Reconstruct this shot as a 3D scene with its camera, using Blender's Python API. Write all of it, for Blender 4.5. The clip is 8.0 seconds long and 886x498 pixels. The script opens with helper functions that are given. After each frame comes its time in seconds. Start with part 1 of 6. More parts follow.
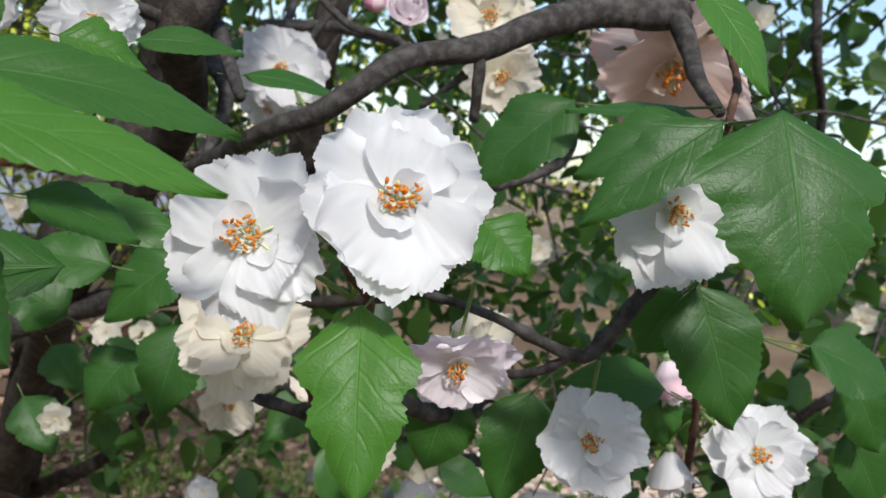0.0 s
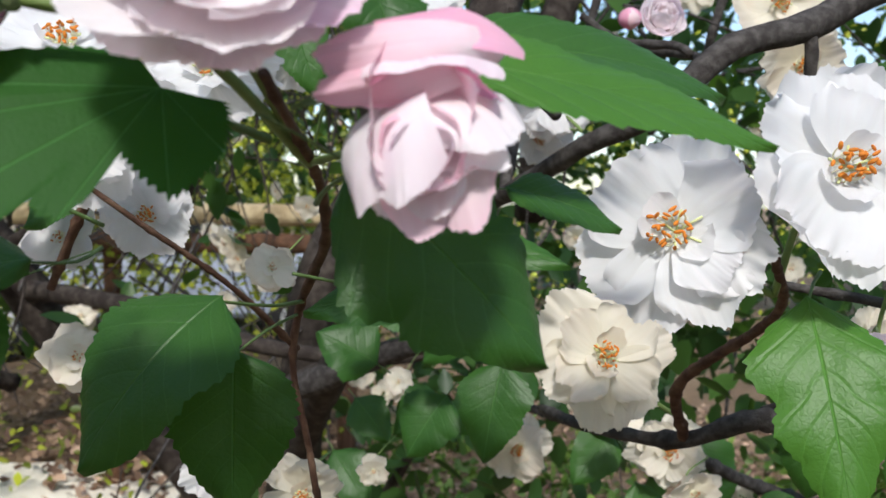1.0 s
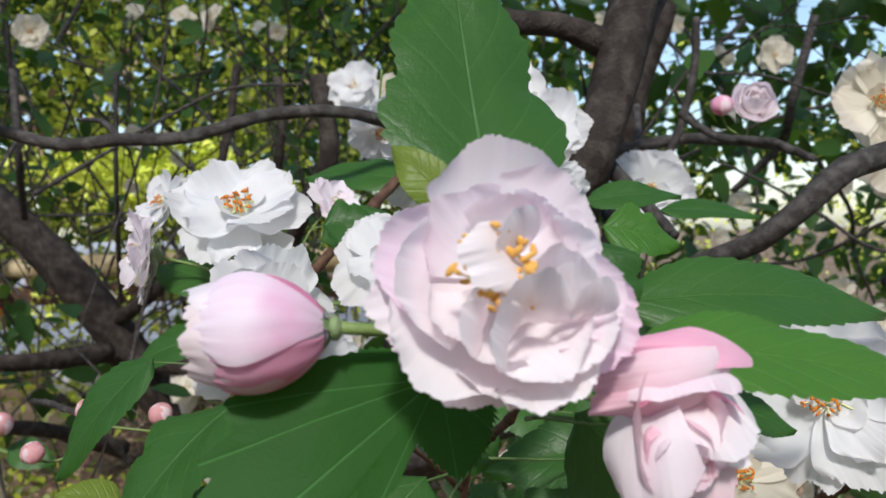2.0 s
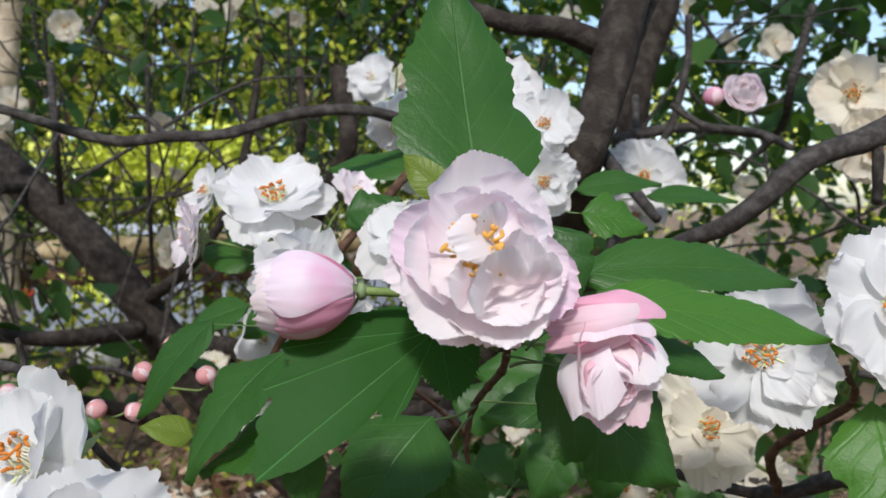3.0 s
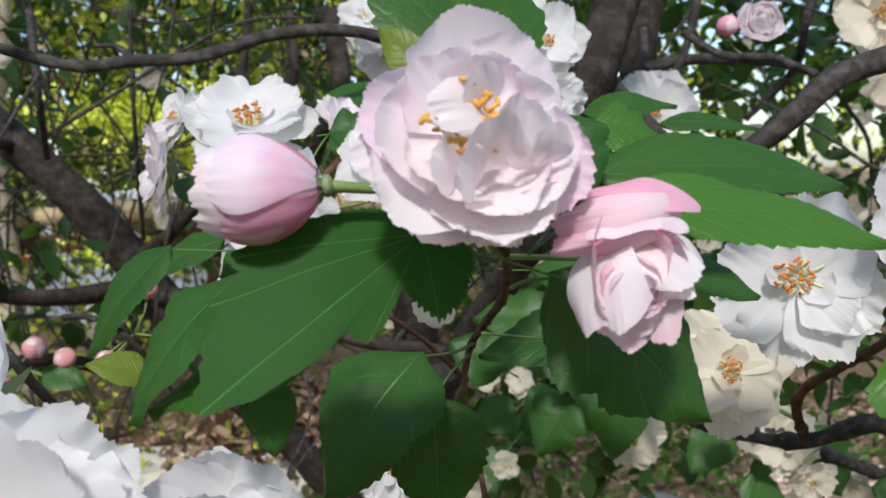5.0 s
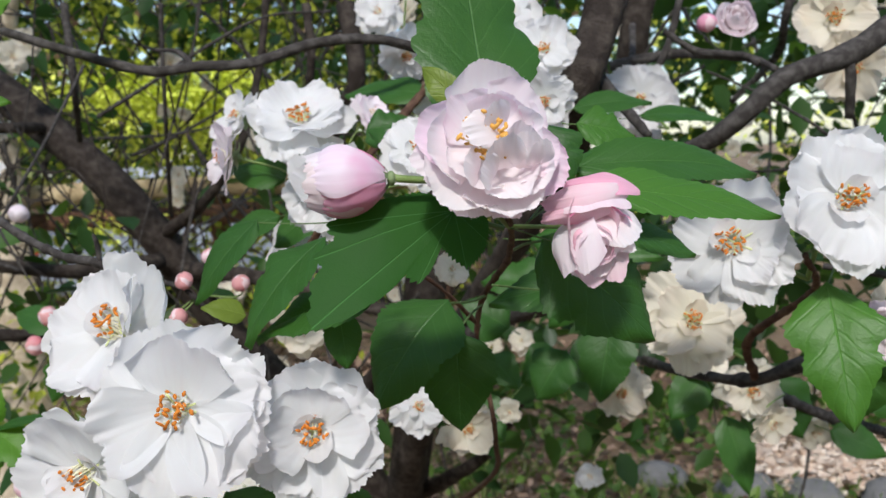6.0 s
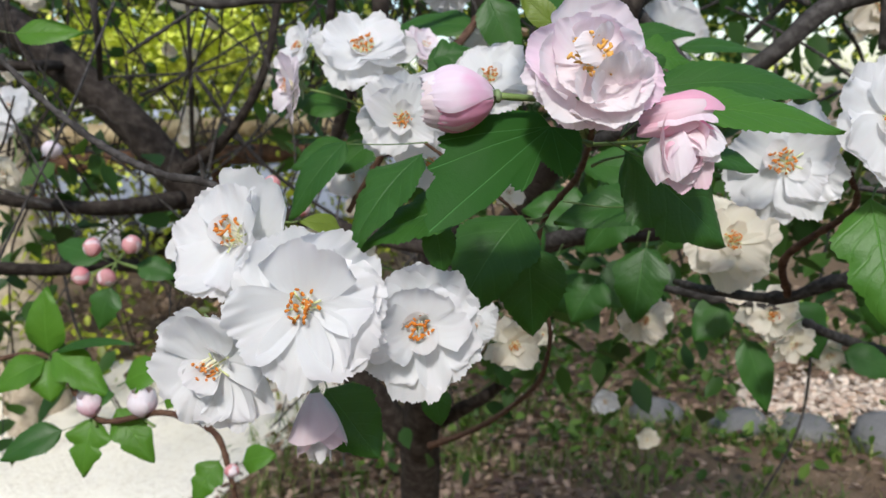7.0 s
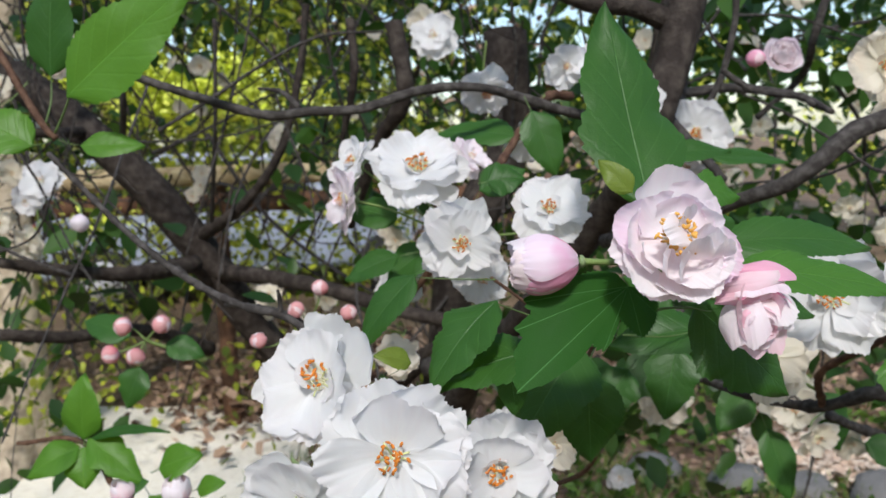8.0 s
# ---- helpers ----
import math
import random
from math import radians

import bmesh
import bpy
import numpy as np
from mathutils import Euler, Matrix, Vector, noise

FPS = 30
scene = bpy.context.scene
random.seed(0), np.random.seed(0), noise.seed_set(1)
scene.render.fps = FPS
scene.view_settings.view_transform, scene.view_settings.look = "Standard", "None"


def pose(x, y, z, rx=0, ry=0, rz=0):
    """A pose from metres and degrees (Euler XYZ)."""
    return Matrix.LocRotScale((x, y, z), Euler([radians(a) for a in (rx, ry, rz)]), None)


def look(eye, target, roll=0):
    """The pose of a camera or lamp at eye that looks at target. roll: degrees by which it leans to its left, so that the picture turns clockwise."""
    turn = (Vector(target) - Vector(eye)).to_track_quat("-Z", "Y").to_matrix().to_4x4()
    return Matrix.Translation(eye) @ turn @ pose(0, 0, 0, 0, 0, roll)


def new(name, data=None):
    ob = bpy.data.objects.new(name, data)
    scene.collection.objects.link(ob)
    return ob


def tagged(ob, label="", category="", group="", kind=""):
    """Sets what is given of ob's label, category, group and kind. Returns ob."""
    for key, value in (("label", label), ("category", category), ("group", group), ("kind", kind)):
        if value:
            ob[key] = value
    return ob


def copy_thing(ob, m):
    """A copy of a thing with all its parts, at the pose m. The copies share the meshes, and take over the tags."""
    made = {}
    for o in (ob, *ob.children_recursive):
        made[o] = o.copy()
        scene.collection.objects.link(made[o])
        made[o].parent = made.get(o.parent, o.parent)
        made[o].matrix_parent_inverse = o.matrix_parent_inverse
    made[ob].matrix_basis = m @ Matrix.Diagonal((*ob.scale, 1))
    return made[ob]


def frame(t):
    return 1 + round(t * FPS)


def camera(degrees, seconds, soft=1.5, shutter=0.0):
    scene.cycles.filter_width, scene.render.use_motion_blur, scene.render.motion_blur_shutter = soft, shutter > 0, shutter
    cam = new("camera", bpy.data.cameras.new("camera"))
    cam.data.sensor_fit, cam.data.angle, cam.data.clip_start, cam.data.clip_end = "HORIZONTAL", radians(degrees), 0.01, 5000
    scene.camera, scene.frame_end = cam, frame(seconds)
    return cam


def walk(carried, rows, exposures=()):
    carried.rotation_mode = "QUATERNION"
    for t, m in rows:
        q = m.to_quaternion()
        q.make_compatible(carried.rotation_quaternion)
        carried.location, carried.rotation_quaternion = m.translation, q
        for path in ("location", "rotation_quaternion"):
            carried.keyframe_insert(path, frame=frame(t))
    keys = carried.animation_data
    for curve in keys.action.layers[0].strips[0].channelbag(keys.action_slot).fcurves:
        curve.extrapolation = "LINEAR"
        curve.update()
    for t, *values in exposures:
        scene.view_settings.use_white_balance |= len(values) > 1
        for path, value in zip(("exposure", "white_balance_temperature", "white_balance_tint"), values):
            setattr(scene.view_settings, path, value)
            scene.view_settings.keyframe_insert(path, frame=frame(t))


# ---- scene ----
cam = camera(55.8, 8.0, soft=1.5)
cam.data.dof.use_dof, cam.data.dof.focus_distance, cam.data.dof.aperture_fstop = True, 0.22, 34.0
METRES, EYE, TILT, LEAN, TURN = 0.45, 1.45, -6.0, -7.5, 0.0
ROWS = [
    (0.0, 0.0, 0.0, 0.0, 0.0, 0.0, -0.0),
    (0.5, -0.0688, 0.0274, -0.019, 6.85, 3.06, 2.72),
    (1.0, -0.1425, 0.0323, -0.0234, 12.84, 4.22, 5.56),
    (1.5, -0.1566, 0.0098, 0.0222, 16.53, 5.65, 6.55),
    (2.0, -0.1786, -0.0418, 0.0635, 17.35, 6.86, 7.11),
    (3.5, -0.1253, -0.1596, 0.0474, 18.85, 3.93, 7.3),
    (4.0, -0.1306, -0.1501, 0.0129, 18.66, 2.28, 7.71),
    (4.5, -0.1592, -0.0965, -0.001, 18.45, 2.31, 7.84),
    (5.0, -0.1589, -0.0686, 0.026, 18.8, 3.29, 7.79),
    (6.5, -0.1088, -0.2962, 0.0075, 18.93, -0.35, 8.35),
    (7.0, -0.1729, -0.3028, 0.0036, 18.48, -2.24, 8.18),
    (7.5, -0.1966, -0.2968, 0.0025, 18.3, -1.98, 7.87),
    (8.0, -0.214, -0.3467, 0.0902, 17.99, 0.64, 7.42),
]
walk(cam, [(t, pose(0, 0, EYE, TILT, LEAN, TURN) @ pose(METRES * x, METRES * y, METRES * z, 90 + pitch, roll, yaw)) for t, x, y, z, yaw, pitch, roll in ROWS], ((0.0, 0.56, 6500, 9), (0.5, 0.66, 6500, 9), (1.0, 0.60, 6500, 9), (1.5, 0.42, 6500, 9), (2.0, 0.40, 6500, 9), (8.0, 0.40, 6500, 9)))

# ---- daylight ----
SUN_ELEVATION, SUN_AZIMUTH = 43.0, 168.0   # degrees; azimuth counted clockwise from +y
world = bpy.data.worlds.new("sky")
scene.world = world
world.use_nodes = True
sky = world.node_tree.nodes.new("ShaderNodeTexSky")
sky.sky_type, sky.sun_disc = "NISHITA", False
sky.sun_elevation, sky.sun_rotation = radians(SUN_ELEVATION), radians(SUN_AZIMUTH)
background = world.node_tree.nodes["Background"]
background.inputs["Strength"].default_value = 0.15
world.node_tree.links.new(sky.outputs["Color"], background.inputs["Color"])
sun_light = bpy.data.lights.new("sun", "SUN")
sun_light.energy, sun_light.angle, sun_light.color = 2.5, radians(6.0), (1.0, 0.97, 0.935)
sun = new("sun", sun_light)
e, a = radians(SUN_ELEVATION), radians(SUN_AZIMUTH)
sun.matrix_world = look((3 * math.sin(a) * math.cos(e), 3 * math.cos(a) * math.cos(e), 3 * math.sin(e) + 1.4), (0, 0, 1.4))


# ---- materials ----
def node_material(name):
    m = bpy.data.materials.new(name)
    m.use_nodes = True
    nt = m.node_tree
    nt.nodes.clear()
    return m, nt, nt.nodes.new("ShaderNodeOutputMaterial")


def node(nt, kind, **inputs):
    n = nt.nodes.new(kind)
    for key, value in inputs.items():
        n.inputs[key.replace("_", " ")].default_value = value
    return n


def calc(nt, op, a, b=0.0, clamp=False):
    n = nt.nodes.new("ShaderNodeMath")
    n.operation, n.use_clamp = op, clamp
    for k, value in enumerate((a, b)):
        if isinstance(value, (int, float)):
            n.inputs[k].default_value = value
        else:
            nt.links.new(value, n.inputs[k])
    return n.outputs[0]


def blend(nt, factor, a, b):
    n = nt.nodes.new("ShaderNodeMix")
    n.data_type = "RGBA"
    for socket, value in ((n.inputs["Factor"], factor), (n.inputs[6], a), (n.inputs[7], b)):
        if isinstance(value, (int, float)):
            socket.default_value = value
        elif isinstance(value, tuple):
            socket.default_value = (*value, 1.0)
        else:
            nt.links.new(value, socket)
    return n.outputs[2]


def grain(nt, scale, detail=3.0, coords="Object", rough=0.55):
    tc = nt.nodes.new("ShaderNodeTexCoord")
    n = node(nt, "ShaderNodeTexNoise", Scale=scale, Detail=detail, Roughness=rough)
    nt.links.new(tc.outputs[coords], n.inputs["Vector"])
    return n.outputs["Fac"]


def bumped(nt, height, strength, distance):
    b = node(nt, "ShaderNodeBump", Strength=strength, Distance=distance)
    nt.links.new(height, b.inputs["Height"])
    return b.outputs["Normal"]


def uv_axes(nt):
    tc = nt.nodes.new("ShaderNodeTexCoord")
    s = nt.nodes.new("ShaderNodeSeparateXYZ")
    nt.links.new(tc.outputs["UV"], s.inputs[0])
    return s.outputs["X"], s.outputs["Y"]


def thin_surface(nt, out, colour, back_colour, share, roughness, normal, specular=0.4):
    skin = node(nt, "ShaderNodeBsdfPrincipled", Roughness=roughness)
    skin.inputs["Specular IOR Level"].default_value = specular
    glow = nt.nodes.new("ShaderNodeBsdfTranslucent")
    mix = node(nt, "ShaderNodeMixShader", Fac=share)
    nt.links.new(colour, skin.inputs["Base Color"])
    nt.links.new(back_colour, glow.inputs["Color"])
    nt.links.new(normal, skin.inputs["Normal"])
    nt.links.new(normal, glow.inputs["Normal"])
    nt.links.new(skin.outputs[0], mix.inputs[1])
    nt.links.new(glow.outputs[0], mix.inputs[2])
    nt.links.new(mix.outputs[0], out.inputs["Surface"])


def petal_material(name, pale, rim, rim_from, rim_to, share=0.30, blotch=0.9):
    m, nt, out = node_material(name)
    across, along = uv_axes(nt)
    info = nt.nodes.new("ShaderNodeObjectInfo")
    patch = grain(nt, 90, 2)
    spread = node(nt, "ShaderNodeMapRange")
    for key, value in (("From Min", rim_from), ("From Max", rim_to)):
        spread.inputs[key].default_value = value
    nt.links.new(calc(nt, "ADD", along, calc(nt, "MULTIPLY", calc(nt, "SUBTRACT", patch, 0.5), blotch)), spread.inputs["Value"])
    tint = calc(nt, "MULTIPLY", spread.outputs[0], calc(nt, "ADD", calc(nt, "MULTIPLY", info.outputs["Random"], 0.9), 0.35), clamp=True)
    colour = blend(nt, tint, pale, rim)
    # fine veins that fan out from the claw
    tc = nt.nodes.new("ShaderNodeTexCoord")
    squeeze = nt.nodes.new("ShaderNodeMapping")
    squeeze.inputs["Scale"].default_value = (17, 1.2, 1)
    nt.links.new(tc.outputs["UV"], squeeze.inputs["Vector"])
    veins = node(nt, "ShaderNodeTexNoise", Scale=1.0, Detail=3.0)
    nt.links.new(squeeze.outputs[0], veins.inputs["Vector"])
    colour = blend(nt, calc(nt, "MULTIPLY", calc(nt, "SUBTRACT", veins.outputs["Fac"], 0.42, clamp=True), 0.5, clamp=True), colour, tuple(c * 0.97 for c in rim))
    relief = calc(nt, "ADD", veins.outputs["Fac"], calc(nt, "MULTIPLY", grain(nt, 260, 3), 0.8))
    normal = bumped(nt, relief, 0.3, 0.00022)
    thin_surface(nt, out, colour, colour, share, 0.5, normal, 0.25)
    return m


def leaf_material(name, dark, light, glow, share=0.22, roughness=0.43, groove=0.15, veined=0.32, ribs=1.0, sheen=0.32, thin=1.0, depth=0.0007):
    m, nt, out = node_material(name)
    across, along = uv_axes(nt)
    info = nt.nodes.new("ShaderNodeObjectInfo")
    side = calc(nt, "ABSOLUTE", calc(nt, "SUBTRACT", across, 0.5))
    # side veins sweep forward from the midrib
    wave = calc(nt, "SUBTRACT", calc(nt, "MULTIPLY", along, 7.0), calc(nt, "MULTIPLY", side, 3.4))
    saw = calc(nt, "ABSOLUTE", calc(nt, "SUBTRACT", calc(nt, "FRACT", wave), 0.5))
    rib = calc(nt, "SUBTRACT", 1.0, calc(nt, "MULTIPLY", saw, 26.0 * thin), clamp=True)
    mid = calc(nt, "SUBTRACT", 1.0, calc(nt, "MULTIPLY", side, 70.0 * thin), clamp=True)
    vein = calc(nt, "MAXIMUM", calc(nt, "MULTIPLY", rib, 0.55 * ribs), mid)
    mottle = grain(nt, 70, 4)
    cells = node(nt, "ShaderNodeTexVoronoi", Scale=650.0 * thin)
    cells.feature = "DISTANCE_TO_EDGE"
    tc = nt.nodes.new("ShaderNodeTexCoord")
    nt.links.new(tc.outputs["Object"], cells.inputs["Vector"])
    base = blend(nt, calc(nt, "ADD", calc(nt, "MULTIPLY", mottle, 0.6), calc(nt, "MULTIPLY", info.outputs["Random"], 0.5), clamp=True), dark, light)
    base = blend(nt, calc(nt, "MULTIPLY", vein, veined), base, tuple(min(1, c * 2.2 + 0.05) for c in light))
    quilt = calc(nt, "SUBTRACT", calc(nt, "MULTIPLY", calc(nt, "MINIMUM", calc(nt, "MULTIPLY", saw, 7.0), 1.0), groove * ribs), calc(nt, "MULTIPLY", mid, 0.6))
    relief = calc(nt, "ADD", quilt, calc(nt, "ADD", calc(nt, "MULTIPLY", calc(nt, "MINIMUM", cells.outputs["Distance"], 0.2), 0.3), calc(nt, "MULTIPLY", grain(nt, 300 * thin, 3), 0.5)))
    normal = bumped(nt, relief, 0.6, depth)
    back = blend(nt, calc(nt, "MULTIPLY", mottle, 0.5), glow, tuple(c * 0.7 for c in glow))
    thin_surface(nt, out, base, back, share, roughness, normal, sheen)
    return m


def bark_material(name, dark, light, scale=60.0):
    m, nt, out = node_material(name)
    skin = node(nt, "ShaderNodeBsdfPrincipled", Roughness=0.8)
    skin.inputs["Specular IOR Level"].default_value = 0.25
    coarse, fine = grain(nt, scale, 5), grain(nt, scale * 6, 4)
    blotch = node(nt, "ShaderNodeMapRange")
    blotch.inputs["From Min"].default_value, blotch.inputs["From Max"].default_value = 0.42, 0.66
    nt.links.new(coarse, blotch.inputs["Value"])
    colour = blend(nt, blotch.outputs[0], dark, light)
    colour = blend(nt, calc(nt, "MULTIPLY", fine, 0.5), colour, tuple(c * 0.5 for c in dark))
    nt.links.new(colour, skin.inputs["Base Color"])
    nt.links.new(bumped(nt, calc(nt, "ADD", coarse, calc(nt, "MULTIPLY", fine, 0.5)), 1.0, 0.22 / scale), skin.inputs["Normal"])
    nt.links.new(skin.outputs[0], out.inputs["Surface"])
    return m


def plain_material(name, dark, light, scale, roughness=0.6, bump=0.3, distance=0.001):
    m, nt, out = node_material(name)
    skin = node(nt, "ShaderNodeBsdfPrincipled", Roughness=roughness)
    coarse, fine = grain(nt, scale, 4), grain(nt, scale * 7, 3)
    colour = blend(nt, calc(nt, "ADD", calc(nt, "MULTIPLY", coarse, 0.7), calc(nt, "MULTIPLY", fine, 0.3), clamp=True), dark, light)
    nt.links.new(colour, skin.inputs["Base Color"])
    nt.links.new(bumped(nt, fine, bump, distance), skin.inputs["Normal"])
    nt.links.new(skin.outputs[0], out.inputs["Surface"])
    return m


def foliage_material(name, dark, light, glow, share=0.4, bias=2.4):
    """Many small leaves in one mesh: each island takes its own green."""
    m, nt, out = node_material(name)
    geo = nt.nodes.new("ShaderNodeNewGeometry")
    pick = calc(nt, "POWER", geo.outputs["Random Per Island"], bias)
    base = blend(nt, pick, dark, light)
    back = blend(nt, pick, tuple(c * 0.4 for c in glow), glow)
    normal = bumped(nt, grain(nt, 60, 3), 0.3, 0.002)
    thin_surface(nt, out, base, back, share, 0.45, normal, 0.4)
    return m


PETAL_WHITE = petal_material("petal_white", (0.90, 0.905, 0.91), (0.89, 0.78, 0.82), 0.6, 2.8, 0.52)
PETAL_CREAM = petal_material("petal_cream", (0.90, 0.865, 0.76), (0.90, 0.76, 0.64), 0.4, 1.9, 0.5)
PETAL_BLUSH = petal_material("petal_blush", (0.965, 0.925, 0.955), (0.95, 0.69, 0.81), 0.45, 2.0, 0.42)
PETAL_PINK = petal_material("petal_pink", (0.96, 0.86, 0.885), (0.94, 0.52, 0.65), 0.30, 1.4, 0.45)
PETAL_ROSE = petal_material("petal_rose", (0.80, 0.46, 0.46), (0.74, 0.26, 0.30), 0.0, 1.0)
# tint runs backwards: peach at the foot paints the glow deep in the heart
PETAL_BLUSH_HEART = petal_material("petal_heart", (0.97, 0.935, 0.96), (0.96, 0.76, 0.76), 1.0, -0.5, 0.42, 0.5)
PETAL_STREAK = petal_material("petal_streak", (0.93, 0.83, 0.92), (0.90, 0.54, 0.74), 0.55, 1.5, 0.36, 2.2)
PETAL_FLUSH = petal_material("petal_flush", (0.93, 0.82, 0.76), (0.88, 0.48, 0.44), 0.4, 1.7, 0.4)
PETAL_HANGING = petal_material("petal_hanging", (0.95, 0.87, 0.90), (0.93, 0.62, 0.72), 0.3, 1.6, 0.55)
PETAL_DEEP = petal_material("petal_deep", (0.92, 0.52, 0.68), (0.86, 0.27, 0.46), 0.2, 1.3, 0.36, 2.0)
CENTRE = plain_material("blossom_centre", (0.80, 0.80, 0.56), (0.90, 0.88, 0.72), 300)
STYLE = plain_material("style_green", (0.55, 0.60, 0.24), (0.72, 0.74, 0.42), 300)
LEAF_GREEN = leaf_material("leaf_green", (0.020, 0.072, 0.012), (0.042, 0.124, 0.021), (0.13, 0.34, 0.02))
LEAF_LOBED = leaf_material("lobed_leaf_green", (0.013, 0.062, 0.009), (0.028, 0.105, 0.018), (0.10, 0.28, 0.02), roughness=0.5, groove=0.05, veined=0.8, ribs=0.0, sheen=0.09, thin=1.5, depth=0.0005)
LEAF_FRESH = leaf_material("leaf_fresh", (0.036, 0.125, 0.014), (0.068, 0.19, 0.026), (0.20, 0.43, 0.03), 0.25, groove=0.3)
LEAF_SPRING = leaf_material("leaf_spring", (0.056, 0.170, 0.014), (0.11, 0.27, 0.028), (0.24, 0.47, 0.03), 0.34, groove=0.25)
LEAF_YELLOW = leaf_material("leaf_yellow", (0.14, 0.21, 0.03), (0.20, 0.27, 0.04), (0.34, 0.45, 0.05), 0.4)
STALK_GREEN = plain_material("stalk_green", (0.12, 0.20, 0.05), (0.22, 0.30, 0.09), 120)
LEAF_STALK = plain_material("leaf_stalk_green", (0.07, 0.13, 0.03), (0.13, 0.20, 0.06), 120)
SEPAL_GREEN = plain_material("sepal_green", (0.14, 0.22, 0.09), (0.26, 0.33, 0.16), 200)
STALK_RED = bark_material("twig_bark", (0.09, 0.045, 0.03), (0.19, 0.11, 0.07), 180)
BARK = bark_material("bark", (0.044, 0.038, 0.035), (0.118, 0.107, 0.100), 190)
BARK_OLD = bark_material("old_bark", (0.030, 0.022, 0.018), (0.088, 0.072, 0.060), 85)
FILAMENT = plain_material("filament", (0.80, 0.77, 0.52), (0.90, 0.88, 0.72), 300)
ANTHER = plain_material("anther", (0.48, 0.11, 0.008), (0.76, 0.28, 0.02), 500, 0.7)
ANTHER_GOLD = plain_material("golden_anther", (0.62, 0.27, 0.03), (0.86, 0.52, 0.13), 500, 0.7)


# ---- mesh tools ----
def mesh_of(name, verts, faces, material, uvs=None, smooth=True):
    me = bpy.data.meshes.new(name)
    me.from_pydata(verts, [], faces)
    if uvs is not None:
        layer = me.uv_layers.new(name="UVMap")
        corner = np.empty(len(me.loops), dtype=np.int32)
        me.loops.foreach_get("vertex_index", corner)
        layer.data.foreach_set("uv", np.asarray(uvs, dtype=np.float32)[corner].ravel())
    if smooth:
        me.polygons.foreach_set("use_smooth", np.ones(len(me.polygons), dtype=bool))
    me.materials.append(material)
    me.update()
    return me


def part(name, mesh, parent, label="", at=None):
    ob = new(name, mesh)
    ob.parent = parent
    if at is not None:
        ob.matrix_basis = at
    return tagged(ob, label) if label else ob


def grid_faces(rows, columns):
    return [(r * columns + c, r * columns + c + 1, (r + 1) * columns + c + 1, (r + 1) * columns + c)
            for r in range(rows - 1) for c in range(columns - 1)]


def frame_at(place, forward, up):
    """Axes: y along forward, z near up."""
    y = Vector(forward).normalized()
    x = y.cross(Vector(up)).normalized()
    z = x.cross(y)
    return Matrix.Translation(place) @ Matrix((x, y, z)).transposed().to_4x4()


def facing(place, normal, turn=0.0):
    """Axes: z along the normal, turned about it."""
    q = Vector(normal).normalized().to_track_quat("Z", "Y").to_matrix().to_4x4()
    return Matrix.Translation(place) @ q @ Matrix.Rotation(turn, 4, "Z")


def spline(points, radii, step):
    """Catmull-Rom through the points; returns places and radii."""
    pts = [Vector(p) for p in points]
    pts = [2 * pts[0] - pts[1], *pts, 2 * pts[-1] - pts[-2]]
    places, widths = [], []
    for k in range(1, len(pts) - 2):
        a, b, c, d = pts[k - 1:k + 3]
        n = max(2, int((c - b).length / step))
        for j in range(n):
            t = j / n
            places.append(0.5 * (2 * b + (c - a) * t + (2 * a - 5 * b + 4 * c - d) * t * t + (3 * b - a - 3 * c + d) * t ** 3))
            widths.append(radii[k - 1] * (1 - t) + radii[k] * t)
    return places + [pts[-2]], widths + [radii[-1]]


def tube(points, radii, sides=10, rough=0.12, step=None, seed=0.0, knots=0):
    """A limb with uneven girth, knuckles and closed ends: verts and faces."""
    mean = sum(radii) / len(radii)
    places, widths = spline(points, radii, step or max(mean * 1.2, 0.002))
    verts, faces = [], []
    n = len(places)
    side = Vector((0.3, 0.2, 1.0))
    for k, (p, r) in enumerate(zip(places, widths)):
        along = (places[min(k + 1, n - 1)] - places[max(k - 1, 0)]).normalized()
        side = (side - along * side.dot(along)).normalized()
        other = along.cross(side)
        swell = 1.0 + rough * noise.noise(Vector((k * 0.35, seed, 3.1))) * 1.2
        if knots and k % knots == knots // 2:
            swell += 0.28
        for j in range(sides):
            q = 2 * math.pi * j / sides
            d = side * math.cos(q) + other * math.sin(q)
            lump = 1.0 + rough * noise.noise(p * (0.55 / mean) + d * 1.3 + Vector((seed, 0, 0)))
            verts.append(p + d * r * swell * lump)
    for k in range(n - 1):
        for j in range(sides):
            i = (j + 1) % sides
            faces.append((k * sides + j, k * sides + i, (k + 1) * sides + i, (k + 1) * sides + j))
    faces += [tuple(range(sides - 1, -1, -1)), tuple((n - 1) * sides + j for j in range(sides))]
    return verts, faces


def limb(name, points, radii, material, parent, label="", sides=10, rough=0.12, seed=0.0, knots=0, origin=(0, 0, 0)):
    o = Vector(origin)
    verts, faces = tube([Vector(p) - o for p in points], radii, sides, rough, None, seed, knots)
    return part(name, mesh_of(name, verts, faces, material), parent, label)


# ---- petals and blossoms ----
def frill(v, seed):
    """The ragged edge of a petal, about -1 to 1."""
    return 0.4 * noise.noise(Vector((v * 5.0, seed, 7.7))) + 0.8 * noise.noise(Vector((v * 13.0, seed, 2.2))) + 0.9 * noise.noise(Vector((v * 27.0, seed, 5.1)))


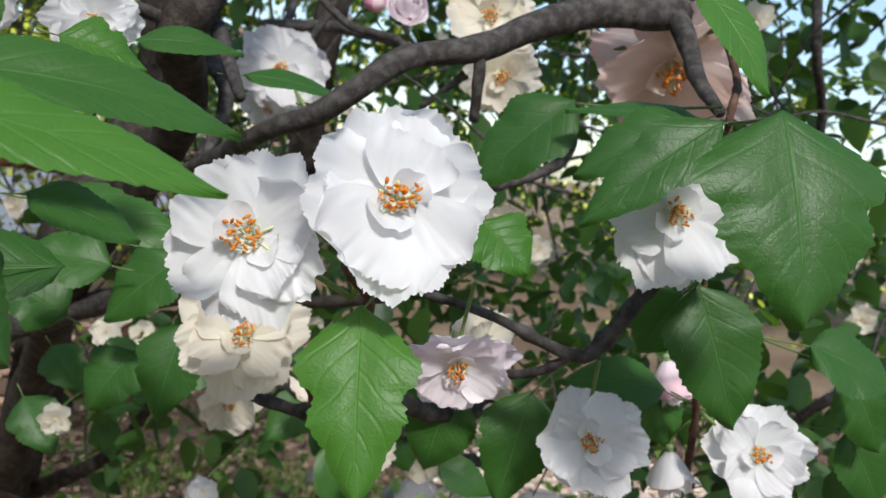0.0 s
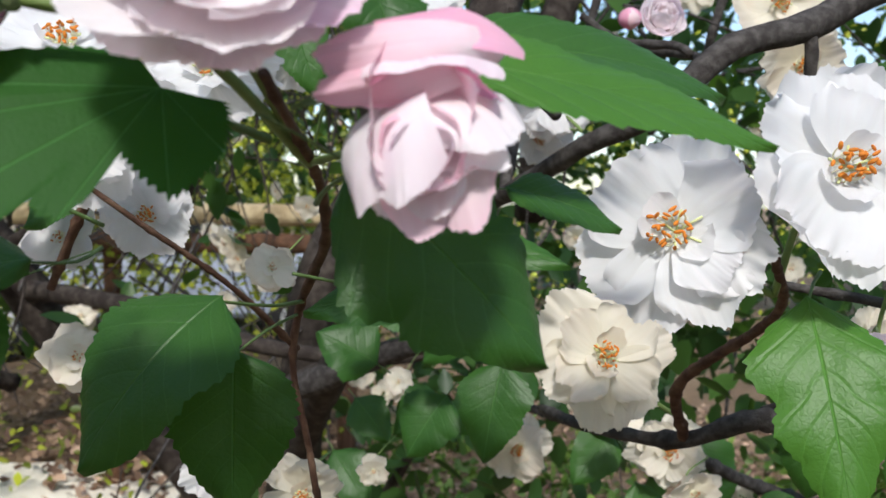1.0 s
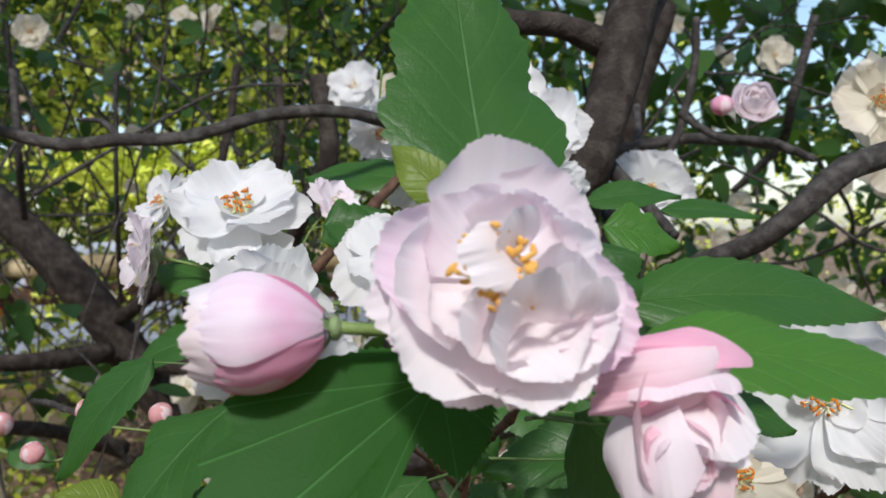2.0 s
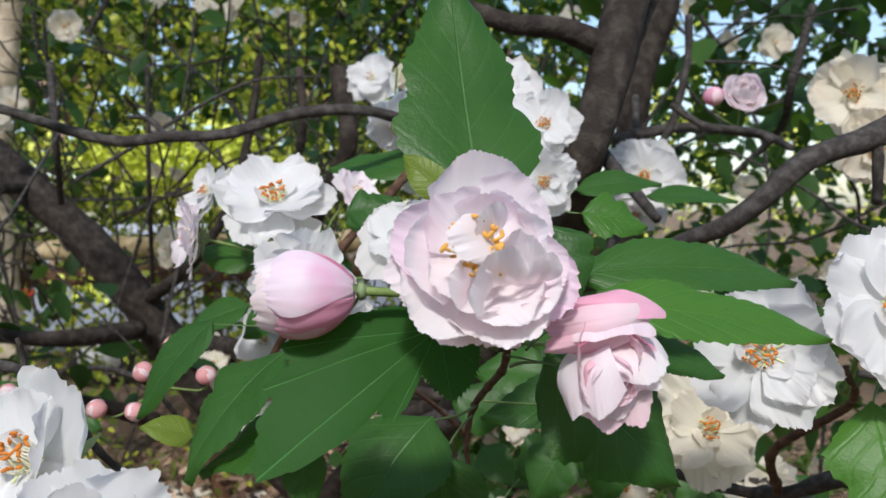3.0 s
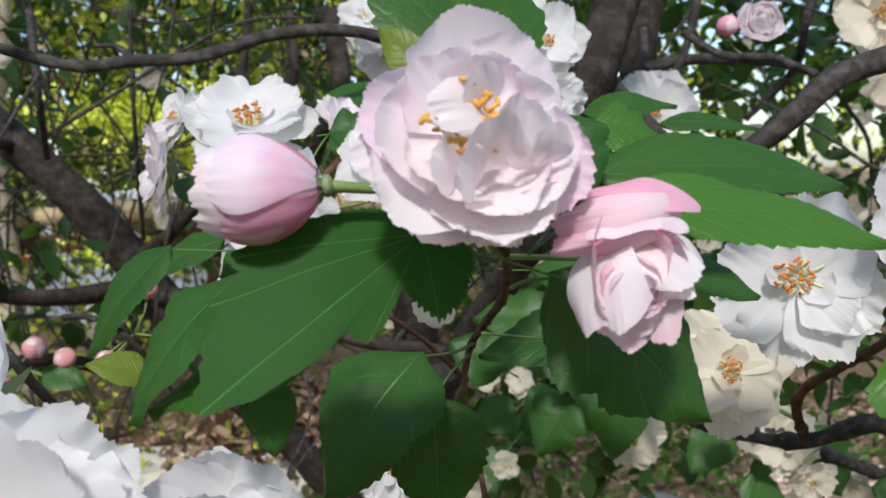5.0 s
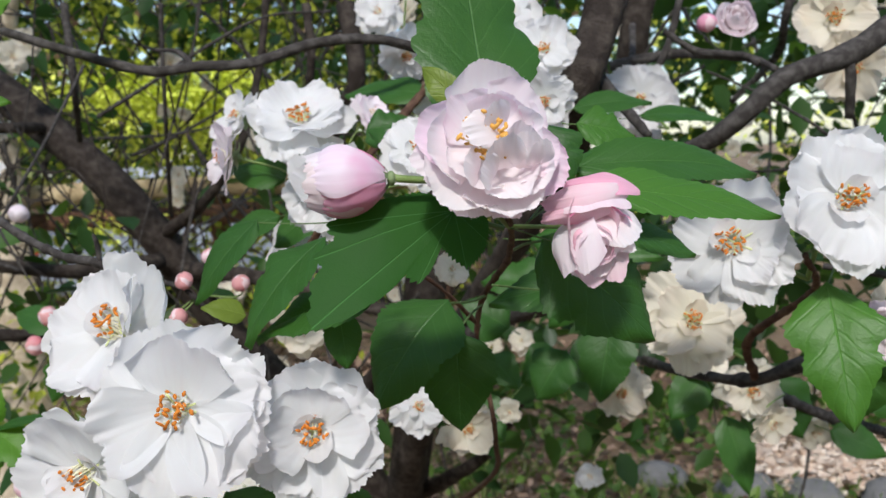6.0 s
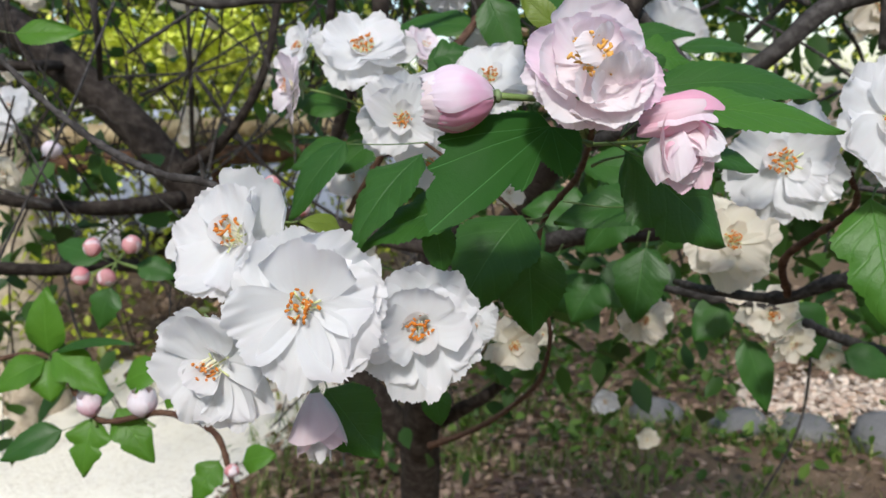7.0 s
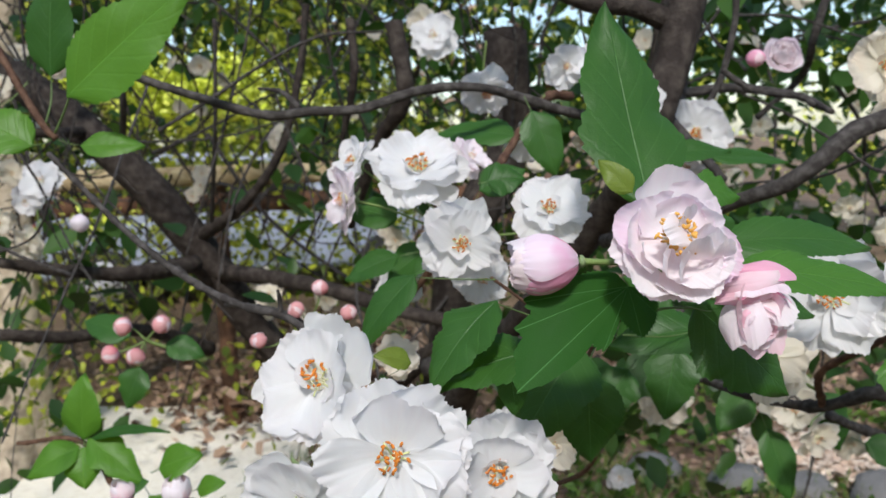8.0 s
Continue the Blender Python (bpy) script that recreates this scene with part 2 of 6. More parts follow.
def petal_mesh(length, width, rise, curl, cup, ruffle, seed, material, nu=10, nv=19, root=0.001, teeth=0.05):
    """A petal that stands out along +y from the blossom's axis (z). rise: degrees above the flat at its foot; curl: degrees added to its tip."""
    verts, uvs = [], []
    y = root
    z = 0.0
    notch = max(0.0, noise.noise(Vector((seed, 4.4, 1.3)))) * 0.16
    hollow = 0.05 + 0.05 * noise.noise(Vector((seed, 2.9, 8.3)))
    for i in range(nu):
        u = i / (nu - 1)
        angle = radians(rise + curl * u ** 1.3)
        if i:
            y += length / (nu - 1) * math.cos(angle)
            z += length / (nu - 1) * math.sin(angle)
        spread = width * 0.54 * (0.13 + 0.90 * math.sin(min(1.0, u * 0.98) * 0.60 * math.pi) ** 0.60)
        nz, ny = math.cos(angle), -math.sin(angle)
        for j in range(nv):
            v = 2 * j / (nv - 1) - 1
            edge = -0.36 * abs(v) ** 2.4 * u * u + 0.16 * u ** 3 * noise.noise(Vector((v * 2.0, seed, 1.7)))
            edge += teeth * u ** 7 * frill(v, seed) - notch * u ** 5 * math.exp(-(v * 3.2) ** 2)
            x = spread * v * (1 + 0.06 * noise.noise(Vector((u * 2.5, v * 1.5, seed))))
            bend = cup * length * v * v * (0.25 + 0.75 * u) - hollow * length * math.sin(math.pi * u) * (1 - v * v)
            wave = ruffle * length * (u ** 1.4) * (0.95 * noise.noise(Vector((v * 1.15 + 5, u * 1.2, seed))) + 0.75 * u * abs(v) * noise.noise(Vector((v * 3.0, u * 2.2, seed + 9))))
            wave += 0.08 * ruffle * length * u * noise.noise(Vector((v * 6.5, u * 2.5, seed + 3)))
            wave += 0.26 * ruffle * length * u ** 5 * noise.noise(Vector((v * 5.2, seed, 5.5)))
            out = bend + wave
            step = length * edge
            verts.append((x, y + step * math.cos(angle) + out * ny, z + step * math.sin(angle) + out * nz))
            uvs.append((v * 0.5 + 0.5, u))
    return mesh_of("petal", verts, grid_faces(nu, nv), material, uvs)


def placed_petal(h, foot, tip, width, inner, bow, cup, ruffle, seed, material, nu=16, nv=61, teeth=0.034):
    """A petal from foot to tip, in half widths of its blossom; inner: the way its inner face looks, bow: how far its middle swells that way."""
    a, c = Vector(foot) * h, Vector(tip) * h
    along = c - a
    long = along.length
    side = along.cross(Vector(inner)).normalized()
    up = side.cross(along).normalized()
    verts, uvs = [], []
    for i in range(nu):
        u = i / (nu - 1)
        spine = a + along * u + up * (4 * bow * long * u * (1 - u) * (1.25 - 0.5 * u))
        spread = width * h * 0.54 * (0.20 + 0.84 * math.sin(min(1.0, u * 0.98) * 0.60 * math.pi) ** 0.75)
        for j in range(nv):
            v = 2 * j / (nv - 1) - 1
            edge = -0.34 * abs(v) ** 2.5 * u * u + 0.15 * u ** 3 * noise.noise(Vector((v * 1.6, seed, 1.7))) + teeth * u ** 7 * frill(v, seed)
            x = spread * v * (1 + 0.05 * noise.noise(Vector((u * 2.5, v * 1.5, seed))))
            out = cup * width * h * v * v * (0.3 + 0.7 * u)
            out += ruffle * long * u ** 1.4 * (0.7 * noise.noise(Vector((v * 1.1 + 5, u * 1.1, seed))) + 0.5 * u * abs(v) * noise.noise(Vector((v * 2.6, u * 2.0, seed + 9))))
            out += 0.2 * ruffle * long * u ** 5 * noise.noise(Vector((v * 5.5, seed, 5.5)))
            verts.append(spine + side * x + along * edge + up * out)
            uvs.append((v * 0.5 + 0.5, u))
    return mesh_of("petal", verts, grid_faces(nu, nv), material, uvs)


def blob(verts, faces, centre, axis, long, wide, sides=6, rings=3):
    axis = Vector(axis).normalized()
    s = axis.orthogonal().normalized()
    o = axis.cross(s)
    base = len(verts)
    verts.append(Vector(centre) - axis * long)
    for r in range(1, rings + 1):
        q = math.pi * r / (rings + 1)
        for j in range(sides):
            h = 2 * math.pi * j / sides
            verts.append(Vector(centre) - axis * long * math.cos(q) + (s * math.cos(h) + o * math.sin(h)) * wide * math.sin(q))
    verts.append(Vector(centre) + axis * long)
    for j in range(sides):
        i = (j + 1) % sides
        faces.append((base, base + 1 + i, base + 1 + j))
        for r in range(rings - 1):
            a = base + 1 + r * sides
            faces.append((a + j, a + i, a + sides + i, a + sides + j))
        a = base + 1 + (rings - 1) * sides
        faces.append((a + j, a + i, len(verts) - 1))


def stamens(rng, thing, size, count, reach, lean, spread, gold=False, fine=True, sunk=0.0):
    """Filaments that bow outward, each tipped with an anther."""
    tip_material = ANTHER_GOLD if gold else ANTHER
    fv, ff, av, af = [], [], [], []

    def add(v, f):
        n = len(fv)
        fv.extend(v)
        ff.extend(tuple(i + n for i in q) for q in f)

    for k in range(count):
        h = 2 * math.pi * (k + rng.random()) / count
        out = spread * (0.2 + 0.8 * rng.random())
        foot = Vector((math.cos(h) * 0.03, math.sin(h) * 0.03, -sunk)) * size
        tip = Vector((math.cos(h) * out + lean[0], math.sin(h) * out + lean[1], reach * (0.7 + 0.5 * rng.random()) - sunk)) * size
        middle = (foot + tip) * 0.5 + Vector((math.cos(h), math.sin(h), 0.4)) * size * 0.02
        v, f = tube([foot, middle, tip], [size * 0.005, size * 0.0045, size * 0.0035], 5, 0.0, size * 0.05)
        shape = (rng.uniform(-1, 1), rng.uniform(-1, 1), rng.uniform(-0.4, 0.8)), size * (1.35 if gold else 1) * rng.uniform(0.016, 0.028), size * (1.5 if gold else 1) * rng.uniform(0.0078, 0.0122)
        if fine:
            thread = part("stamen", mesh_of("stamen", v, f, FILAMENT), thing)
            v, f = [], []
            blob(v, f, tip, *shape)
            part("anther", mesh_of("anther", v, f, tip_material), thread, "orange-brown pollen tip")
        else:
            add(v, f)
            blob(av, af, tip, *shape)
    v, f = [], []
    blob(v, f, (0, 0, size * (0.012 - sunk)), (0, 0, 1), size * 0.026, size * 0.05, 12, 5)
    part("centre", mesh_of("centre", v, f, CENTRE), thing, "pale yellow-green blossom centre")
    styles = []
    for k in range(0 if gold else 5):
        h = k * 1.3 + rng.random()
        styles.append(tube([(0, 0, 0), (math.cos(h) * size * 0.03, math.sin(h) * size * 0.03, reach * size * 0.45), (math.cos(h) * size * 0.10 - lean[0] * size * 0.6, math.sin(h) * size * 0.10 - lean[1] * size * 0.6, reach * size * 0.7)],
                           [size * 0.007, size * 0.005, size * 0.007], 5, 0.0, size * 0.06))
    if fine:
        for v, f in styles:
            part("style", mesh_of("style", v, f, STYLE), thing, "pale green style")
    else:
        for v, f in styles:
            add(v, f)
        threads = tagged(part("stamen_tuft", mesh_of("stamen_tuft", fv, ff, FILAMENT), thing, "pale yellow filaments"), kind="stuff")
        tagged(part("anther_tuft", mesh_of("anther_tuft", av, af, tip_material), threads, "orange-brown pollen tips"), kind="stuff")


def calyx(thing, size, reach=0.28, wide=0.085, open_by=35, base=0.0):
    """A green cup and five pointed sepals under the petals."""
    verts, faces = [], []
    blob(verts, faces, (0, 0, base - size * 0.10), (0, 0, 1), size * 0.085, size * wide, 8, 4)
    cup = part("calyx", mesh_of("calyx", verts, faces, SEPAL_GREEN), thing, "green cup under the petals")
    verts, faces, uvs = [], [], []
    for i in range(5):
        u = i / 4
        q = radians(90 - open_by + 30 * u)
        for v in (-1, 0, 1):
            verts.append((v * size * 0.06 * (1 - u) ** 0.7, size * (wide * 0.7 + reach * u * math.cos(q)), base + size * (-0.05 + reach * u * math.sin(q) * 0.9 - 0.012 * v * v)))
            uvs.append((v * 0.5 + 0.5, u))
    sepal = mesh_of("sepal", verts, grid_faces(5, 3), SEPAL_GREEN, uvs)
    for k in range(5):
        part("sepal", sepal, cup, at=Matrix.Rotation(k * 2 * math.pi / 5 + 0.3, 4, "Z"))


def stalk(thing, m, joint, thick, material=None):
    """The thin stem from the blossom's foot to its twig; joint is in the world."""
    end = m.inverted() @ Vector(joint)
    bow = Vector((0, 0, -0.4 * end.length))
    v, f = tube([(0, 0, -0.002), bow * 0.55 + end * 0.22, end], [thick, thick * 0.85, thick], 7, 0.06, 0.003)
    part("stalk", mesh_of("stalk", v, f, material or STALK_GREEN), thing, "thin green flower stalk")


def whorl(rng, thing, count, length, width, rise, curl, cup, ruffle, material, turn=0.0, lift=0.0, nu=10, nv=19, loose=1.0):
    for k in range(count):
        me = petal_mesh(length * rng.uniform(0.88, 1.08), width * rng.uniform(0.88, 1.12), rise + loose * rng.uniform(-10, 10), curl + loose * rng.uniform(-14, 14), cup * rng.uniform(0.4, 1.5),
                        ruffle, rng.uniform(0, 90), material, nu, nv)
        q = turn + k * 2 * math.pi / count + loose * rng.uniform(-0.2, 0.2)
        part("petal", me, thing, at=Matrix.Translation((0, 0, lift + 0.0007 * (k % 3))) @ Matrix.Rotation(q, 4, "Z") @ Matrix.Rotation(rng.uniform(-0.22, 0.22), 4, "Y"))


def set_petals(thing, h, hours, material, seed, nu=11, nv=21):
    """Petals by the clock as one looks into the blossom: (hour, length, width, rise, curl) with lengths in half widths."""
    rng = random.Random(seed)
    for k, (hour, long, wide, rise, curl) in enumerate(hours):
        me = petal_mesh(h * long * 0.90, h * wide * 1.08, rise + rng.uniform(-7, 9), curl + rng.uniform(-12, 12), rng.uniform(0.08, 0.22), 0.20, rng.uniform(0, 90), material, nu, nv)
        part("petal", me, thing, at=Matrix.Translation((0, 0, 0.0005 * k)) @ Matrix.Rotation(-hour * math.pi / 6, 4, "Z") @ Matrix.Rotation(rng.uniform(-0.15, 0.15), 4, "Y"))


def open_blossom(place, normal, size, joint, seed, label, material=None, turn=0.0, inner=2, flat=0.0, lean=(0.0, 0.0), group="open blossoms", fine=True, hours=None):
    """A semi-double blossom, size metres across."""
    rng = random.Random(seed)
    m = facing(place, normal, turn)
    thing = tagged(new("blossom"), label, "blossom", group)
    thing.matrix_basis = m
    mat = material or PETAL_WHITE
    h = size * 0.5
    nu, nv = (13, 57) if fine else (7, 15)
    if hours:
        set_petals(thing, h, hours, mat, seed, nu, nv)
    else:
        whorl(rng, thing, 6, h * 0.99, h * 0.92, 6 + flat, 2, 0.06, 0.19, mat, rng.random(), -0.0006, nu, nv, 1.3)
        whorl(rng, thing, 4, h * 0.86, h * 0.82, 24 + flat, -16, 0.10, 0.19, mat, rng.random() + 0.5, 0.0006, nu, nv)
    if inner:
        whorl(rng, thing, inner, h * 0.46, h * 0.42, 48 + flat, -14, 0.16, 0.18, mat, rng.random() * 6, 0.001, 7, 11)
    stamens(rng, thing, size, 25 if fine else 9, 0.15, lean, 0.10, fine=fine)
    calyx(thing, size, open_by=118)
    stalk(thing, m, joint, size * 0.02)
    return thing


def rosette(place, normal, size, joint, seed, label, turn=0.0):
    """A full, cupped double blossom with a folded heart."""
    rng = random.Random(seed)
    m = facing(place, normal, turn)
    thing = tagged(new("blossom"), label, "blossom", "pink spray")
    thing.matrix_basis = m
    h = size * 0.5
    # (foot, tip, width, swell, cup, ruffle, material): a loose ring, a bowl, then the heart whose rims stand up
    petals = [
        ((0.11, 0.31, -0.55), (0.15, 1.26, -0.12), 1.18, 0.12, 0.08, 0.16, PETAL_BLUSH),
        ((0.16, 0.26, -0.55), (0.76, 0.78, -0.12), 1.05, 0.12, 0.08, 0.16, PETAL_BLUSH),
        ((0.16, 0.2, -0.55), (0.95, 0.13, -0.2), 0.99, 0.1, 0.08, 0.16, PETAL_BLUSH),
        ((0.03, 0.16, -0.5), (-0.93, 0.35, -0.12), 0.97, 0.12, 0.06, 0.14, PETAL_STREAK),
        ((0.03, 0.1, -0.55), (-0.98, -0.25, -0.2), 0.94, 0.1, 0.06, 0.16, PETAL_BLUSH),
        ((0.06, 0.06, -0.6), (-0.8, -0.49, -0.35), 0.79, 0.08, 0.06, 0.16, PETAL_STREAK),
        ((0.06, 0.03, -0.6), (-0.05, -1.09, -0.28), 1.13, 0.1, 0.06, 0.14, PETAL_BLUSH),
        ((0.12, 0.03, -0.6), (0.56, -0.99, -0.3), 0.99, 0.1, 0.06, 0.14, PETAL_BLUSH),
        ((0.16, 0.06, -0.55), (1.07, -0.63, -0.2), 1.10, 0.12, 0.08, 0.16, PETAL_STREAK),
        ((0.05, 0.2, -0.4), (-0.45, 0.66, 0.02), 0.86, 0.14, 0.1, 0.16, PETAL_BLUSH),
        ((0.13, 0.25, -0.4), (0.25, 0.67, 0.08), 0.79, 0.16, 0.1, 0.16, PETAL_BLUSH),
        ((0.18, 0.22, -0.4), (0.63, 0.51, 0.08), 0.79, 0.16, 0.1, 0.14, PETAL_BLUSH),
        ((0.03, 0.06, -0.4), (-0.8, -0.02, 0.1), 0.99, 0.2, 0.1, 0.12, PETAL_BLUSH_HEART),
        ((0.05, 0.01, -0.45), (-0.62, -0.79, 0.02), 1.15, 0.16, 0.08, 0.12, PETAL_BLUSH_HEART),
        ((0.13, -0.03, -0.45), (0.29, -1.07, 0.06), 1.07, 0.16, 0.08, 0.12, PETAL_BLUSH_HEART),
        ((0.16, -0.03, -0.4), (0.79, -0.7, 0.1), 0.94, 0.16, 0.1, 0.14, PETAL_BLUSH_HEART),
        ((0.18, 0.01, -0.35), (0.98, -0.32, 0.05), 0.79, 0.16, 0.12, 0.14, PETAL_BLUSH),
        ((0.15, 0.07, -0.3), (0.83, 0.13, 0.16), 0.73, 0.18, 0.14, 0.16, PETAL_BLUSH_HEART),
        ((0.15, -0.07, -0.3), (0.52, -0.81, 0.22), 0.84, 0.18, 0.14, 0.12, PETAL_BLUSH_HEART),
        ((0.07, -0.06, -0.3), (-0.35, -0.58, 0.2), 0.86, 0.2, 0.12, 0.12, PETAL_BLUSH_HEART),
        ((0.24, 0.2, -0.15), (-0.32, -0.01, 0.54), 0.55, 0.22, 0.1, 0.14, PETAL_BLUSH_HEART),
        ((0.2, 0.23, -0.15), (0.04, 0.39, 0.46), 0.52, 0.16, 0.12, 0.14, PETAL_BLUSH_HEART),
        ((0.25, -0.35, -0.1), (0.22, -0.09, 0.64), 0.52, 0.16, 0.14, 0.12, PETAL_BLUSH_HEART),
        ((0.06, -0.53, -0.05), (-0.11, -0.46, 0.55), 0.46, 0.16, 0.14, 0.14, PETAL_BLUSH_HEART),
        ((-0.12, -0.39, -0.15), (-0.33, -0.34, 0.38), 0.51, 0.1, 0.12, 0.14, PETAL_BLUSH_HEART),
        ((0.54, -0.34, -0.15), (0.52, -0.0, 0.5), 0.50, 0.18, 0.14, 0.14, PETAL_BLUSH_HEART),
        ((0.48, -0.03, -0.1), (0.52, 0.12, 0.46), 0.42, 0.12, 0.14, 0.18, PETAL_BLUSH),
        ((0.72, -0.31, -0.1), (0.69, -0.11, 0.46), 0.38, 0.2, 0.2, 0.14, PETAL_BLUSH_HEART),
    ]
    for foot, tip, width, bow, cup, ruffle, mat in petals:
        part("petal", placed_petal(h, foot, tip, width, (0, 0, 1), -bow if tip[2] < 0.25 else bow * 0.6, cup, ruffle, rng.uniform(0, 90), mat), thing)
    stamens(rng, thing, size, 46, 0.15, (0.0, 0.02), 0.20, gold=True, sunk=0.01)
    calyx(thing, size, open_by=80, base=-h * 0.5)
    stalk(thing, m, joint, size * 0.03)
    return thing


def wrapped_petal(radius, height, half, flare, seed, material, nu=14, nv=29, close=0.0, crumple=1.0):
    """A petal that lies round the blossom's axis like a stave of a tub; flare turns its rim outward."""
    verts, uvs = [], []
    for i in range(nu):
        u = i / (nu - 1)
        belly = math.sin(math.pi * (0.05 + (0.52 + close) * u)) ** 0.75
        for j in range(nv):
            v = 2 * j / (nv - 1) - 1
            a = radians(half) * v * (0.45 + 0.6 * math.sin(math.pi * (0.1 + 0.6 * u)))
            ruffle = crumple * 0.13 * u * u * noise.noise(Vector((v * 1.8, u * 1.5, seed))) + 0.05 * u ** 4 * noise.noise(Vector((v * 6, seed, 3)))
            r = radius * (belly + flare * u ** 4 * (1 - 0.5 * v * v) + ruffle)
            top = -0.20 * abs(v) ** 2.2 * u * u + 0.10 * u ** 3 * noise.noise(Vector((v * 1.6, seed, 1))) + 0.028 * u ** 7 * noise.noise(Vector((v * 9, seed, 8)))
            verts.append((math.sin(a) * r, math.cos(a) * r, height * (u * (1 - 0.16 * flare * u ** 3) + top)))
            uvs.append((v * 0.3 + 0.5, u))
    return mesh_of("petal", verts, grid_faces(nu, nv), material, uvs)


def cupped_blossom(place, normal, size, joint, seed, label, material=None, inner_material=None, turn=0.0, group="pink spray", long=1.0, flared=1.0):
    """A half-open blossom: petals wrapped into a deep cup; its foot lies at place."""
    rng = random.Random(seed)
    m = facing(place, normal, turn)
    thing = tagged(new("half_open_blossom"), label, "blossom", group)
    thing.matrix_basis = m
    outer, inside = material or PETAL_PINK, inner_material or PETAL_BLUSH_HEART
    h = size * 0.5
    for count, radius, height, half, flare, mat, close in ((3, 1.0, 0.93, 62, 0.34, outer, 0.0), (3, 0.93, 1.0, 60, 0.14, outer, 0.06), (3, 0.80, 1.0, 64, 0.10, inside, 0.10),
                                                         (3, 0.62, 1.06, 70, 0.06, inside, 0.14), (3, 0.45, 1.10, 76, 0.0, inside, 0.18), (3, 0.30, 1.12, 80, 0.0, inside, 0.2), (2, 0.16, 1.12, 80, 0.0, inside, 0.2)):
        start = rng.random() * 6
        for k in range(count):
            me = wrapped_petal(h * radius * rng.uniform(0.96, 1.05), size * long * height * rng.uniform(0.93, 1.06), half * rng.uniform(0.9, 1.1), flared * flare * rng.uniform(0.3, 1.9), rng.uniform(0, 90), mat, close=close, crumple=1.0 if radius > 0.9 else 1.8)
            lean = 0.05 if radius > 0.9 else 0.13
            part("petal", me, thing, at=Matrix.Rotation(start + k * 2 * math.pi / count + rng.uniform(-0.3, 0.3), 4, "Z") @ Matrix.Rotation(rng.uniform(-lean, lean), 4, "X") @ Matrix.Rotation(rng.uniform(-lean, lean), 4, "Y"))
    calyx(thing, size * 1.1, 0.34, 0.1, 25)
    stalk(thing, m, joint, size * 0.035)
    return thing


def nodding_blossom(place, normal, size, joint, seed, label):
    """A half-open blossom with a hood over a cup of folded petals."""
    rng = random.Random(seed)
    m = facing(place, normal)
    thing = tagged(new("half_open_blossom"), label, "blossom", "pink spray")
    thing.matrix_basis = m
    h = size * 0.5
    # (foot, tip, width, inner face, swell, cup, ruffle, material)
    petals = [
        ((0.94, 0.56, -0.25), (-0.34, 0.74, -0.26), 0.46, (0.1, 0.45, 0.9), 0.14, -0.08, 0.20, PETAL_DEEP),
        ((0.78, 0.64, -0.34), (-0.88, 0.24, 0.05), 0.64, (-0.1, -0.15, 1.0), 0.18, -0.16, 0.24, PETAL_PINK),
        ((0.07, 0.40, -0.50), (0.10, 0.30, 0.30), 1.10, (0.0, 0.9, 0.3), 0.22, -0.10, 0.12, PETAL_BLUSH),
        ((0.0, 0.27, -0.5), (-0.32, -0.83, 0.12), 1.00, (-0.7, 0.1, 0.7), 0.2, -0.06, 0.12, PETAL_BLUSH),
        ((0.03, 0.07, -0.55), (0.28, -1.03, -0.05), 0.93, (0, -0.2, 1), 0.06, 0.06, 0.12, PETAL_PINK),
        ((0.0, 0.07, -0.55), (-0.08, -0.96, -0.1), 0.87, (-0.3, -0.2, 1), 0.06, 0.04, 0.12, PETAL_BLUSH),
        ((0.13, 0.2, -0.5), (0.8, -0.27, 0.1), 0.93, (0.6, 0.1, 0.8), 0.18, -0.06, 0.12, PETAL_BLUSH_HEART),
        ((0.13, 0.07, -0.5), (0.65, -0.47, -0.02), 0.60, (0.4, -0.2, 0.9), 0.08, 0.04, 0.12, PETAL_BLUSH_HEART),
        ((-0.03, -0.07, -0.45), (-0.43, -0.07, 0.28), 1.23, (0.8, 0, 0.6), -0.18, 0.1, 0.12, PETAL_PINK),
        ((0.1, -0.07, -0.45), (0.17, 0.39, 0.22), 1.00, (0, -0.75, 0.65), -0.18, 0.14, 0.12, PETAL_DEEP),
        ((0.13, -0.13, -0.4), (0.45, 0.03, 0.26), 0.80, (-0.75, 0, 0.65), -0.16, 0.14, 0.16, PETAL_PINK),
        ((0.03, -0.13, -0.4), (0.12, -0.67, 0.18), 0.87, (0, 0.75, 0.65), -0.14, 0.12, 0.14, PETAL_BLUSH),
    ]
    for foot, tip, width, inner, bow, cup, ruffle, mat in petals:
        part("petal", placed_petal(h, foot, tip, width, inner, bow, cup, ruffle, rng.uniform(0, 90), mat), thing)
    for radius, count, high, mat in ((0.36, 3, 0.66, PETAL_PINK), (0.25, 3, 0.72, PETAL_BLUSH), (0.14, 2, 0.70, PETAL_PINK)):
        for k in range(count):
            me = wrapped_petal(h * radius, h * high * rng.uniform(0.9, 1.1), 74, 0.1 * rng.random(), rng.uniform(0, 90), mat, close=0.12, crumple=2.0)
            part("petal", me, thing, at=Matrix.Translation((0.02 * h, -0.25 * h, -0.46 * h)) @ Matrix.Rotation(0.15, 4, "X") @ Matrix.Rotation(rng.random() * 6 + k * 2 * math.pi / count, 4, "Z"))
    calyx(thing, size * 0.5, open_by=40, base=-h * 0.75)
    stalk(thing, m, joint, size * 0.025)
    return thing


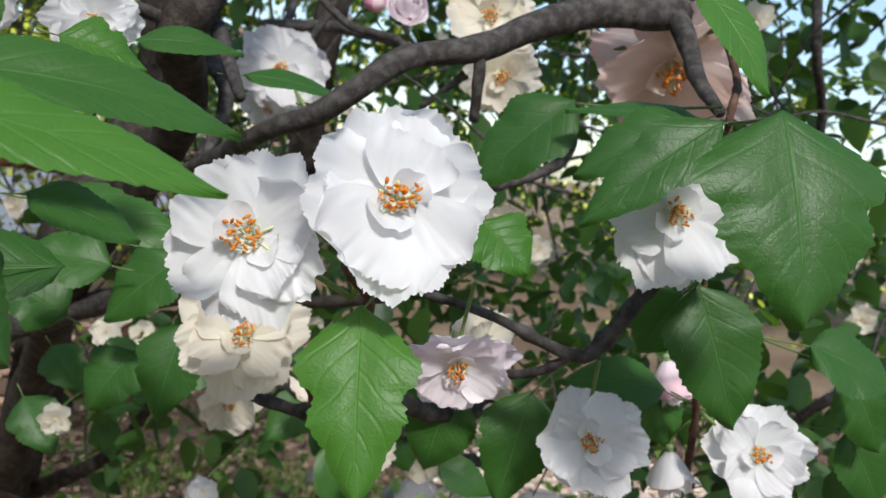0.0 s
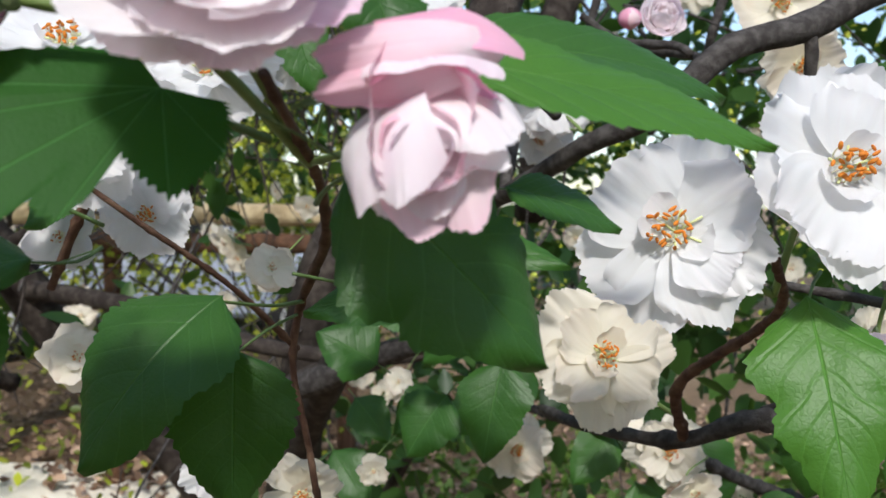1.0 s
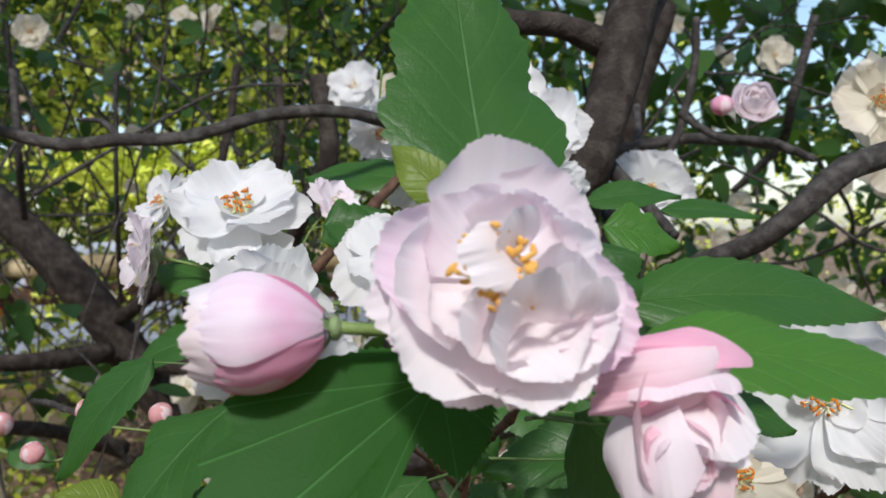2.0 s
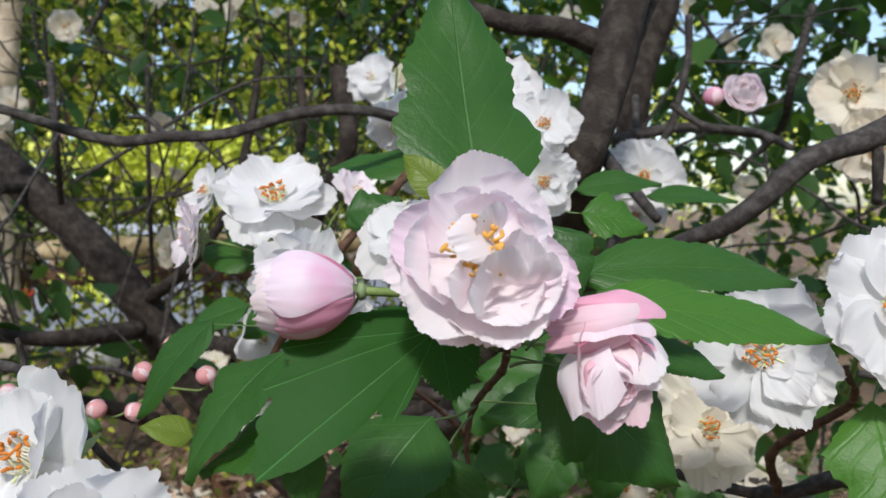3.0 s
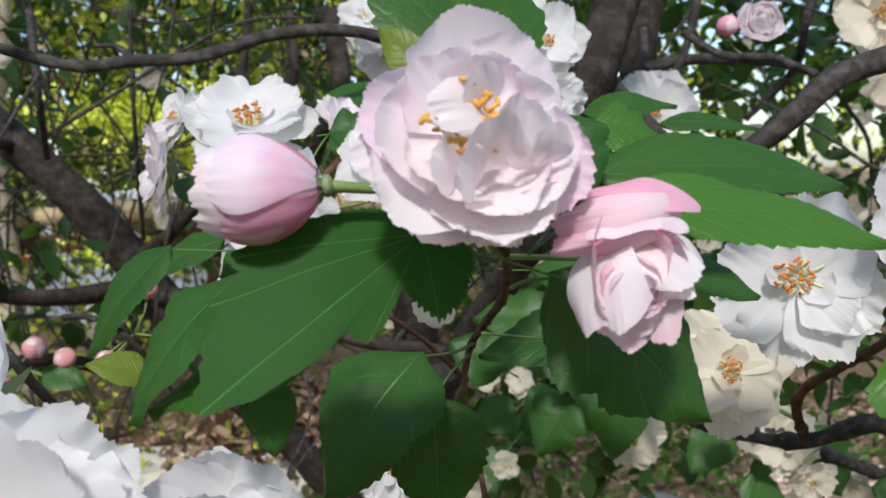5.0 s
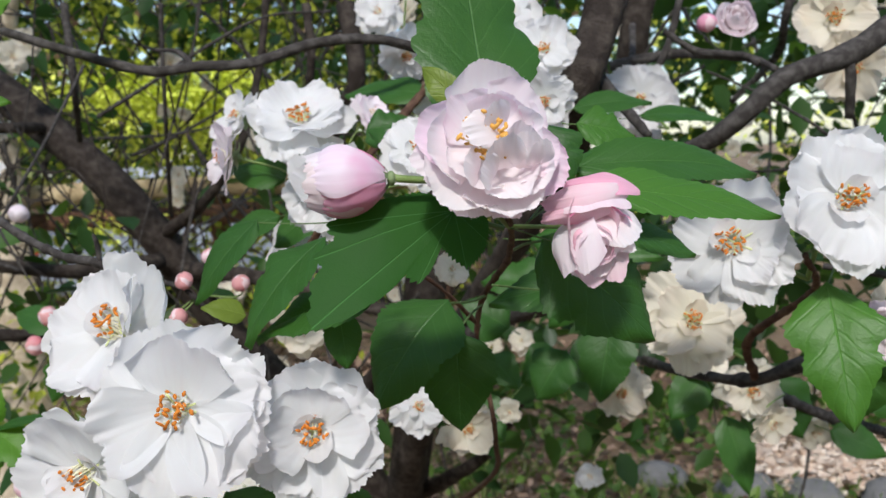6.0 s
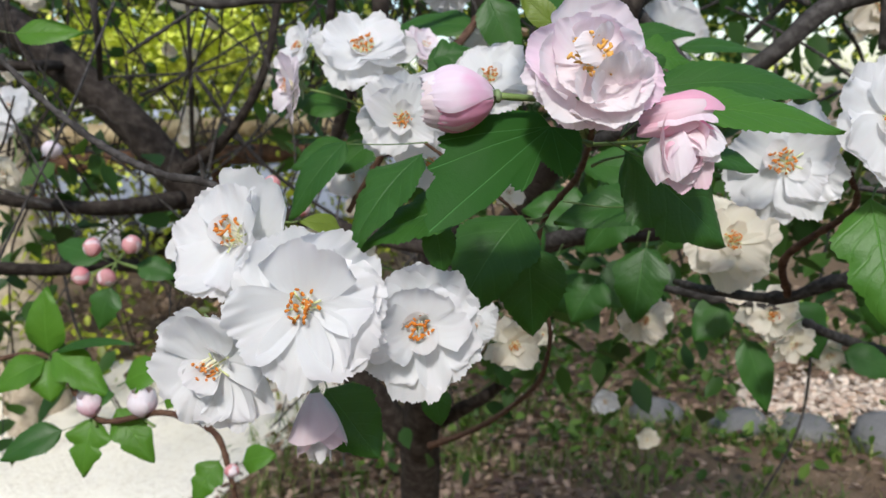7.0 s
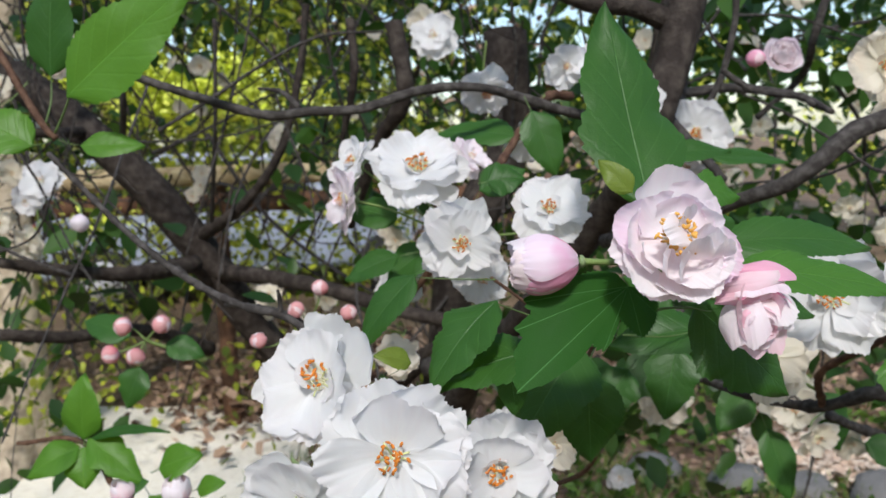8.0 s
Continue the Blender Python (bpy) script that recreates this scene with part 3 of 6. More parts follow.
def folded_petal(size, long, half, grow, end, close, seed, material, nu=18, nv=41):
    """A petal that lies on the flank of a bud, its frilled edge at the bud's blunt tip."""
    verts, uvs = [], []
    for i in range(nu):
        u = i / (nu - 1) * end
        r = size * 0.5 * grow * math.sin(math.pi * (0.045 + (0.82 + close * 0.5) * u)) ** 0.60
        spread = radians(half) * (0.45 + 0.62 * math.sin(math.pi * (0.08 + 0.62 * u / end))) * (1 + 0.10 * noise.noise(Vector((u * 2.6, 3.7, seed))))
        for j in range(nv):
            v = 2 * j / (nv - 1) - 1
            a = v * spread
            lift = size * (0.020 * abs(v) ** 3 * u + 0.016 * noise.noise(Vector((u * 3, v * 2.2, seed))) + 0.03 * (u / end) ** 6 * noise.noise(Vector((v * 4, seed, 2))))
            top = (u / end) ** 6 * (-0.10 * v * v + 0.05 * noise.noise(Vector((v * 2.5, seed, 4))) + 0.04 * frill(v, seed))
            verts.append((math.sin(a) * (r + lift), math.cos(a) * (r + lift), size * long * (u + top)))
            uvs.append((v * 0.3 + 0.5, 1 - u * 0.8))
    return mesh_of("petal", verts, grid_faces(nu, nv), material, uvs)


def flower_bud(place, normal, size, joint, seed, label, outer=None, second=None, long=1.0, group="buds", fine=True, thick=None, toward=None, pale=None):
    """A bud: overlapping petals folded into an egg; its foot lies at place."""
    rng = random.Random(seed)
    m = facing(place, normal, rng.random() * 6)
    if toward is not None:
        z = Vector(normal).normalized()
        y = (Vector(toward) - z * z.dot(Vector(toward))).normalized()
        m = Matrix.Translation(place) @ Matrix((y.cross(z), y, z)).transposed().to_4x4()
    thing = tagged(new("flower_bud"), label, "flower bud", group)
    thing.matrix_basis = m
    if fine:
        deep, mid, light = outer or PETAL_DEEP, outer or PETAL_PINK, pale or PETAL_STREAK
        # (degrees round the axis, half width, girth, end, closing, material), innermost first
        coat = [(60, 80, 0.42, 0.97, 0.16, light), (180, 80, 0.46, 0.98, 0.16, mid), (300, 80, 0.50, 0.99, 0.14, light),
                (20, 70, 0.90, 1.0, -0.22, PETAL_BLUSH_HEART), (140, 70, 0.88, 0.98, -0.16, mid), (260, 70, 0.92, 1.0, -0.24, PETAL_BLUSH),
                (-85, 56, 0.97, 0.88, 0.05, deep), (165, 66, 0.98, 0.90, 0.05, mid), (105, 60, 1.0, 0.88, 0.05, mid), (52, 52, 1.02, 0.80, 0.03, deep), (-22, 44, 1.06, 0.90, 0.03, light)]
        for turned, half, grow, end, close, mat in coat:
            me = folded_petal(size, long, half, grow, end, close, rng.uniform(0, 90), mat)
            part("petal", me, thing, at=Matrix.Rotation(-radians(turned), 4, "Z"))
    else:
        mats = [outer or PETAL_PINK, second or PETAL_BLUSH] * 3
        for k in range(5):
            me = folded_petal(size, long, 52, 1.0 + 0.025 * (k * 2 % 5), 1.0, 0.23, rng.uniform(0, 90), mats[k], 10, 9)
            part("petal", me, thing, at=Matrix.Rotation(k * 2 * math.pi / 5, 4, "Z"))
        core, faces = [], []
        blob(core, faces, (0, 0, size * long * 0.5), (0, 0, 1), size * long * 0.47, size * 0.46, 14, 8)
        part("core", mesh_of("core", core, faces, mats[0]), thing)
    calyx(thing, size * 0.80, 0.46, 0.14, 66 if fine else 24)
    stalk(thing, m, joint, thick or size * 0.06)
    return thing


# ---- leaves ----
def leaf_mesh(length, width, lobes, bend, fold, twist, seed, material, nu=57, nv=11, teeth=1.0):
    """A toothed blade along +y with its face to +z; lobes 0 to 1 draws out two side lobes."""
    verts, uvs = [], []
    y = z = 0.0
    half = nv // 2
    for i in range(nu):
        u = i / (nu - 1)
        angle = radians(bend * (u - 0.35))
        if i:
            y += length / (nu - 1) * math.cos(angle)
            z -= length / (nu - 1) * math.sin(angle)
        base = math.sin(math.pi * min(1.0, u ** 0.66)) ** 0.8 if u < 1 else 0.0
        lobe = lobes * (0.46 * math.exp(-((u - 0.28) / 0.10) ** 2) - 0.34 * math.exp(-((u - 0.46) / 0.05) ** 2) + 0.18 * math.exp(-((u - 0.60) / 0.07) ** 2) - 0.12 * math.exp(-((u - 0.74) / 0.04) ** 2))
        for j in range(nv):
            v = (j - half) / half
            s = abs(v)
            flank = 1 if v > 0 else -1
            tooth = teeth * 0.17 * (((u * 15.0 + 1.6 * noise.noise(Vector((u * 3.1, flank * 5, seed)))) % 1.0) - 0.4) * (0.35 + 1.3 * abs(noise.noise(Vector((u * 9, flank, seed))))) * s ** 3
            w = width * 0.5 * max(0.0, base * (1 - 0.28 * lobes) + lobe * base)
            w *= 1 + 0.08 * noise.noise(Vector((u * 3, flank * 2, seed + 4)))
            x = v * w * (1 + tooth)
            sweep = length * (0.05 * s + 0.07 * lobes * s * s * math.exp(-((u - 0.34) / 0.18) ** 2)) * (1 - u)
            lift = fold * w * s - 0.10 * width * s * s
            lift += 0.09 * width * s * noise.noise(Vector((u * 3.2, flank * 3, seed)))
            turn = twist * (u - 0.3)
            verts.append((x * math.cos(turn) - lift * math.sin(turn), y + sweep * math.cos(angle), z + x * math.sin(turn) + lift * math.cos(turn)))
            uvs.append((v * 0.5 + 0.5, u))
    return mesh_of("leaf", verts, grid_faces(nu, nv), material, uvs)


def lobed_mesh(length, outline, ribs, droop, seed, material, nu=22, step=0.75):
    """A palmate blade: outline gives (degrees off the axis, reach) round its foot, ribs the degrees of its main veins."""
    angles, reaches = zip(*outline)
    verts, uvs = [], []
    turns = np.unique(np.concatenate([np.arange(angles[0], angles[-1] + 0.1, step), ribs]))
    for i in range(nu):
        u = i / (nu - 1)
        for k, q in enumerate(turns):
            reach = float(np.interp(q, angles, reaches))
            tooth = 0.035 * (((q * 0.23) % 1.0) - 0.4) * (0.6 + abs(noise.noise(Vector((q * 0.3, seed, 0)))))
            r = length * u * (reach + tooth * u ** 5)
            near = min(ribs, key=lambda a: abs(a - q))
            off = abs(near - q) / 22.0
            x, y = r * math.sin(radians(q)), r * math.cos(radians(q))
            z = length * (-droop * (r / length) ** 2 + 0.008 * u * min(off, 0.8) + 0.035 * u * noise.noise(Vector((x / length * 3, y / length * 3, seed))))
            verts.append((x, y, z))
            uvs.append((0.5 + 0.5 * min(off, 1.0) * u ** 0.6, u * reach))
    return mesh_of("leaf", verts, grid_faces(nu, len(turns)), material, uvs)


def lobed_leaf(thing, foot, tip, normal, joint, outline, ribs, droop=0.1, seed=0.0, material=None):
    """A palmate leaf of a twig, with a stalk back to the joint."""
    o = thing.location
    foot, tip = Vector(foot), Vector(tip)
    blade = part("leaf", lobed_mesh((tip - foot).length, outline, ribs, droop, seed, material or LEAF_LOBED), thing, "large deeply lobed green leaf", frame_at(foot - o, tip - foot, normal))
    end = blade.matrix_basis.inverted() @ (Vector(joint) - o)
    v, f = tube([(0, 0.003, -0.0004), end * 0.5 + Vector((0, 0, -end.length * 0.08)), end], [0.0006, 0.0007, 0.0008], 6, 0.05, 0.004)
    part("leaf_stalk", mesh_of("leaf_stalk", v, f, LEAF_STALK), blade)
    return blade


def twig(name, points, radii, label, material=None, category="twig", group="twigs", seed=0.0, sides=9, knots=9):
    """A twig as a thing: its stem is a part, and leaves are hung on it later."""
    thing = tagged(new(name), label, category, group)
    thing.location = points[0]
    limb("stem", points, radii, material or STALK_RED, thing, "", sides, 0.16, seed, knots, points[0])
    return thing


def leaf(thing, foot, tip, width, normal, joint=None, lobes=0.0, bend=30, fold=0.25, twist=0.0, seed=0.0, material=None, label="", fine=True):
    """A leaf of a twig, from foot to tip in the world, with a stalk back to the joint."""
    o = thing.location
    foot, tip = Vector(foot), Vector(tip)
    size = (tip - foot).length
    me = leaf_mesh(size * 1.04, width, lobes, bend, fold, twist, seed, material or LEAF_GREEN, 57 if fine else 29, 11 if fine else 7)
    blade = part("leaf", me, thing, label, frame_at(foot - o, tip - foot, normal))
    back = blade.matrix_basis.inverted()
    end = back @ (Vector(joint) - o) if joint is not None else Vector((0, -size * 0.22, -size * 0.04))
    v, f = tube([(0, size * 0.05, -0.0002), (end * 0.5) + Vector((0, 0, -end.length * 0.08)), end], [width * 0.010, width * 0.014, width * 0.018], 6, 0.05, 0.004)
    part("leaf_stalk", mesh_of("leaf_stalk", v, f, LEAF_STALK), blade)
    return blade


# ---- the tree and its blossoms ----
# the pink spray in the middle
spray = twig("flowering_twig", [(-0.1120, 0.1244, 1.4477), (-0.1209, 0.1704, 1.4338), (-0.1293, 0.1976, 1.4210), (-0.1386, 0.2144, 1.4118), (-0.1491, 0.2302, 1.3992), (-0.1536, 0.2368, 1.3821), (-0.1520, 0.2442, 1.3585), (-0.1561, 0.2695, 1.3248), (-0.2071, 0.4435, 1.2354), (-0.3432, 0.7727, 1.0637), (-0.4892, 1.0194, 0.9238)], (0.0008, 0.0011, 0.0013, 0.0013, 0.0012, 0.0010, 0.0010, 0.0011, 0.0016, 0.0030, 0.0045), "red-brown twig carrying the pink spray", seed=1.0)
rosette((-0.1099, 0.0998, 1.4629), (0.3251, -0.9001, 0.2902), 0.0347, (-0.1190, 0.1608, 1.4367), 7, "full pale pink double blossom with golden stamens")
flower_bud((-0.1393, 0.1060, 1.4551), (-0.9423, -0.3342, -0.0217), 0.0191, (-0.1190, 0.1608, 1.4367), 3, "large closed pink bud with pale streaks", long=1.1, thick=0.0011, group="pink spray", toward=(0.3073, -0.9489, 0.0721))
nodding_blossom((-0.0864, 0.1125, 1.4406), (0.306, -0.948, 0.083), 0.0293, (-0.1190, 0.1608, 1.4367), 5, "half-open bright pink blossom nodding on its stalk")
leaf(spray, (-0.0946, 0.1262, 1.4505), (-0.0390, 0.1510, 1.4412), 0.0172, (0.4500, -0.5600, 0.7000), (-0.1035, 0.1146, 1.4416), lobes=0.12, bend=16, seed=2.0, material=LEAF_FRESH)
leaf(spray, (-0.0993, 0.1500, 1.4545), (-0.0424, 0.1760, 1.4542), 0.0190, (0.3800, -0.6200, 0.6900), (-0.1035, 0.1146, 1.4416), lobes=0.1, bend=35, seed=3.0)
lobed_leaf(spray, (-0.1248, 0.1194, 1.4452), (-0.1531, 0.0849, 1.4202), (0.2300, -0.9300, 0.2700), (-0.1141, 0.1320, 1.4388), ((-133, 0.17), (-97, 0.24), (-80, 0.28), (-68, 0.31), (-58, 0.335), (-48, 0.29), (-36, 0.25), (-29, 0.235), (-27, 0.38), (-24, 0.45), (-18, 0.47), (-13, 0.46), (-11.5, 0.58), (-9, 0.69), (-6, 0.82), (-3, 0.92), (0, 1.0), (3, 0.97), (7, 0.91), (11, 0.88), (14, 0.83), (16, 0.76), (18, 0.79), (21, 0.79), (23, 0.74), (25.5, 0.65), (28, 0.68), (33, 0.69), (37, 0.61), (44, 0.46), (54, 0.31), (73, 0.18), (94, 0.10)), (-95, -58, -23, 0, 20, 32), 0.10, 4.0)
leaf(spray, (-0.1050, 0.1395, 1.4360), (-0.0730, 0.1465, 1.4046), 0.0335, (0.3852, -0.8240, 0.4123), (-0.1181, 0.1616, 1.4291), lobes=0.35, bend=20, fold=0.12, seed=10.0)
leaf(spray, (-0.1180, 0.1380, 1.4660), (-0.1375, 0.1780, 1.5400), 0.0385, (0.5200, -0.8400, 0.1200), (-0.1092, 0.1109, 1.4535), lobes=0.3, bend=-10, fold=0.2, seed=5.0)
leaf(spray, (-0.1236, 0.1264, 1.4747), (-0.1341, 0.1259, 1.4856), 0.0086, (0.1194, -0.9940, 0.2786), (-0.1113, 0.1238, 1.4578), bend=20, seed=6.0, material=LEAF_YELLOW)
leaf(spray, (-0.1482, 0.1842, 1.4089), (-0.1699, 0.1584, 1.3780), 0.0366, (-0.0826, -0.7802, 0.6300), (-0.1464, 0.2263, 1.4024), lobes=0.15, bend=40, seed=8.0)
leaf(spray, (-0.1468, 0.1859, 1.3968), (-0.1451, 0.1810, 1.3613), 0.0285, (0.3570, -0.9090, 0.2425), (-0.1478, 0.2253, 1.3988), bend=10, seed=9.0)
leaf(spray, (-0.0981, 0.2271, 1.4082), (-0.1398, 0.2127, 1.4034), 0.0231, (0.2509, -0.6582, 0.7098), (-0.1323, 0.1848, 1.4137), bend=20, seed=11.0)
leaf(spray, (-0.0843, 0.1716, 1.4327), (-0.0622, 0.1778, 1.4260), 0.0142, (0.2207, -0.5486, 0.7939), (-0.1073, 0.1121, 1.4407), bend=20, seed=12.0)
leaf(spray, (-0.1025, 0.1393, 1.4682), (-0.0948, 0.1338, 1.4509), 0.0172, (0.4997, -0.8634, 0.2343), (-0.1190, 0.1608, 1.4367), lobes=0.3, bend=20, seed=13.0)

# twig with leaves behind the spray
back_twig = twig("leafy_twig", [(-0.1831, 0.1720, 1.4386), (-0.1697, 0.1849, 1.4245), (-0.1583, 0.2073, 1.4081), (-0.1528, 0.2378, 1.3872)], (0.0006, 0.0007, 0.0007, 0.0011), "thin brown twig with large dark leaves", seed=2.0)
leaf(back_twig, (-0.1708, 0.1333, 1.4376), (-0.1945, 0.1158, 1.4091), 0.0262, (-0.1906, -0.5763, 0.8010), (-0.1592, 0.1564, 1.4246), lobes=0.4, bend=35, seed=14.0)
leaf(back_twig, (-0.2117, 0.1631, 1.4413), (-0.2345, 0.1513, 1.4140), 0.0178, (-0.0653, -0.6555, 0.7114), (-0.1790, 0.1628, 1.4393), bend=25, seed=15.0)
leaf(back_twig, (-0.1542, 0.1307, 1.4201), (-0.1924, 0.1219, 1.4098), 0.0243, (0.0954, -0.4695, 0.8835), (-0.1592, 0.1557, 1.4204), lobes=0.3, bend=30, seed=16.0)
leaf(back_twig, (-0.1672, 0.1309, 1.4142), (-0.1645, 0.1290, 1.3966), 0.0118, (0.5010, -0.8322, 0.4319), (-0.1592, 0.1557, 1.4204), bend=20, seed=17.0)
leaf(back_twig, (-0.1216, 0.4174, 1.3871), (-0.1559, 0.4043, 1.3532), 0.0364, (0.0233, -0.7434, 0.5890), lobes=0.2, bend=25, seed=120.0)
leaf(back_twig, (-0.1499, 0.3970, 1.3802), (-0.1916, 0.3879, 1.3839), 0.0320, (0.0233, -0.7434, 0.5890), lobes=0.2, bend=25, seed=121.0)
leaf(back_twig, (-0.1892, 0.4438, 1.3414), (-0.2201, 0.4361, 1.3600), 0.0361, (0.0233, -0.7434, 0.5890), lobes=0.2, bend=25, seed=122.0)
leaf(back_twig, (-0.1172, 0.4139, 1.3536), (-0.1248, 0.3991, 1.3073), 0.0364, (0.0233, -0.7434, 0.5890), lobes=0.2, bend=25, seed=123.0)
leaf(back_twig, (-0.1507, 0.4418, 1.3281), (-0.1700, 0.4289, 1.2981), 0.0361, (0.0233, -0.7434, 0.5890), lobes=0.2, bend=25, seed=124.0)
leaf(back_twig, (-0.2181, 0.4913, 1.3113), (-0.1939, 0.4787, 1.2902), 0.0267, (0.0233, -0.7434, 0.5890), lobes=0.2, bend=25, seed=125.0)
leaf(back_twig, (-0.2309, 0.4881, 1.2792), (-0.2056, 0.4749, 1.2521), 0.0301, (0.0233, -0.7434, 0.5890), lobes=0.2, bend=25, seed=126.0)
leaf(back_twig, (-0.1437, 0.3003, 1.4179), (-0.0807, 0.2887, 1.4119), 0.0229, (0.0233, -0.7434, 0.5890), lobes=0.2, bend=25, seed=127.0)

# the pair of white blossoms and their twig
pair_twig = twig("flowering_twig", [(0.0362, 0.3676, 1.3438), (0.0112, 0.3487, 1.3432), (-0.0128, 0.3314, 1.3515), (-0.0407, 0.3416, 1.3390), (-0.0783, 0.3713, 1.3356), (-0.0987, 0.4169, 1.3296)], (0.0047, 0.0043, 0.0039, 0.0031, 0.0027, 0.0022), "dark twig under the pair of white blossoms", material=BARK, seed=3.0)
pair_stem = twig("spur", [(-0.0240, 0.2368, 1.4167), (-0.0178, 0.2730, 1.3968), (-0.0412, 0.3139, 1.3670), (-0.0379, 0.3376, 1.3417)], (0.0012, 0.0015, 0.0020, 0.0022), "short red-brown spur under the white pair", seed=4.0)
open_blossom((-0.0484, 0.2297, 1.4222), (-0.0491, -0.9834, 0.1746), 0.0524, (-0.0218, 0.2517, 1.4051), 21, "white semi-double blossom with orange stamens turned to one side", hours=[(0.5, 1.05, 0.85, 12, 6), (10.3, 1.0, 0.95, 8, 4), (8.3, 1.05, 0.9, 8, 4), (6.6, 1.0, 0.85, 14, -6), (5.2, 1.05, 0.75, 10, -8), (3.8, 1.0, 0.75, 20, 0), (2.0, 0.9, 0.8, 28, 10), (4.6, 0.8, 0.6, 30, 0)], lean=(-0.05, 0.0))
open_blossom((-0.0124, 0.2279, 1.4372), (0.3074, -0.9145, 0.2631), 0.0562, (-0.0218, 0.2517, 1.4051), 22, "white semi-double blossom with orange stamens, fully open", hours=[(11.7, 0.98, 1.0, 6, 4), (1.5, 1.0, 1.0, 6, 4), (3.0, 1.02, 1.0, 4, 4), (9.0, 1.05, 1.0, 4, 4), (10.4, 0.95, 0.9, 8, 2), (6.1, 1.08, 0.8, 0, -6), (4.7, 0.98, 0.95, 14, -10), (7.3, 0.95, 0.95, 14, -10), (0.5, 0.72, 0.8, 22, 0)])
open_blossom((-0.0683, 0.3148, 1.3750), (0.3063, -0.9063, 0.2913), 0.0497, (-0.0406, 0.3431, 1.3482), 23, "cream-white blossom in the shade of the pair", material=PETAL_CREAM)
leaf(pair_stem, (-0.0175, 0.2322, 1.4080), (-0.0116, 0.2052, 1.3619), 0.0325, (-0.0519, -0.9134, 0.3943), (-0.0110, 0.2476, 1.4122), lobes=0.45, bend=25, fold=0.2, seed=20.0, material=LEAF_FRESH)
leaf(pair_stem, (0.0144, 0.2695, 1.4328), (0.0313, 0.2628, 1.4192), 0.0253, (0.1218, -0.7931, 0.6072), (-0.0004, 0.2584, 1.4209), lobes=0.2, bend=20, seed=21.0, material=LEAF_FRESH)
open_blossom((0.0144, 0.2824, 1.3827), (0.0704, -0.8419, -0.5350), 0.0399, (0.0158, 0.2773, 1.4114), 24, "pale pink-white blossom hanging under the leaf", material=PETAL_BLUSH)
fork = twig("branch", [(-0.0111, 0.2970, 1.4039), (0.0224, 0.2959, 1.3981), (0.0544, 0.2944, 1.3875), (0.0640, 0.2947, 1.3920), (0.0747, 0.2915, 1.4109), (0.0867, 0.2930, 1.4265), (0.1091, 0.2989, 1.4380), (0.1395, 0.3192, 1.4435)], (0.0014, 0.0018, 0.0024, 0.0030, 0.0032, 0.0034, 0.0036, 0.0039), "dark grey forked branch below the blossoms", material=BARK, seed=5.0, sides=12)
fork_twig = twig("twig", [(0.0545, 0.2943, 1.3867), (0.0426, 0.3035, 1.3769), (0.0189, 0.3230, 1.3676), (-0.0075, 0.3517, 1.3503)], (0.0018, 0.0017, 0.0016, 0.0015), "thin dark twig off the forked branch", material=BARK, seed=6.0)
open_blossom((0.0803, 0.2846, 1.4413), (-0.0873, -0.9536, 0.2882), 0.0504, (0.0947, 0.2975, 1.4229), 25, "white semi-double blossom with orange stamens beside a broad leaf")
open_blossom((0.0695, 0.3126, 1.3517), (-0.0136, -0.9945, 0.1036), 0.0452, (0.0669, 0.3039, 1.3843), 26, "flat white blossom with a tawny centre")
open_blossom((0.1388, 0.3246, 1.3510), (0.0785, -0.9832, 0.1650), 0.0430, (0.1136, 0.3215, 1.3656), 27, "white semi-double blossom with orange stamens near the ground side")
cupped_blossom((0.1066, 0.3530, 1.3776), (0.2728, -0.2007, -0.9409), 0.0170, (0.1150, 0.3540, 1.3884), 28, "small drooping pink-white blossom", long=1.0, group="hanging blossoms")
cupped_blossom((0.1129, 0.3489, 1.3394), (0.1278, -0.2030, -0.9708), 0.0170, (0.1185, 0.3407, 1.3578), 29, "small drooping cream-white blossom", material=PETAL_WHITE, group="hanging blossoms")
right_twig = twig("leafy_twig", [(0.0912, 0.3502, 1.5416), (0.0993, 0.3052, 1.4967), (0.0899, 0.2727, 1.4738), (0.0987, 0.2975, 1.4234), (0.1021, 0.3057, 1.4058), (0.1168, 0.3358, 1.3591), (0.1275, 0.3667, 1.3189)], (0.0014, 0.0014, 0.0013, 0.0012, 0.0013, 0.0016, 0.0018), "slim twig with broad leaves", seed=7.0)
leaf(right_twig, (0.0862, 0.2648, 1.4744), (0.0451, 0.2576, 1.4385), 0.0237, (0.0226, -0.7931, 0.5941), (0.0899, 0.2727, 1.4738), lobes=0.3, bend=25, seed=22.0)
leaf(right_twig, (0.0875, 0.2247, 1.4759), (0.0944, 0.2021, 1.4236), 0.0505, (0.0537, -0.9187, 0.3580), (0.0899, 0.2727, 1.4738), lobes=0.35, bend=20, fold=0.15, seed=23.0)
leaf(right_twig, (0.0808, 0.2728, 1.4730), (0.0430, 0.2712, 1.4530), 0.0255, (0.0168, -0.7381, 0.6383), (0.0899, 0.2727, 1.4738), lobes=0.2, bend=20, seed=36.0)
leaf(right_twig, (0.0962, 0.2971, 1.4191), (0.1141, 0.2868, 1.3712), 0.0352, (-0.0519, -0.9134, 0.3943), (0.0977, 0.2975, 1.4233), lobes=0.1, bend=15, seed=24.0)
leaf(right_twig, (0.0948, 0.3066, 1.4132), (0.0809, 0.3044, 1.3904), 0.0251, (-0.0642, -0.8533, 0.4877), (0.0980, 0.2973, 1.4213), bend=20, seed=25.0)
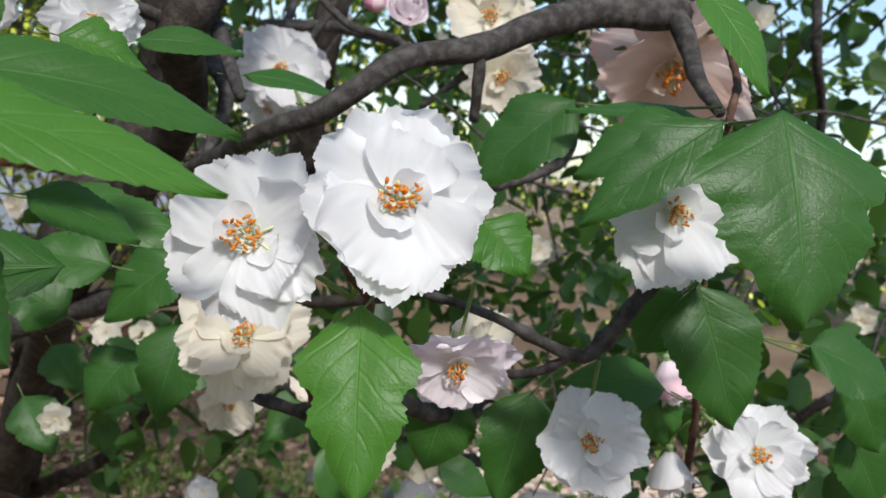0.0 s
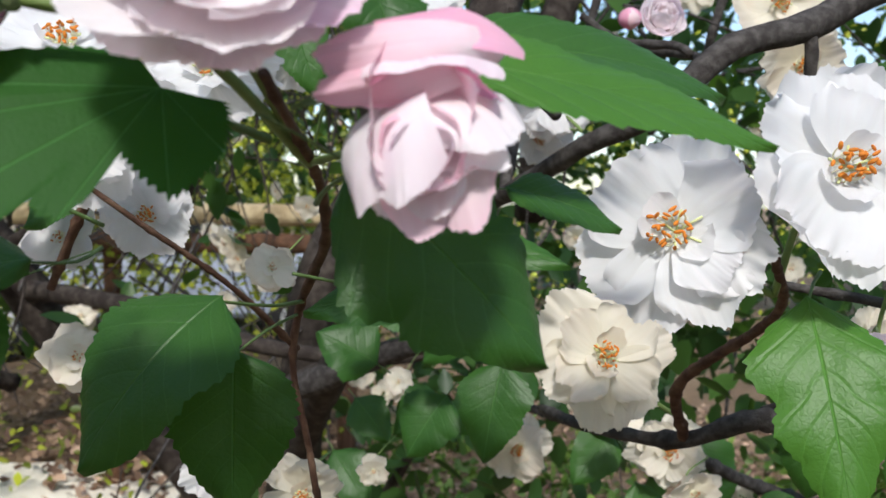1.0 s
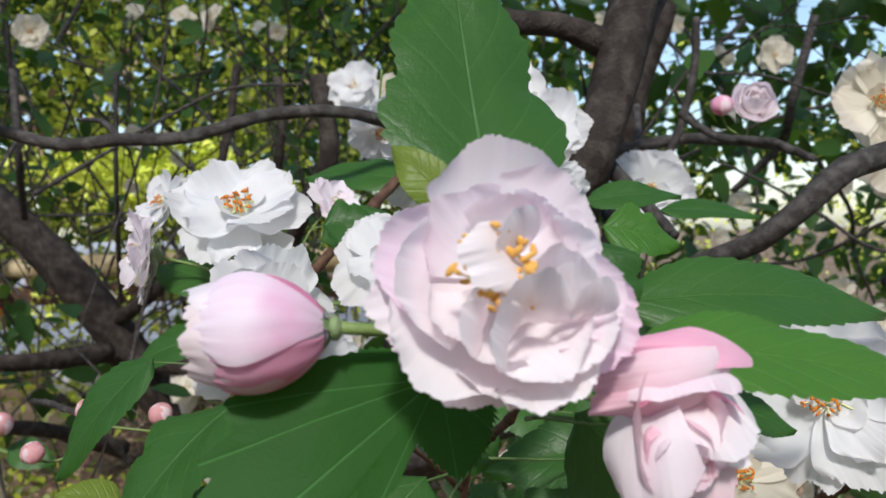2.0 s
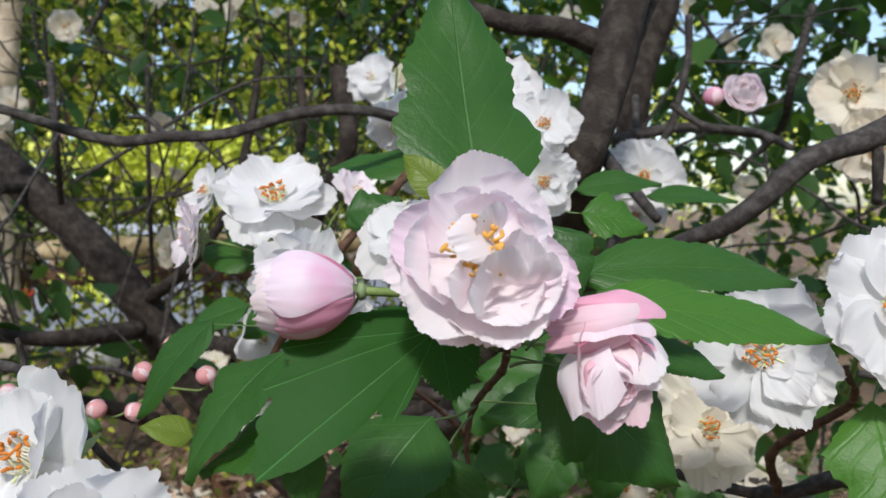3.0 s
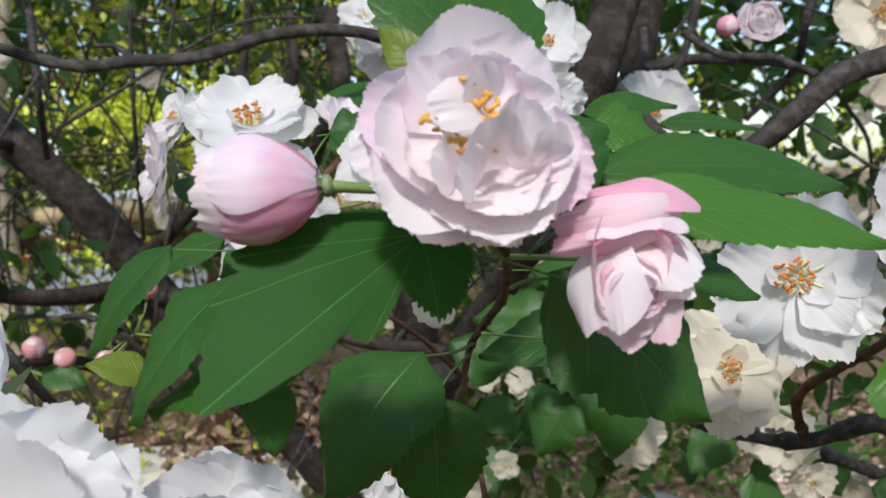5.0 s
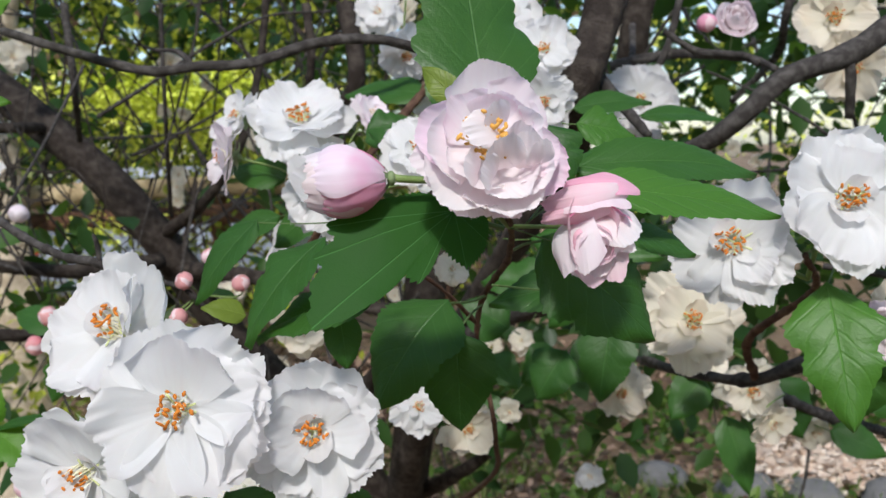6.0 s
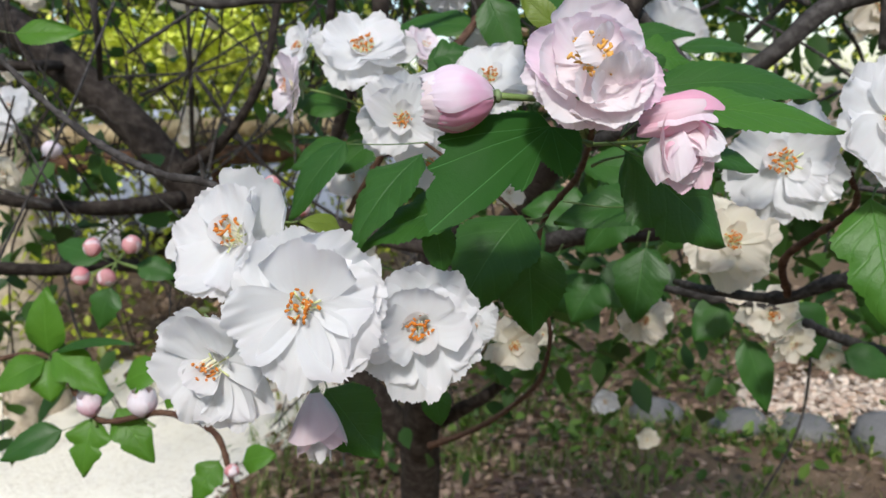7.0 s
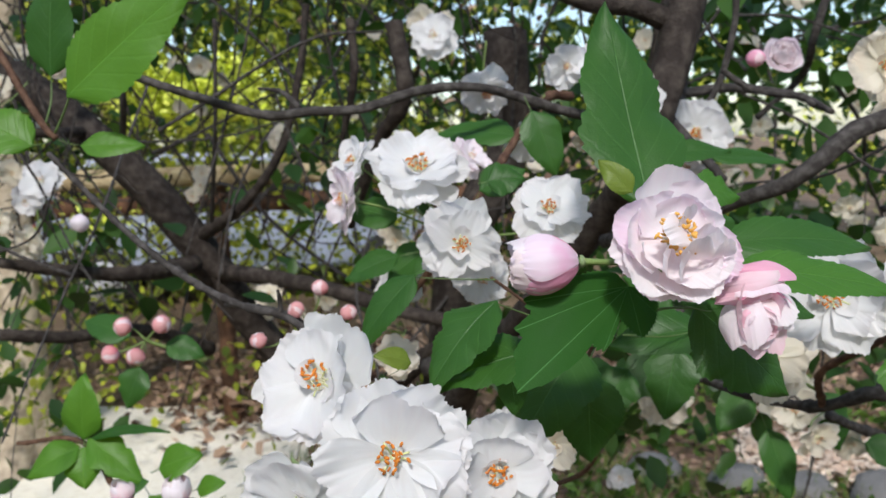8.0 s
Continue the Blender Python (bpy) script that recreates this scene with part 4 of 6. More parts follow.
leaf(right_twig, (0.0490, 0.3344, 1.4811), (0.0123, 0.3310, 1.4439), 0.0334, (0.1102, -0.6832, 0.6954), (0.0971, 0.3037, 1.4822), lobes=0.2, bend=25, seed=26.0)
leaf(right_twig, (0.0918, 0.3031, 1.4764), (0.0442, 0.3139, 1.4769), 0.0165, (-0.1107, -0.4136, 0.8406), (0.0971, 0.3037, 1.4822), bend=15, seed=27.0)
leaf(right_twig, (0.0777, 0.2878, 1.5201), (0.1025, 0.2740, 1.4873), 0.0214, (0.2216, -0.7434, 0.6151), (0.0948, 0.3166, 1.5098), bend=20, seed=28.0, material=LEAF_FRESH)
leaf(right_twig, (0.1521, 0.3243, 1.3975), (0.1898, 0.3224, 1.3845), 0.0290, (-0.0888, -0.7329, 0.6745), (0.1032, 0.3057, 1.4059), bend=20, seed=29.0)
leaf(right_twig, (0.1841, 0.3527, 1.3853), (0.2033, 0.3489, 1.3513), 0.0316, (-0.0642, -0.8533, 0.4877), (0.1032, 0.3057, 1.4059), bend=20, seed=30.0)
leaf(right_twig, (0.1052, 0.3419, 1.3679), (0.0623, 0.3425, 1.3682), 0.0260, (-0.1004, -0.6230, 0.7628), (0.1156, 0.3314, 1.3651), bend=25, seed=31.0)
leaf(right_twig, (0.0483, 0.3370, 1.3618), (0.0399, 0.3274, 1.3160), 0.0324, (-0.0396, -0.9736, 0.3008), (0.0602, 0.3236, 1.3786), lobes=0.2, bend=15, seed=32.0)
leaf(right_twig, (0.0166, 0.3517, 1.3535), (0.0090, 0.3481, 1.3184), 0.0316, (-0.0526, -0.9632, 0.3994), (0.0387, 0.3427, 1.3663), bend=15, seed=33.0)
leaf(right_twig, (0.1980, 0.3694, 1.3539), (0.2179, 0.3656, 1.3205), 0.0282, (-0.0526, -0.9632, 0.3994), (0.1208, 0.3407, 1.3581), bend=15, seed=34.0)
leaf(right_twig, (0.0976, 0.3525, 1.3715), (0.1138, 0.3492, 1.3419), 0.0267, (0.1341, -0.8533, 0.5138), (0.1156, 0.3314, 1.3651), bend=15, seed=35.0)

# blossoms over the large branch
open_blossom((0.1129, 0.4478, 1.5165), (-0.0103, -0.6991, -0.7149), 0.0921, (0.1307, 0.3887, 1.5304), 31, "pink-flushed cream blossom seen from below", material=PETAL_FLUSH)
open_blossom((0.0159, 0.4811, 1.5334), (-0.0007, -1.0000, 0.0050), 0.0524, (0.0237, 0.5149, 1.5701), 32, "cream-white blossom above the branch", material=PETAL_CREAM)
open_blossom((0.0254, 0.4777, 1.5028), (0.1614, -0.8937, -0.4185), 0.0476, (0.0130, 0.4893, 1.5152), 33, "cream-white blossom hanging over the branch", material=PETAL_CREAM)
open_blossom((-0.1062, 0.5288, 1.4925), (-0.0071, -0.9985, 0.0543), 0.0579, (-0.0859, 0.5061, 1.4710), 135, "white blossom behind the slim twig")
open_blossom((-0.1125, 0.5367, 1.4712), (-0.1377, -0.8044, -0.5779), 0.0394, (-0.0859, 0.5061, 1.4710), 136, "white blossom hanging beside the branch")
cupped_blossom((-0.0400, 0.6060, 1.5500), (0.1500, -0.9300, 0.3300), 0.0270, (-0.0430, 0.6145, 1.5285), 34, "pale pink blossom still rolled into a ball", material=PETAL_BLUSH, long=0.62, flared=0.5, group="buds")
open_blossom((-0.1405, 0.3398, 1.5119), (0.3011, -0.9012, 0.3117), 0.0360, (-0.1388, 0.3704, 1.4909), 35, "white semi-double blossom with orange stamens in soft focus")
open_blossom((-0.1394, 0.3276, 1.4854), (0.3904, -0.9117, -0.1277), 0.0338, (-0.1355, 0.3613, 1.4962), 36, "white blossom tucked behind the pink one")
open_blossom((-0.1600, 0.3563, 1.5348), (0.0659, -0.8601, 0.5058), 0.0319, (-0.1461, 0.3805, 1.5158), 37, "white blossom half turned away", fine=False)
open_blossom((-0.1074, 0.5708, 1.4987), (0.3742, -0.7654, 0.5235), 0.0544, (-0.1156, 0.5668, 1.4802), 38, "white semi-double blossom with orange stamens by the upright limb", fine=False)
open_blossom((-0.3478, 0.6372, 1.5940), (0.1149, -0.9565, 0.2681), 0.0456, (-0.3337, 0.6393, 1.5606), 39, "small white blossom high in the branches", fine=False)
flower_bud((-0.0598, 0.5898, 1.5457), (-0.0364, -0.6049, 0.7954), 0.0142, (-0.0430, 0.6045, 1.5285), 40, "pink bud high on a twig", outer=PETAL_DEEP, second=PETAL_PINK, fine=False)

# the white bunch low on the thin branch
bunch_twig = twig("flowering_twig", [(-0.3868, 0.1640, 1.4945), (-0.3430, 0.1557, 1.4604), (-0.3084, 0.1472, 1.4414), (-0.2781, 0.1390, 1.4316), (-0.2573, 0.1345, 1.4290), (-0.2439, 0.1320, 1.4215), (-0.2365, 0.1371, 1.4074), (-0.2290, 0.1466, 1.3885), (-0.2185, 0.1394, 1.3604)], (0.0012, 0.0014, 0.0016, 0.0015, 0.0016, 0.0014, 0.0012, 0.0011, 0.0008), "grey twig ending in the white bunch", material=BARK, seed=8.0, knots=7)
open_blossom((-0.2271, 0.1055, 1.4117), (0.0138, -0.8670, 0.4981), 0.0504, (-0.2289, 0.1451, 1.3802), 51, "white semi-double blossom with orange stamens tilted upward in the bunch", hours=[(1.2, 1.12, 1.2, 30, 10), (10.0, 0.95, 0.9, 8, 6), (8.0, 1.0, 1.0, 4, 4), (6.8, 1.0, 1.0, 10, -6), (5.0, 0.9, 0.9, 20, 0), (3.0, 0.95, 1.0, 34, 8), (11.5, 0.8, 0.7, 20, 0)], lean=(-0.04, 0.03), flat=8)
open_blossom((-0.1960, 0.0886, 1.3948), (0.3079, -0.9196, 0.2440), 0.0540, (-0.2289, 0.1451, 1.3802), 52, "largest white blossom of the bunch, wide open", hours=[(1.6, 1.05, 1.0, 4, 6), (11.6, 0.98, 1.05, 2, 8), (3.4, 1.05, 1.05, 4, 4), (9.6, 1.0, 0.95, 6, 4), (5.4, 0.85, 0.8, 2, 2), (0.4, 0.85, 0.9, 16, 0), (2.6, 0.85, 0.85, 14, 6), (4.5, 1.0, 0.9, 12, -8), (8.4, 0.98, 0.75, 12, -6), (6.4, 1.05, 0.72, 14, -14)], inner=0)
open_blossom((-0.1690, 0.1126, 1.3828), (0.4199, -0.8969, 0.1389), 0.0473, (-0.2289, 0.1451, 1.3802), 53, "white cupped blossom at the end of the bunch", hours=[(11.0, 1.0, 1.0, 14, 10), (1.0, 1.02, 1.05, 14, 10), (3.0, 0.98, 1.0, 12, 10), (4.6, 1.0, 0.9, 10, 6), (6.2, 1.12, 0.8, 4, 0), (7.8, 1.0, 0.9, 10, 6), (9.5, 0.95, 0.9, 16, 10), (0.2, 0.75, 0.8, 30, 6), (2.4, 0.75, 0.8, 28, 6), (8.8, 0.7, 0.7, 34, 8)], flat=6)
open_blossom((-0.2289, 0.0897, 1.3754), (0.0937, -0.9940, -0.0563), 0.0475, (-0.2289, 0.1451, 1.3802), 54, "white semi-double blossom with orange stamens low in the bunch", hours=[(9.6, 1.0, 1.1, 6, 4), (8.2, 1.0, 0.9, 6, 2), (6.8, 1.0, 0.75, 12, -6), (5.6, 1.05, 0.75, 8, -8), (4.6, 1.0, 0.8, 8, -4), (11.5, 0.9, 1.0, 10, 6), (2.0, 0.9, 1.0, 10, 4), (7.6, 0.5, 0.5, 45, -10)], lean=(-0.06, -0.02))
cupped_blossom((-0.2116, 0.1193, 1.3549), (0.1657, -0.2791, -0.9459), 0.0165, (-0.2289, 0.1451, 1.3802), 55, "half-open blush blossom hanging under the bunch", material=PETAL_HANGING, inner_material=PETAL_WHITE, group="hanging blossoms", long=1.25, flared=1.0)
leaf(bunch_twig, (-0.2123, 0.1294, 1.3533), (-0.1920, 0.1262, 1.3296), 0.0251, (0.3918, -0.8733, 0.3658), (-0.2185, 0.1394, 1.3604), lobes=0.15, bend=20, seed=40.0)
leaf(bunch_twig, (-0.2090, 0.1461, 1.4091), (-0.2206, 0.1381, 1.4145), 0.0106, (0.0122, -0.6087, 0.7206), (-0.2269, 0.1441, 1.3999), bend=30, seed=41.0, material=LEAF_YELLOW)
leaf(bunch_twig, (-0.1842, 0.1682, 1.3414), (-0.1808, 0.1664, 1.3259), 0.0123, (0.3918, -0.8733, 0.3658), (-0.2125, 0.1463, 1.3585), bend=20, seed=42.0)

# the bunch behind the bud
upper_twig = twig("flowering_twig", [(-0.2661, 0.2816, 1.3971), (-0.2387, 0.2623, 1.4262), (-0.2246, 0.2586, 1.4445), (-0.2129, 0.2866, 1.4687), (-0.1966, 0.3719, 1.5158), (-0.1828, 0.3978, 1.5196)], (0.0016, 0.0018, 0.0020, 0.0021, 0.0028, 0.0033), "thin twig carrying white blossoms", seed=9.0)
open_blossom((-0.2425, 0.2603, 1.4787), (0.2329, -0.6436, 0.7291), 0.0568, (-0.2246, 0.2586, 1.4445), 61, "white semi-double blossom with orange stamens facing upward")
open_blossom((-0.2804, 0.2563, 1.4648), (-0.6711, -0.7202, 0.1760), 0.0355, (-0.2246, 0.2586, 1.4445), 62, "white blossom with a pink flush seen from the side", material=PETAL_BLUSH)
open_blossom((-0.2810, 0.2702, 1.4834), (-0.4238, -0.7128, 0.5589), 0.0319, (-0.2246, 0.2586, 1.4445), 63, "white blossom turned away")
open_blossom((-0.2089, 0.2171, 1.4471), (0.4300, -0.9023, -0.0291), 0.0407, (-0.2246, 0.2586, 1.4445), 64, "white semi-double blossom with orange stamens below its neighbour")
open_blossom((-0.1663, 0.2121, 1.4618), (0.2291, -0.8325, 0.5045), 0.0349, (-0.2246, 0.2586, 1.4445), 65, "white semi-double blossom with orange stamens between bud and full blossom")
open_blossom((-0.2306, 0.3183, 1.4841), (0.7809, -0.4327, 0.4506), 0.0249, (-0.2246, 0.2586, 1.4445), 66, "small blush blossom at the back", material=PETAL_BLUSH, fine=False)
open_blossom((-0.2631, 0.2848, 1.4163), (0.1960, -0.9742, -0.1118), 0.0289, (-0.2246, 0.2586, 1.4445), 67, "white blossom half hidden by leaves", fine=False)
open_blossom((-0.2078, 0.2507, 1.4254), (0.4628, -0.8779, -0.1228), 0.0297, (-0.2246, 0.2586, 1.4445), 68, "white blossom behind the lobed leaf")
open_blossom((-0.2430, 0.4120, 1.5270), (0.3500, -0.6500, -0.6500), 0.0370, (-0.2420, 0.4150, 1.5600), 151, "white blossom hanging from the grey branch")
open_blossom((-0.2040, 0.3640, 1.4940), (0.4500, -0.7000, -0.5500), 0.0340, (-0.1950, 0.3720, 1.5200), 152, "white blossom hanging half turned away")
open_blossom((-0.1790, 0.3560, 1.5360), (0.2000, -0.8000, -0.3500), 0.0280, (-0.1740, 0.3720, 1.5600), 153, "small white blossom above the grey branch", fine=False)
leaf(upper_twig, (-0.2585, 0.2716, 1.4524), (-0.2894, 0.2740, 1.4609), 0.0235, (0.0122, -0.6087, 0.7206), bend=20, seed=43.0)
leaf(upper_twig, (-0.2095, 0.2581, 1.4680), (-0.1882, 0.2669, 1.4789), 0.0195, (0.3293, -0.6320, 0.6262), (-0.2246, 0.2586, 1.4445), bend=20, seed=44.0)
leaf(upper_twig, (-0.2074, 0.3490, 1.4952), (-0.2607, 0.3544, 1.5008), 0.0248, (0.2329, -0.6436, 0.7291), bend=20, seed=45.0)
leaf(upper_twig, (-0.1967, 0.3338, 1.5100), (-0.1816, 0.3317, 1.4726), 0.0249, (0.2656, -0.7911, 0.4513), bend=20, seed=46.0)
leaf(upper_twig, (-0.2505, 0.2498, 1.4361), (-0.2768, 0.2397, 1.4264), 0.0194, (0.0122, -0.6087, 0.7206), (-0.2246, 0.2586, 1.4445), bend=20, seed=47.0)
leaf(upper_twig, (-0.2417, 0.2741, 1.4373), (-0.2638, 0.2642, 1.4212), 0.0232, (0.0430, -0.7205, 0.6396), (-0.2246, 0.2586, 1.4445), bend=20, seed=48.0)
leaf(upper_twig, (-0.2018, 0.2432, 1.4734), (-0.1843, 0.2490, 1.4751), 0.0184, (0.4422, -0.6582, 0.5489), lobes=0.3, bend=20, seed=49.0)
leaf(upper_twig, (-0.1253, 0.3318, 1.4808), (-0.0867, 0.3446, 1.4847), 0.0178, (0.2236, -0.6084, 0.7482), bend=25, seed=50.0)
leaf(upper_twig, (-0.1080, 0.2312, 1.4703), (-0.0859, 0.2380, 1.4654), 0.0192, (0.2519, -0.7193, 0.5561), lobes=0.4, bend=20, seed=51.0, material=LEAF_FRESH)
leaf(upper_twig, (-0.0974, 0.3933, 1.4776), (-0.0511, 0.4082, 1.4758), 0.0182, (0.1941, -0.5056, 0.8407), bend=20, seed=52.0)

# leaf sprays and buds on the outer twigs
low_twig = twig("leafy_twig", [(-0.5951, 0.3350, 1.2788), (-0.5343, 0.3340, 1.2844), (-0.4873, 0.3206, 1.2462), (-0.4364, 0.3271, 1.2515), (-0.4032, 0.3349, 1.2367), (-0.3919, 0.3328, 1.2059), (-0.3933, 0.3386, 1.1821)], (0.0017, 0.0020, 0.0020, 0.0023, 0.0023, 0.0019, 0.0016), "thin twig with fresh leaves and small buds", seed=10.0)
leaf(low_twig, (-0.5232, 0.3227, 1.2906), (-0.5200, 0.3218, 1.3375), 0.0282, (0.2963, -0.9028, 0.3702), lobes=0, bend=30, seed=132.0, material=LEAF_SPRING, fine=True)
leaf(low_twig, (-0.5214, 0.3236, 1.2924), (-0.4767, 0.3222, 1.2656), 0.0274, (0.4247, -0.6025, 0.6218), lobes=0.3, bend=30, seed=130.0, material=LEAF_SPRING, fine=True)
leaf(low_twig, (-0.5232, 0.3220, 1.2867), (-0.5155, 0.3092, 1.2620), 0.0313, (0.2646, -0.7732, 0.5497), lobes=0.3, bend=30, seed=140.0, material=LEAF_SPRING, fine=True)
leaf(low_twig, (-0.5251, 0.3214, 1.2868), (-0.5545, 0.2987, 1.2722), 0.0274, (0.2031, -0.5497, 0.7117), lobes=0, bend=30, seed=130.0, material=LEAF_SPRING, fine=True)
leaf(low_twig, (-0.5195, 0.3242, 1.2923), (-0.4622, 0.3336, 1.3023), 0.0133, (0.1117, -0.2324, 0.8565), lobes=0, bend=30, seed=94.0, material=LEAF_GREEN, fine=False)
leaf(low_twig, (-0.4927, 0.3243, 1.2464), (-0.4946, 0.3061, 1.2091), 0.0298, (0.2656, -0.7911, 0.4513), lobes=0.6, bend=30, seed=136.0, material=LEAF_SPRING, fine=True)
leaf(low_twig, (-0.5133, 0.3161, 1.2377), (-0.5496, 0.2914, 1.2243), 0.0243, (0.2339, -0.6615, 0.6307), lobes=0.1, bend=30, seed=122.0, material=LEAF_GREEN, fine=True)
leaf(low_twig, (-0.4776, 0.3300, 1.2515), (-0.4473, 0.3226, 1.2168), 0.0274, (0.3610, -0.7616, 0.4468), lobes=0.3, bend=30, seed=130.0, material=LEAF_SPRING, fine=True)
leaf(low_twig, (-0.4721, 0.3349, 1.2688), (-0.4398, 0.3370, 1.2822), 0.0274, (0.2339, -0.6615, 0.6307), lobes=0, bend=30, seed=130.0, material=LEAF_SPRING, fine=True)
leaf(low_twig, (-0.4075, 0.3448, 1.2114), (-0.4203, 0.3257, 1.1877), 0.0235, (0.2339, -0.6615, 0.6307), lobes=0.4, bend=30, seed=120.0, material=LEAF_SPRING, fine=False)
leaf(low_twig, (-0.3924, 0.3491, 1.2087), (-0.3669, 0.3483, 1.2177), 0.0204, (0.2339, -0.6615, 0.6307), lobes=0, bend=30, seed=112.0, material=LEAF_SPRING, fine=False)
leaf(low_twig, (-0.4456, 0.3406, 1.2539), (-0.4229, 0.3387, 1.2623), 0.0157, (0.2339, -0.6615, 0.6307), lobes=0, bend=30, seed=100.0, material=LEAF_SPRING, fine=False)
leaf(low_twig, (-0.4946, 0.3251, 1.2543), (-0.4748, 0.3227, 1.2647), 0.0157, (0.2339, -0.6615, 0.6307), lobes=0, bend=30, seed=100.0, material=LEAF_GREEN, fine=False)
flower_bud((-0.4524, 0.3268, 1.2484), (0.1222, -0.0842, 0.9889), 0.0202, (-0.4449, 0.3277, 1.2404), 71, "pale pink bud just opening", outer=PETAL_PINK, pale=PETAL_BLUSH, group="low buds")
flower_bud((-0.4903, 0.3200, 1.2482), (-0.0147, -0.1261, 0.9919), 0.0172, (-0.4873, 0.3195, 1.2404), 72, "pale closed bud on the low twig", outer=PETAL_PINK, pale=PETAL_BLUSH, group="low buds")
flower_bud((-0.3912, 0.3330, 1.2058), (0.1673, -0.0698, 0.9834), 0.0096, (-0.3911, 0.3316, 1.1982), 73, "tiny pink bud on a leafy twig", fine=False, outer=PETAL_ROSE, group="low buds")
bud_twig = twig("budding_twig", [(-0.5383, 0.5046, 1.2920), (-0.5396, 0.4763, 1.3138), (-0.5604, 0.4564, 1.3286), (-0.5663, 0.4506, 1.3360)], (0.0015, 0.0015, 0.0014, 0.0010), "green twig tip with a ring of pink buds", material=STALK_GREEN, seed=11.0)
flower_bud((-0.5755, 0.4489, 1.3425), (-0.3061, -0.8705, 0.3855), 0.0153, (-0.5650, 0.4553, 1.3302), 80, "small closed rose-pink bud", outer=PETAL_ROSE, second=PETAL_PINK, fine=False, group="ring of buds")
flower_bud((-0.5513, 0.4567, 1.3433), (0.7746, -0.5364, 0.3351), 0.0153, (-0.5650, 0.4553, 1.3302), 81, "small closed rose-pink bud", outer=PETAL_ROSE, second=PETAL_PINK, fine=False, group="ring of buds")
flower_bud((-0.5845, 0.4423, 1.3222), (-0.3838, -0.9220, -0.0516), 0.0153, (-0.5650, 0.4553, 1.3302), 82, "small closed rose-pink bud", outer=PETAL_ROSE, second=PETAL_PINK, fine=False, group="ring of buds")
flower_bud((-0.5671, 0.4478, 1.3223), (0.1363, -0.8960, -0.4227), 0.0153, (-0.5650, 0.4553, 1.3302), 83, "small closed rose-pink bud", outer=PETAL_ROSE, second=PETAL_PINK, fine=False, group="ring of buds")
leaf(bud_twig, (-0.5594, 0.4377, 1.3121), (-0.5703, 0.4279, 1.2777), 0.0284, (0.2656, -0.7911, 0.4513), (-0.5617, 0.4507, 1.3287), lobes=0.3, bend=20, seed=61.0, fine=False)
leaf(bud_twig, (-0.5936, 0.4726, 1.3289), (-0.6490, 0.4788, 1.3426), 0.0304, (0.2339, -0.6615, 0.6307), (-0.5650, 0.4550, 1.3288), bend=20, seed=62.0, fine=False)
leaf(bud_twig, (-0.5521, 0.4640, 1.3262), (-0.5195, 0.4723, 1.3151), 0.0243, (0.2339, -0.6615, 0.6307), (-0.5604, 0.4564, 1.3286), bend=20, seed=63.0, fine=False)
tip_twig = twig("budding_twig", [(-0.3203, 0.3117, 1.3534), (-0.3191, 0.2751, 1.3921), (-0.3508, 0.2873, 1.3987), (-0.4058, 0.3324, 1.3902)], (0.0011, 0.0013, 0.0014, 0.0015), "thin grey twig with pink buds", material=BARK, seed=12.0)
flower_bud((-0.3114, 0.2797, 1.4088), (0.1721, -0.1167, 0.9782), 0.0091, (-0.3198, 0.2802, 1.3926), 90, "small closed coral-pink bud", outer=PETAL_ROSE, second=PETAL_PINK, fine=False, group="coral buds")
flower_bud((-0.3223, 0.2751, 1.3992), (-0.0231, -0.8384, 0.5446), 0.0091, (-0.3198, 0.2802, 1.3926), 91, "small closed coral-pink bud", outer=PETAL_ROSE, second=PETAL_PINK, fine=False, group="coral buds")
flower_bud((-0.3253, 0.2721, 1.3843), (-0.0204, -0.9522, -0.3049), 0.0091, (-0.3198, 0.2802, 1.3926), 92, "small closed coral-pink bud", outer=PETAL_ROSE, second=PETAL_PINK, fine=False, group="coral buds")
flower_bud((-0.3433, 0.2662, 1.3817), (0.0768, -0.6940, 0.7159), 0.0091, (-0.3198, 0.2802, 1.3926), 93, "small closed coral-pink bud", outer=PETAL_ROSE, second=PETAL_PINK, fine=False, group="coral buds")
flower_bud((-0.2950, 0.2830, 1.3953), (0.2052, -0.5761, 0.7912), 0.0091, (-0.3198, 0.2802, 1.3926), 94, "small closed coral-pink bud", outer=PETAL_ROSE, second=PETAL_PINK, fine=False, group="coral buds")
corner_twig = twig("leafy_twig", [(-0.4829, 0.2278, 1.5737), (-0.4571, 0.2204, 1.5381), (-0.4335, 0.2133, 1.5100), (-0.4264, 0.2145, 1.5024)], (0.0018, 0.0020, 0.0019, 0.0017), "grey-brown twig tip with fresh leaves", material=STALK_RED, seed=13.0)
leaf(corner_twig, (-0.4150, 0.2102, 1.5222), (-0.3458, 0.2174, 1.5737), 0.0425, (0.4542, -0.7547, 0.4052), (-0.4278, 0.2143, 1.5039), bend=10, seed=64.0, material=LEAF_SPRING)
leaf(corner_twig, (-0.4150, 0.2175, 1.4982), (-0.3832, 0.2272, 1.4976), 0.0155, (0.2627, -0.7996, 0.5115), (-0.4278, 0.2141, 1.5025), bend=10, seed=65.0, material=LEAF_SPRING)
leaf(corner_twig, (-0.4368, 0.2262, 1.5344), (-0.4295, 0.2257, 1.5924), 0.0301, (0.0715, -0.8578, 0.5187), (-0.4321, 0.2138, 1.5100), bend=10, seed=66.0)
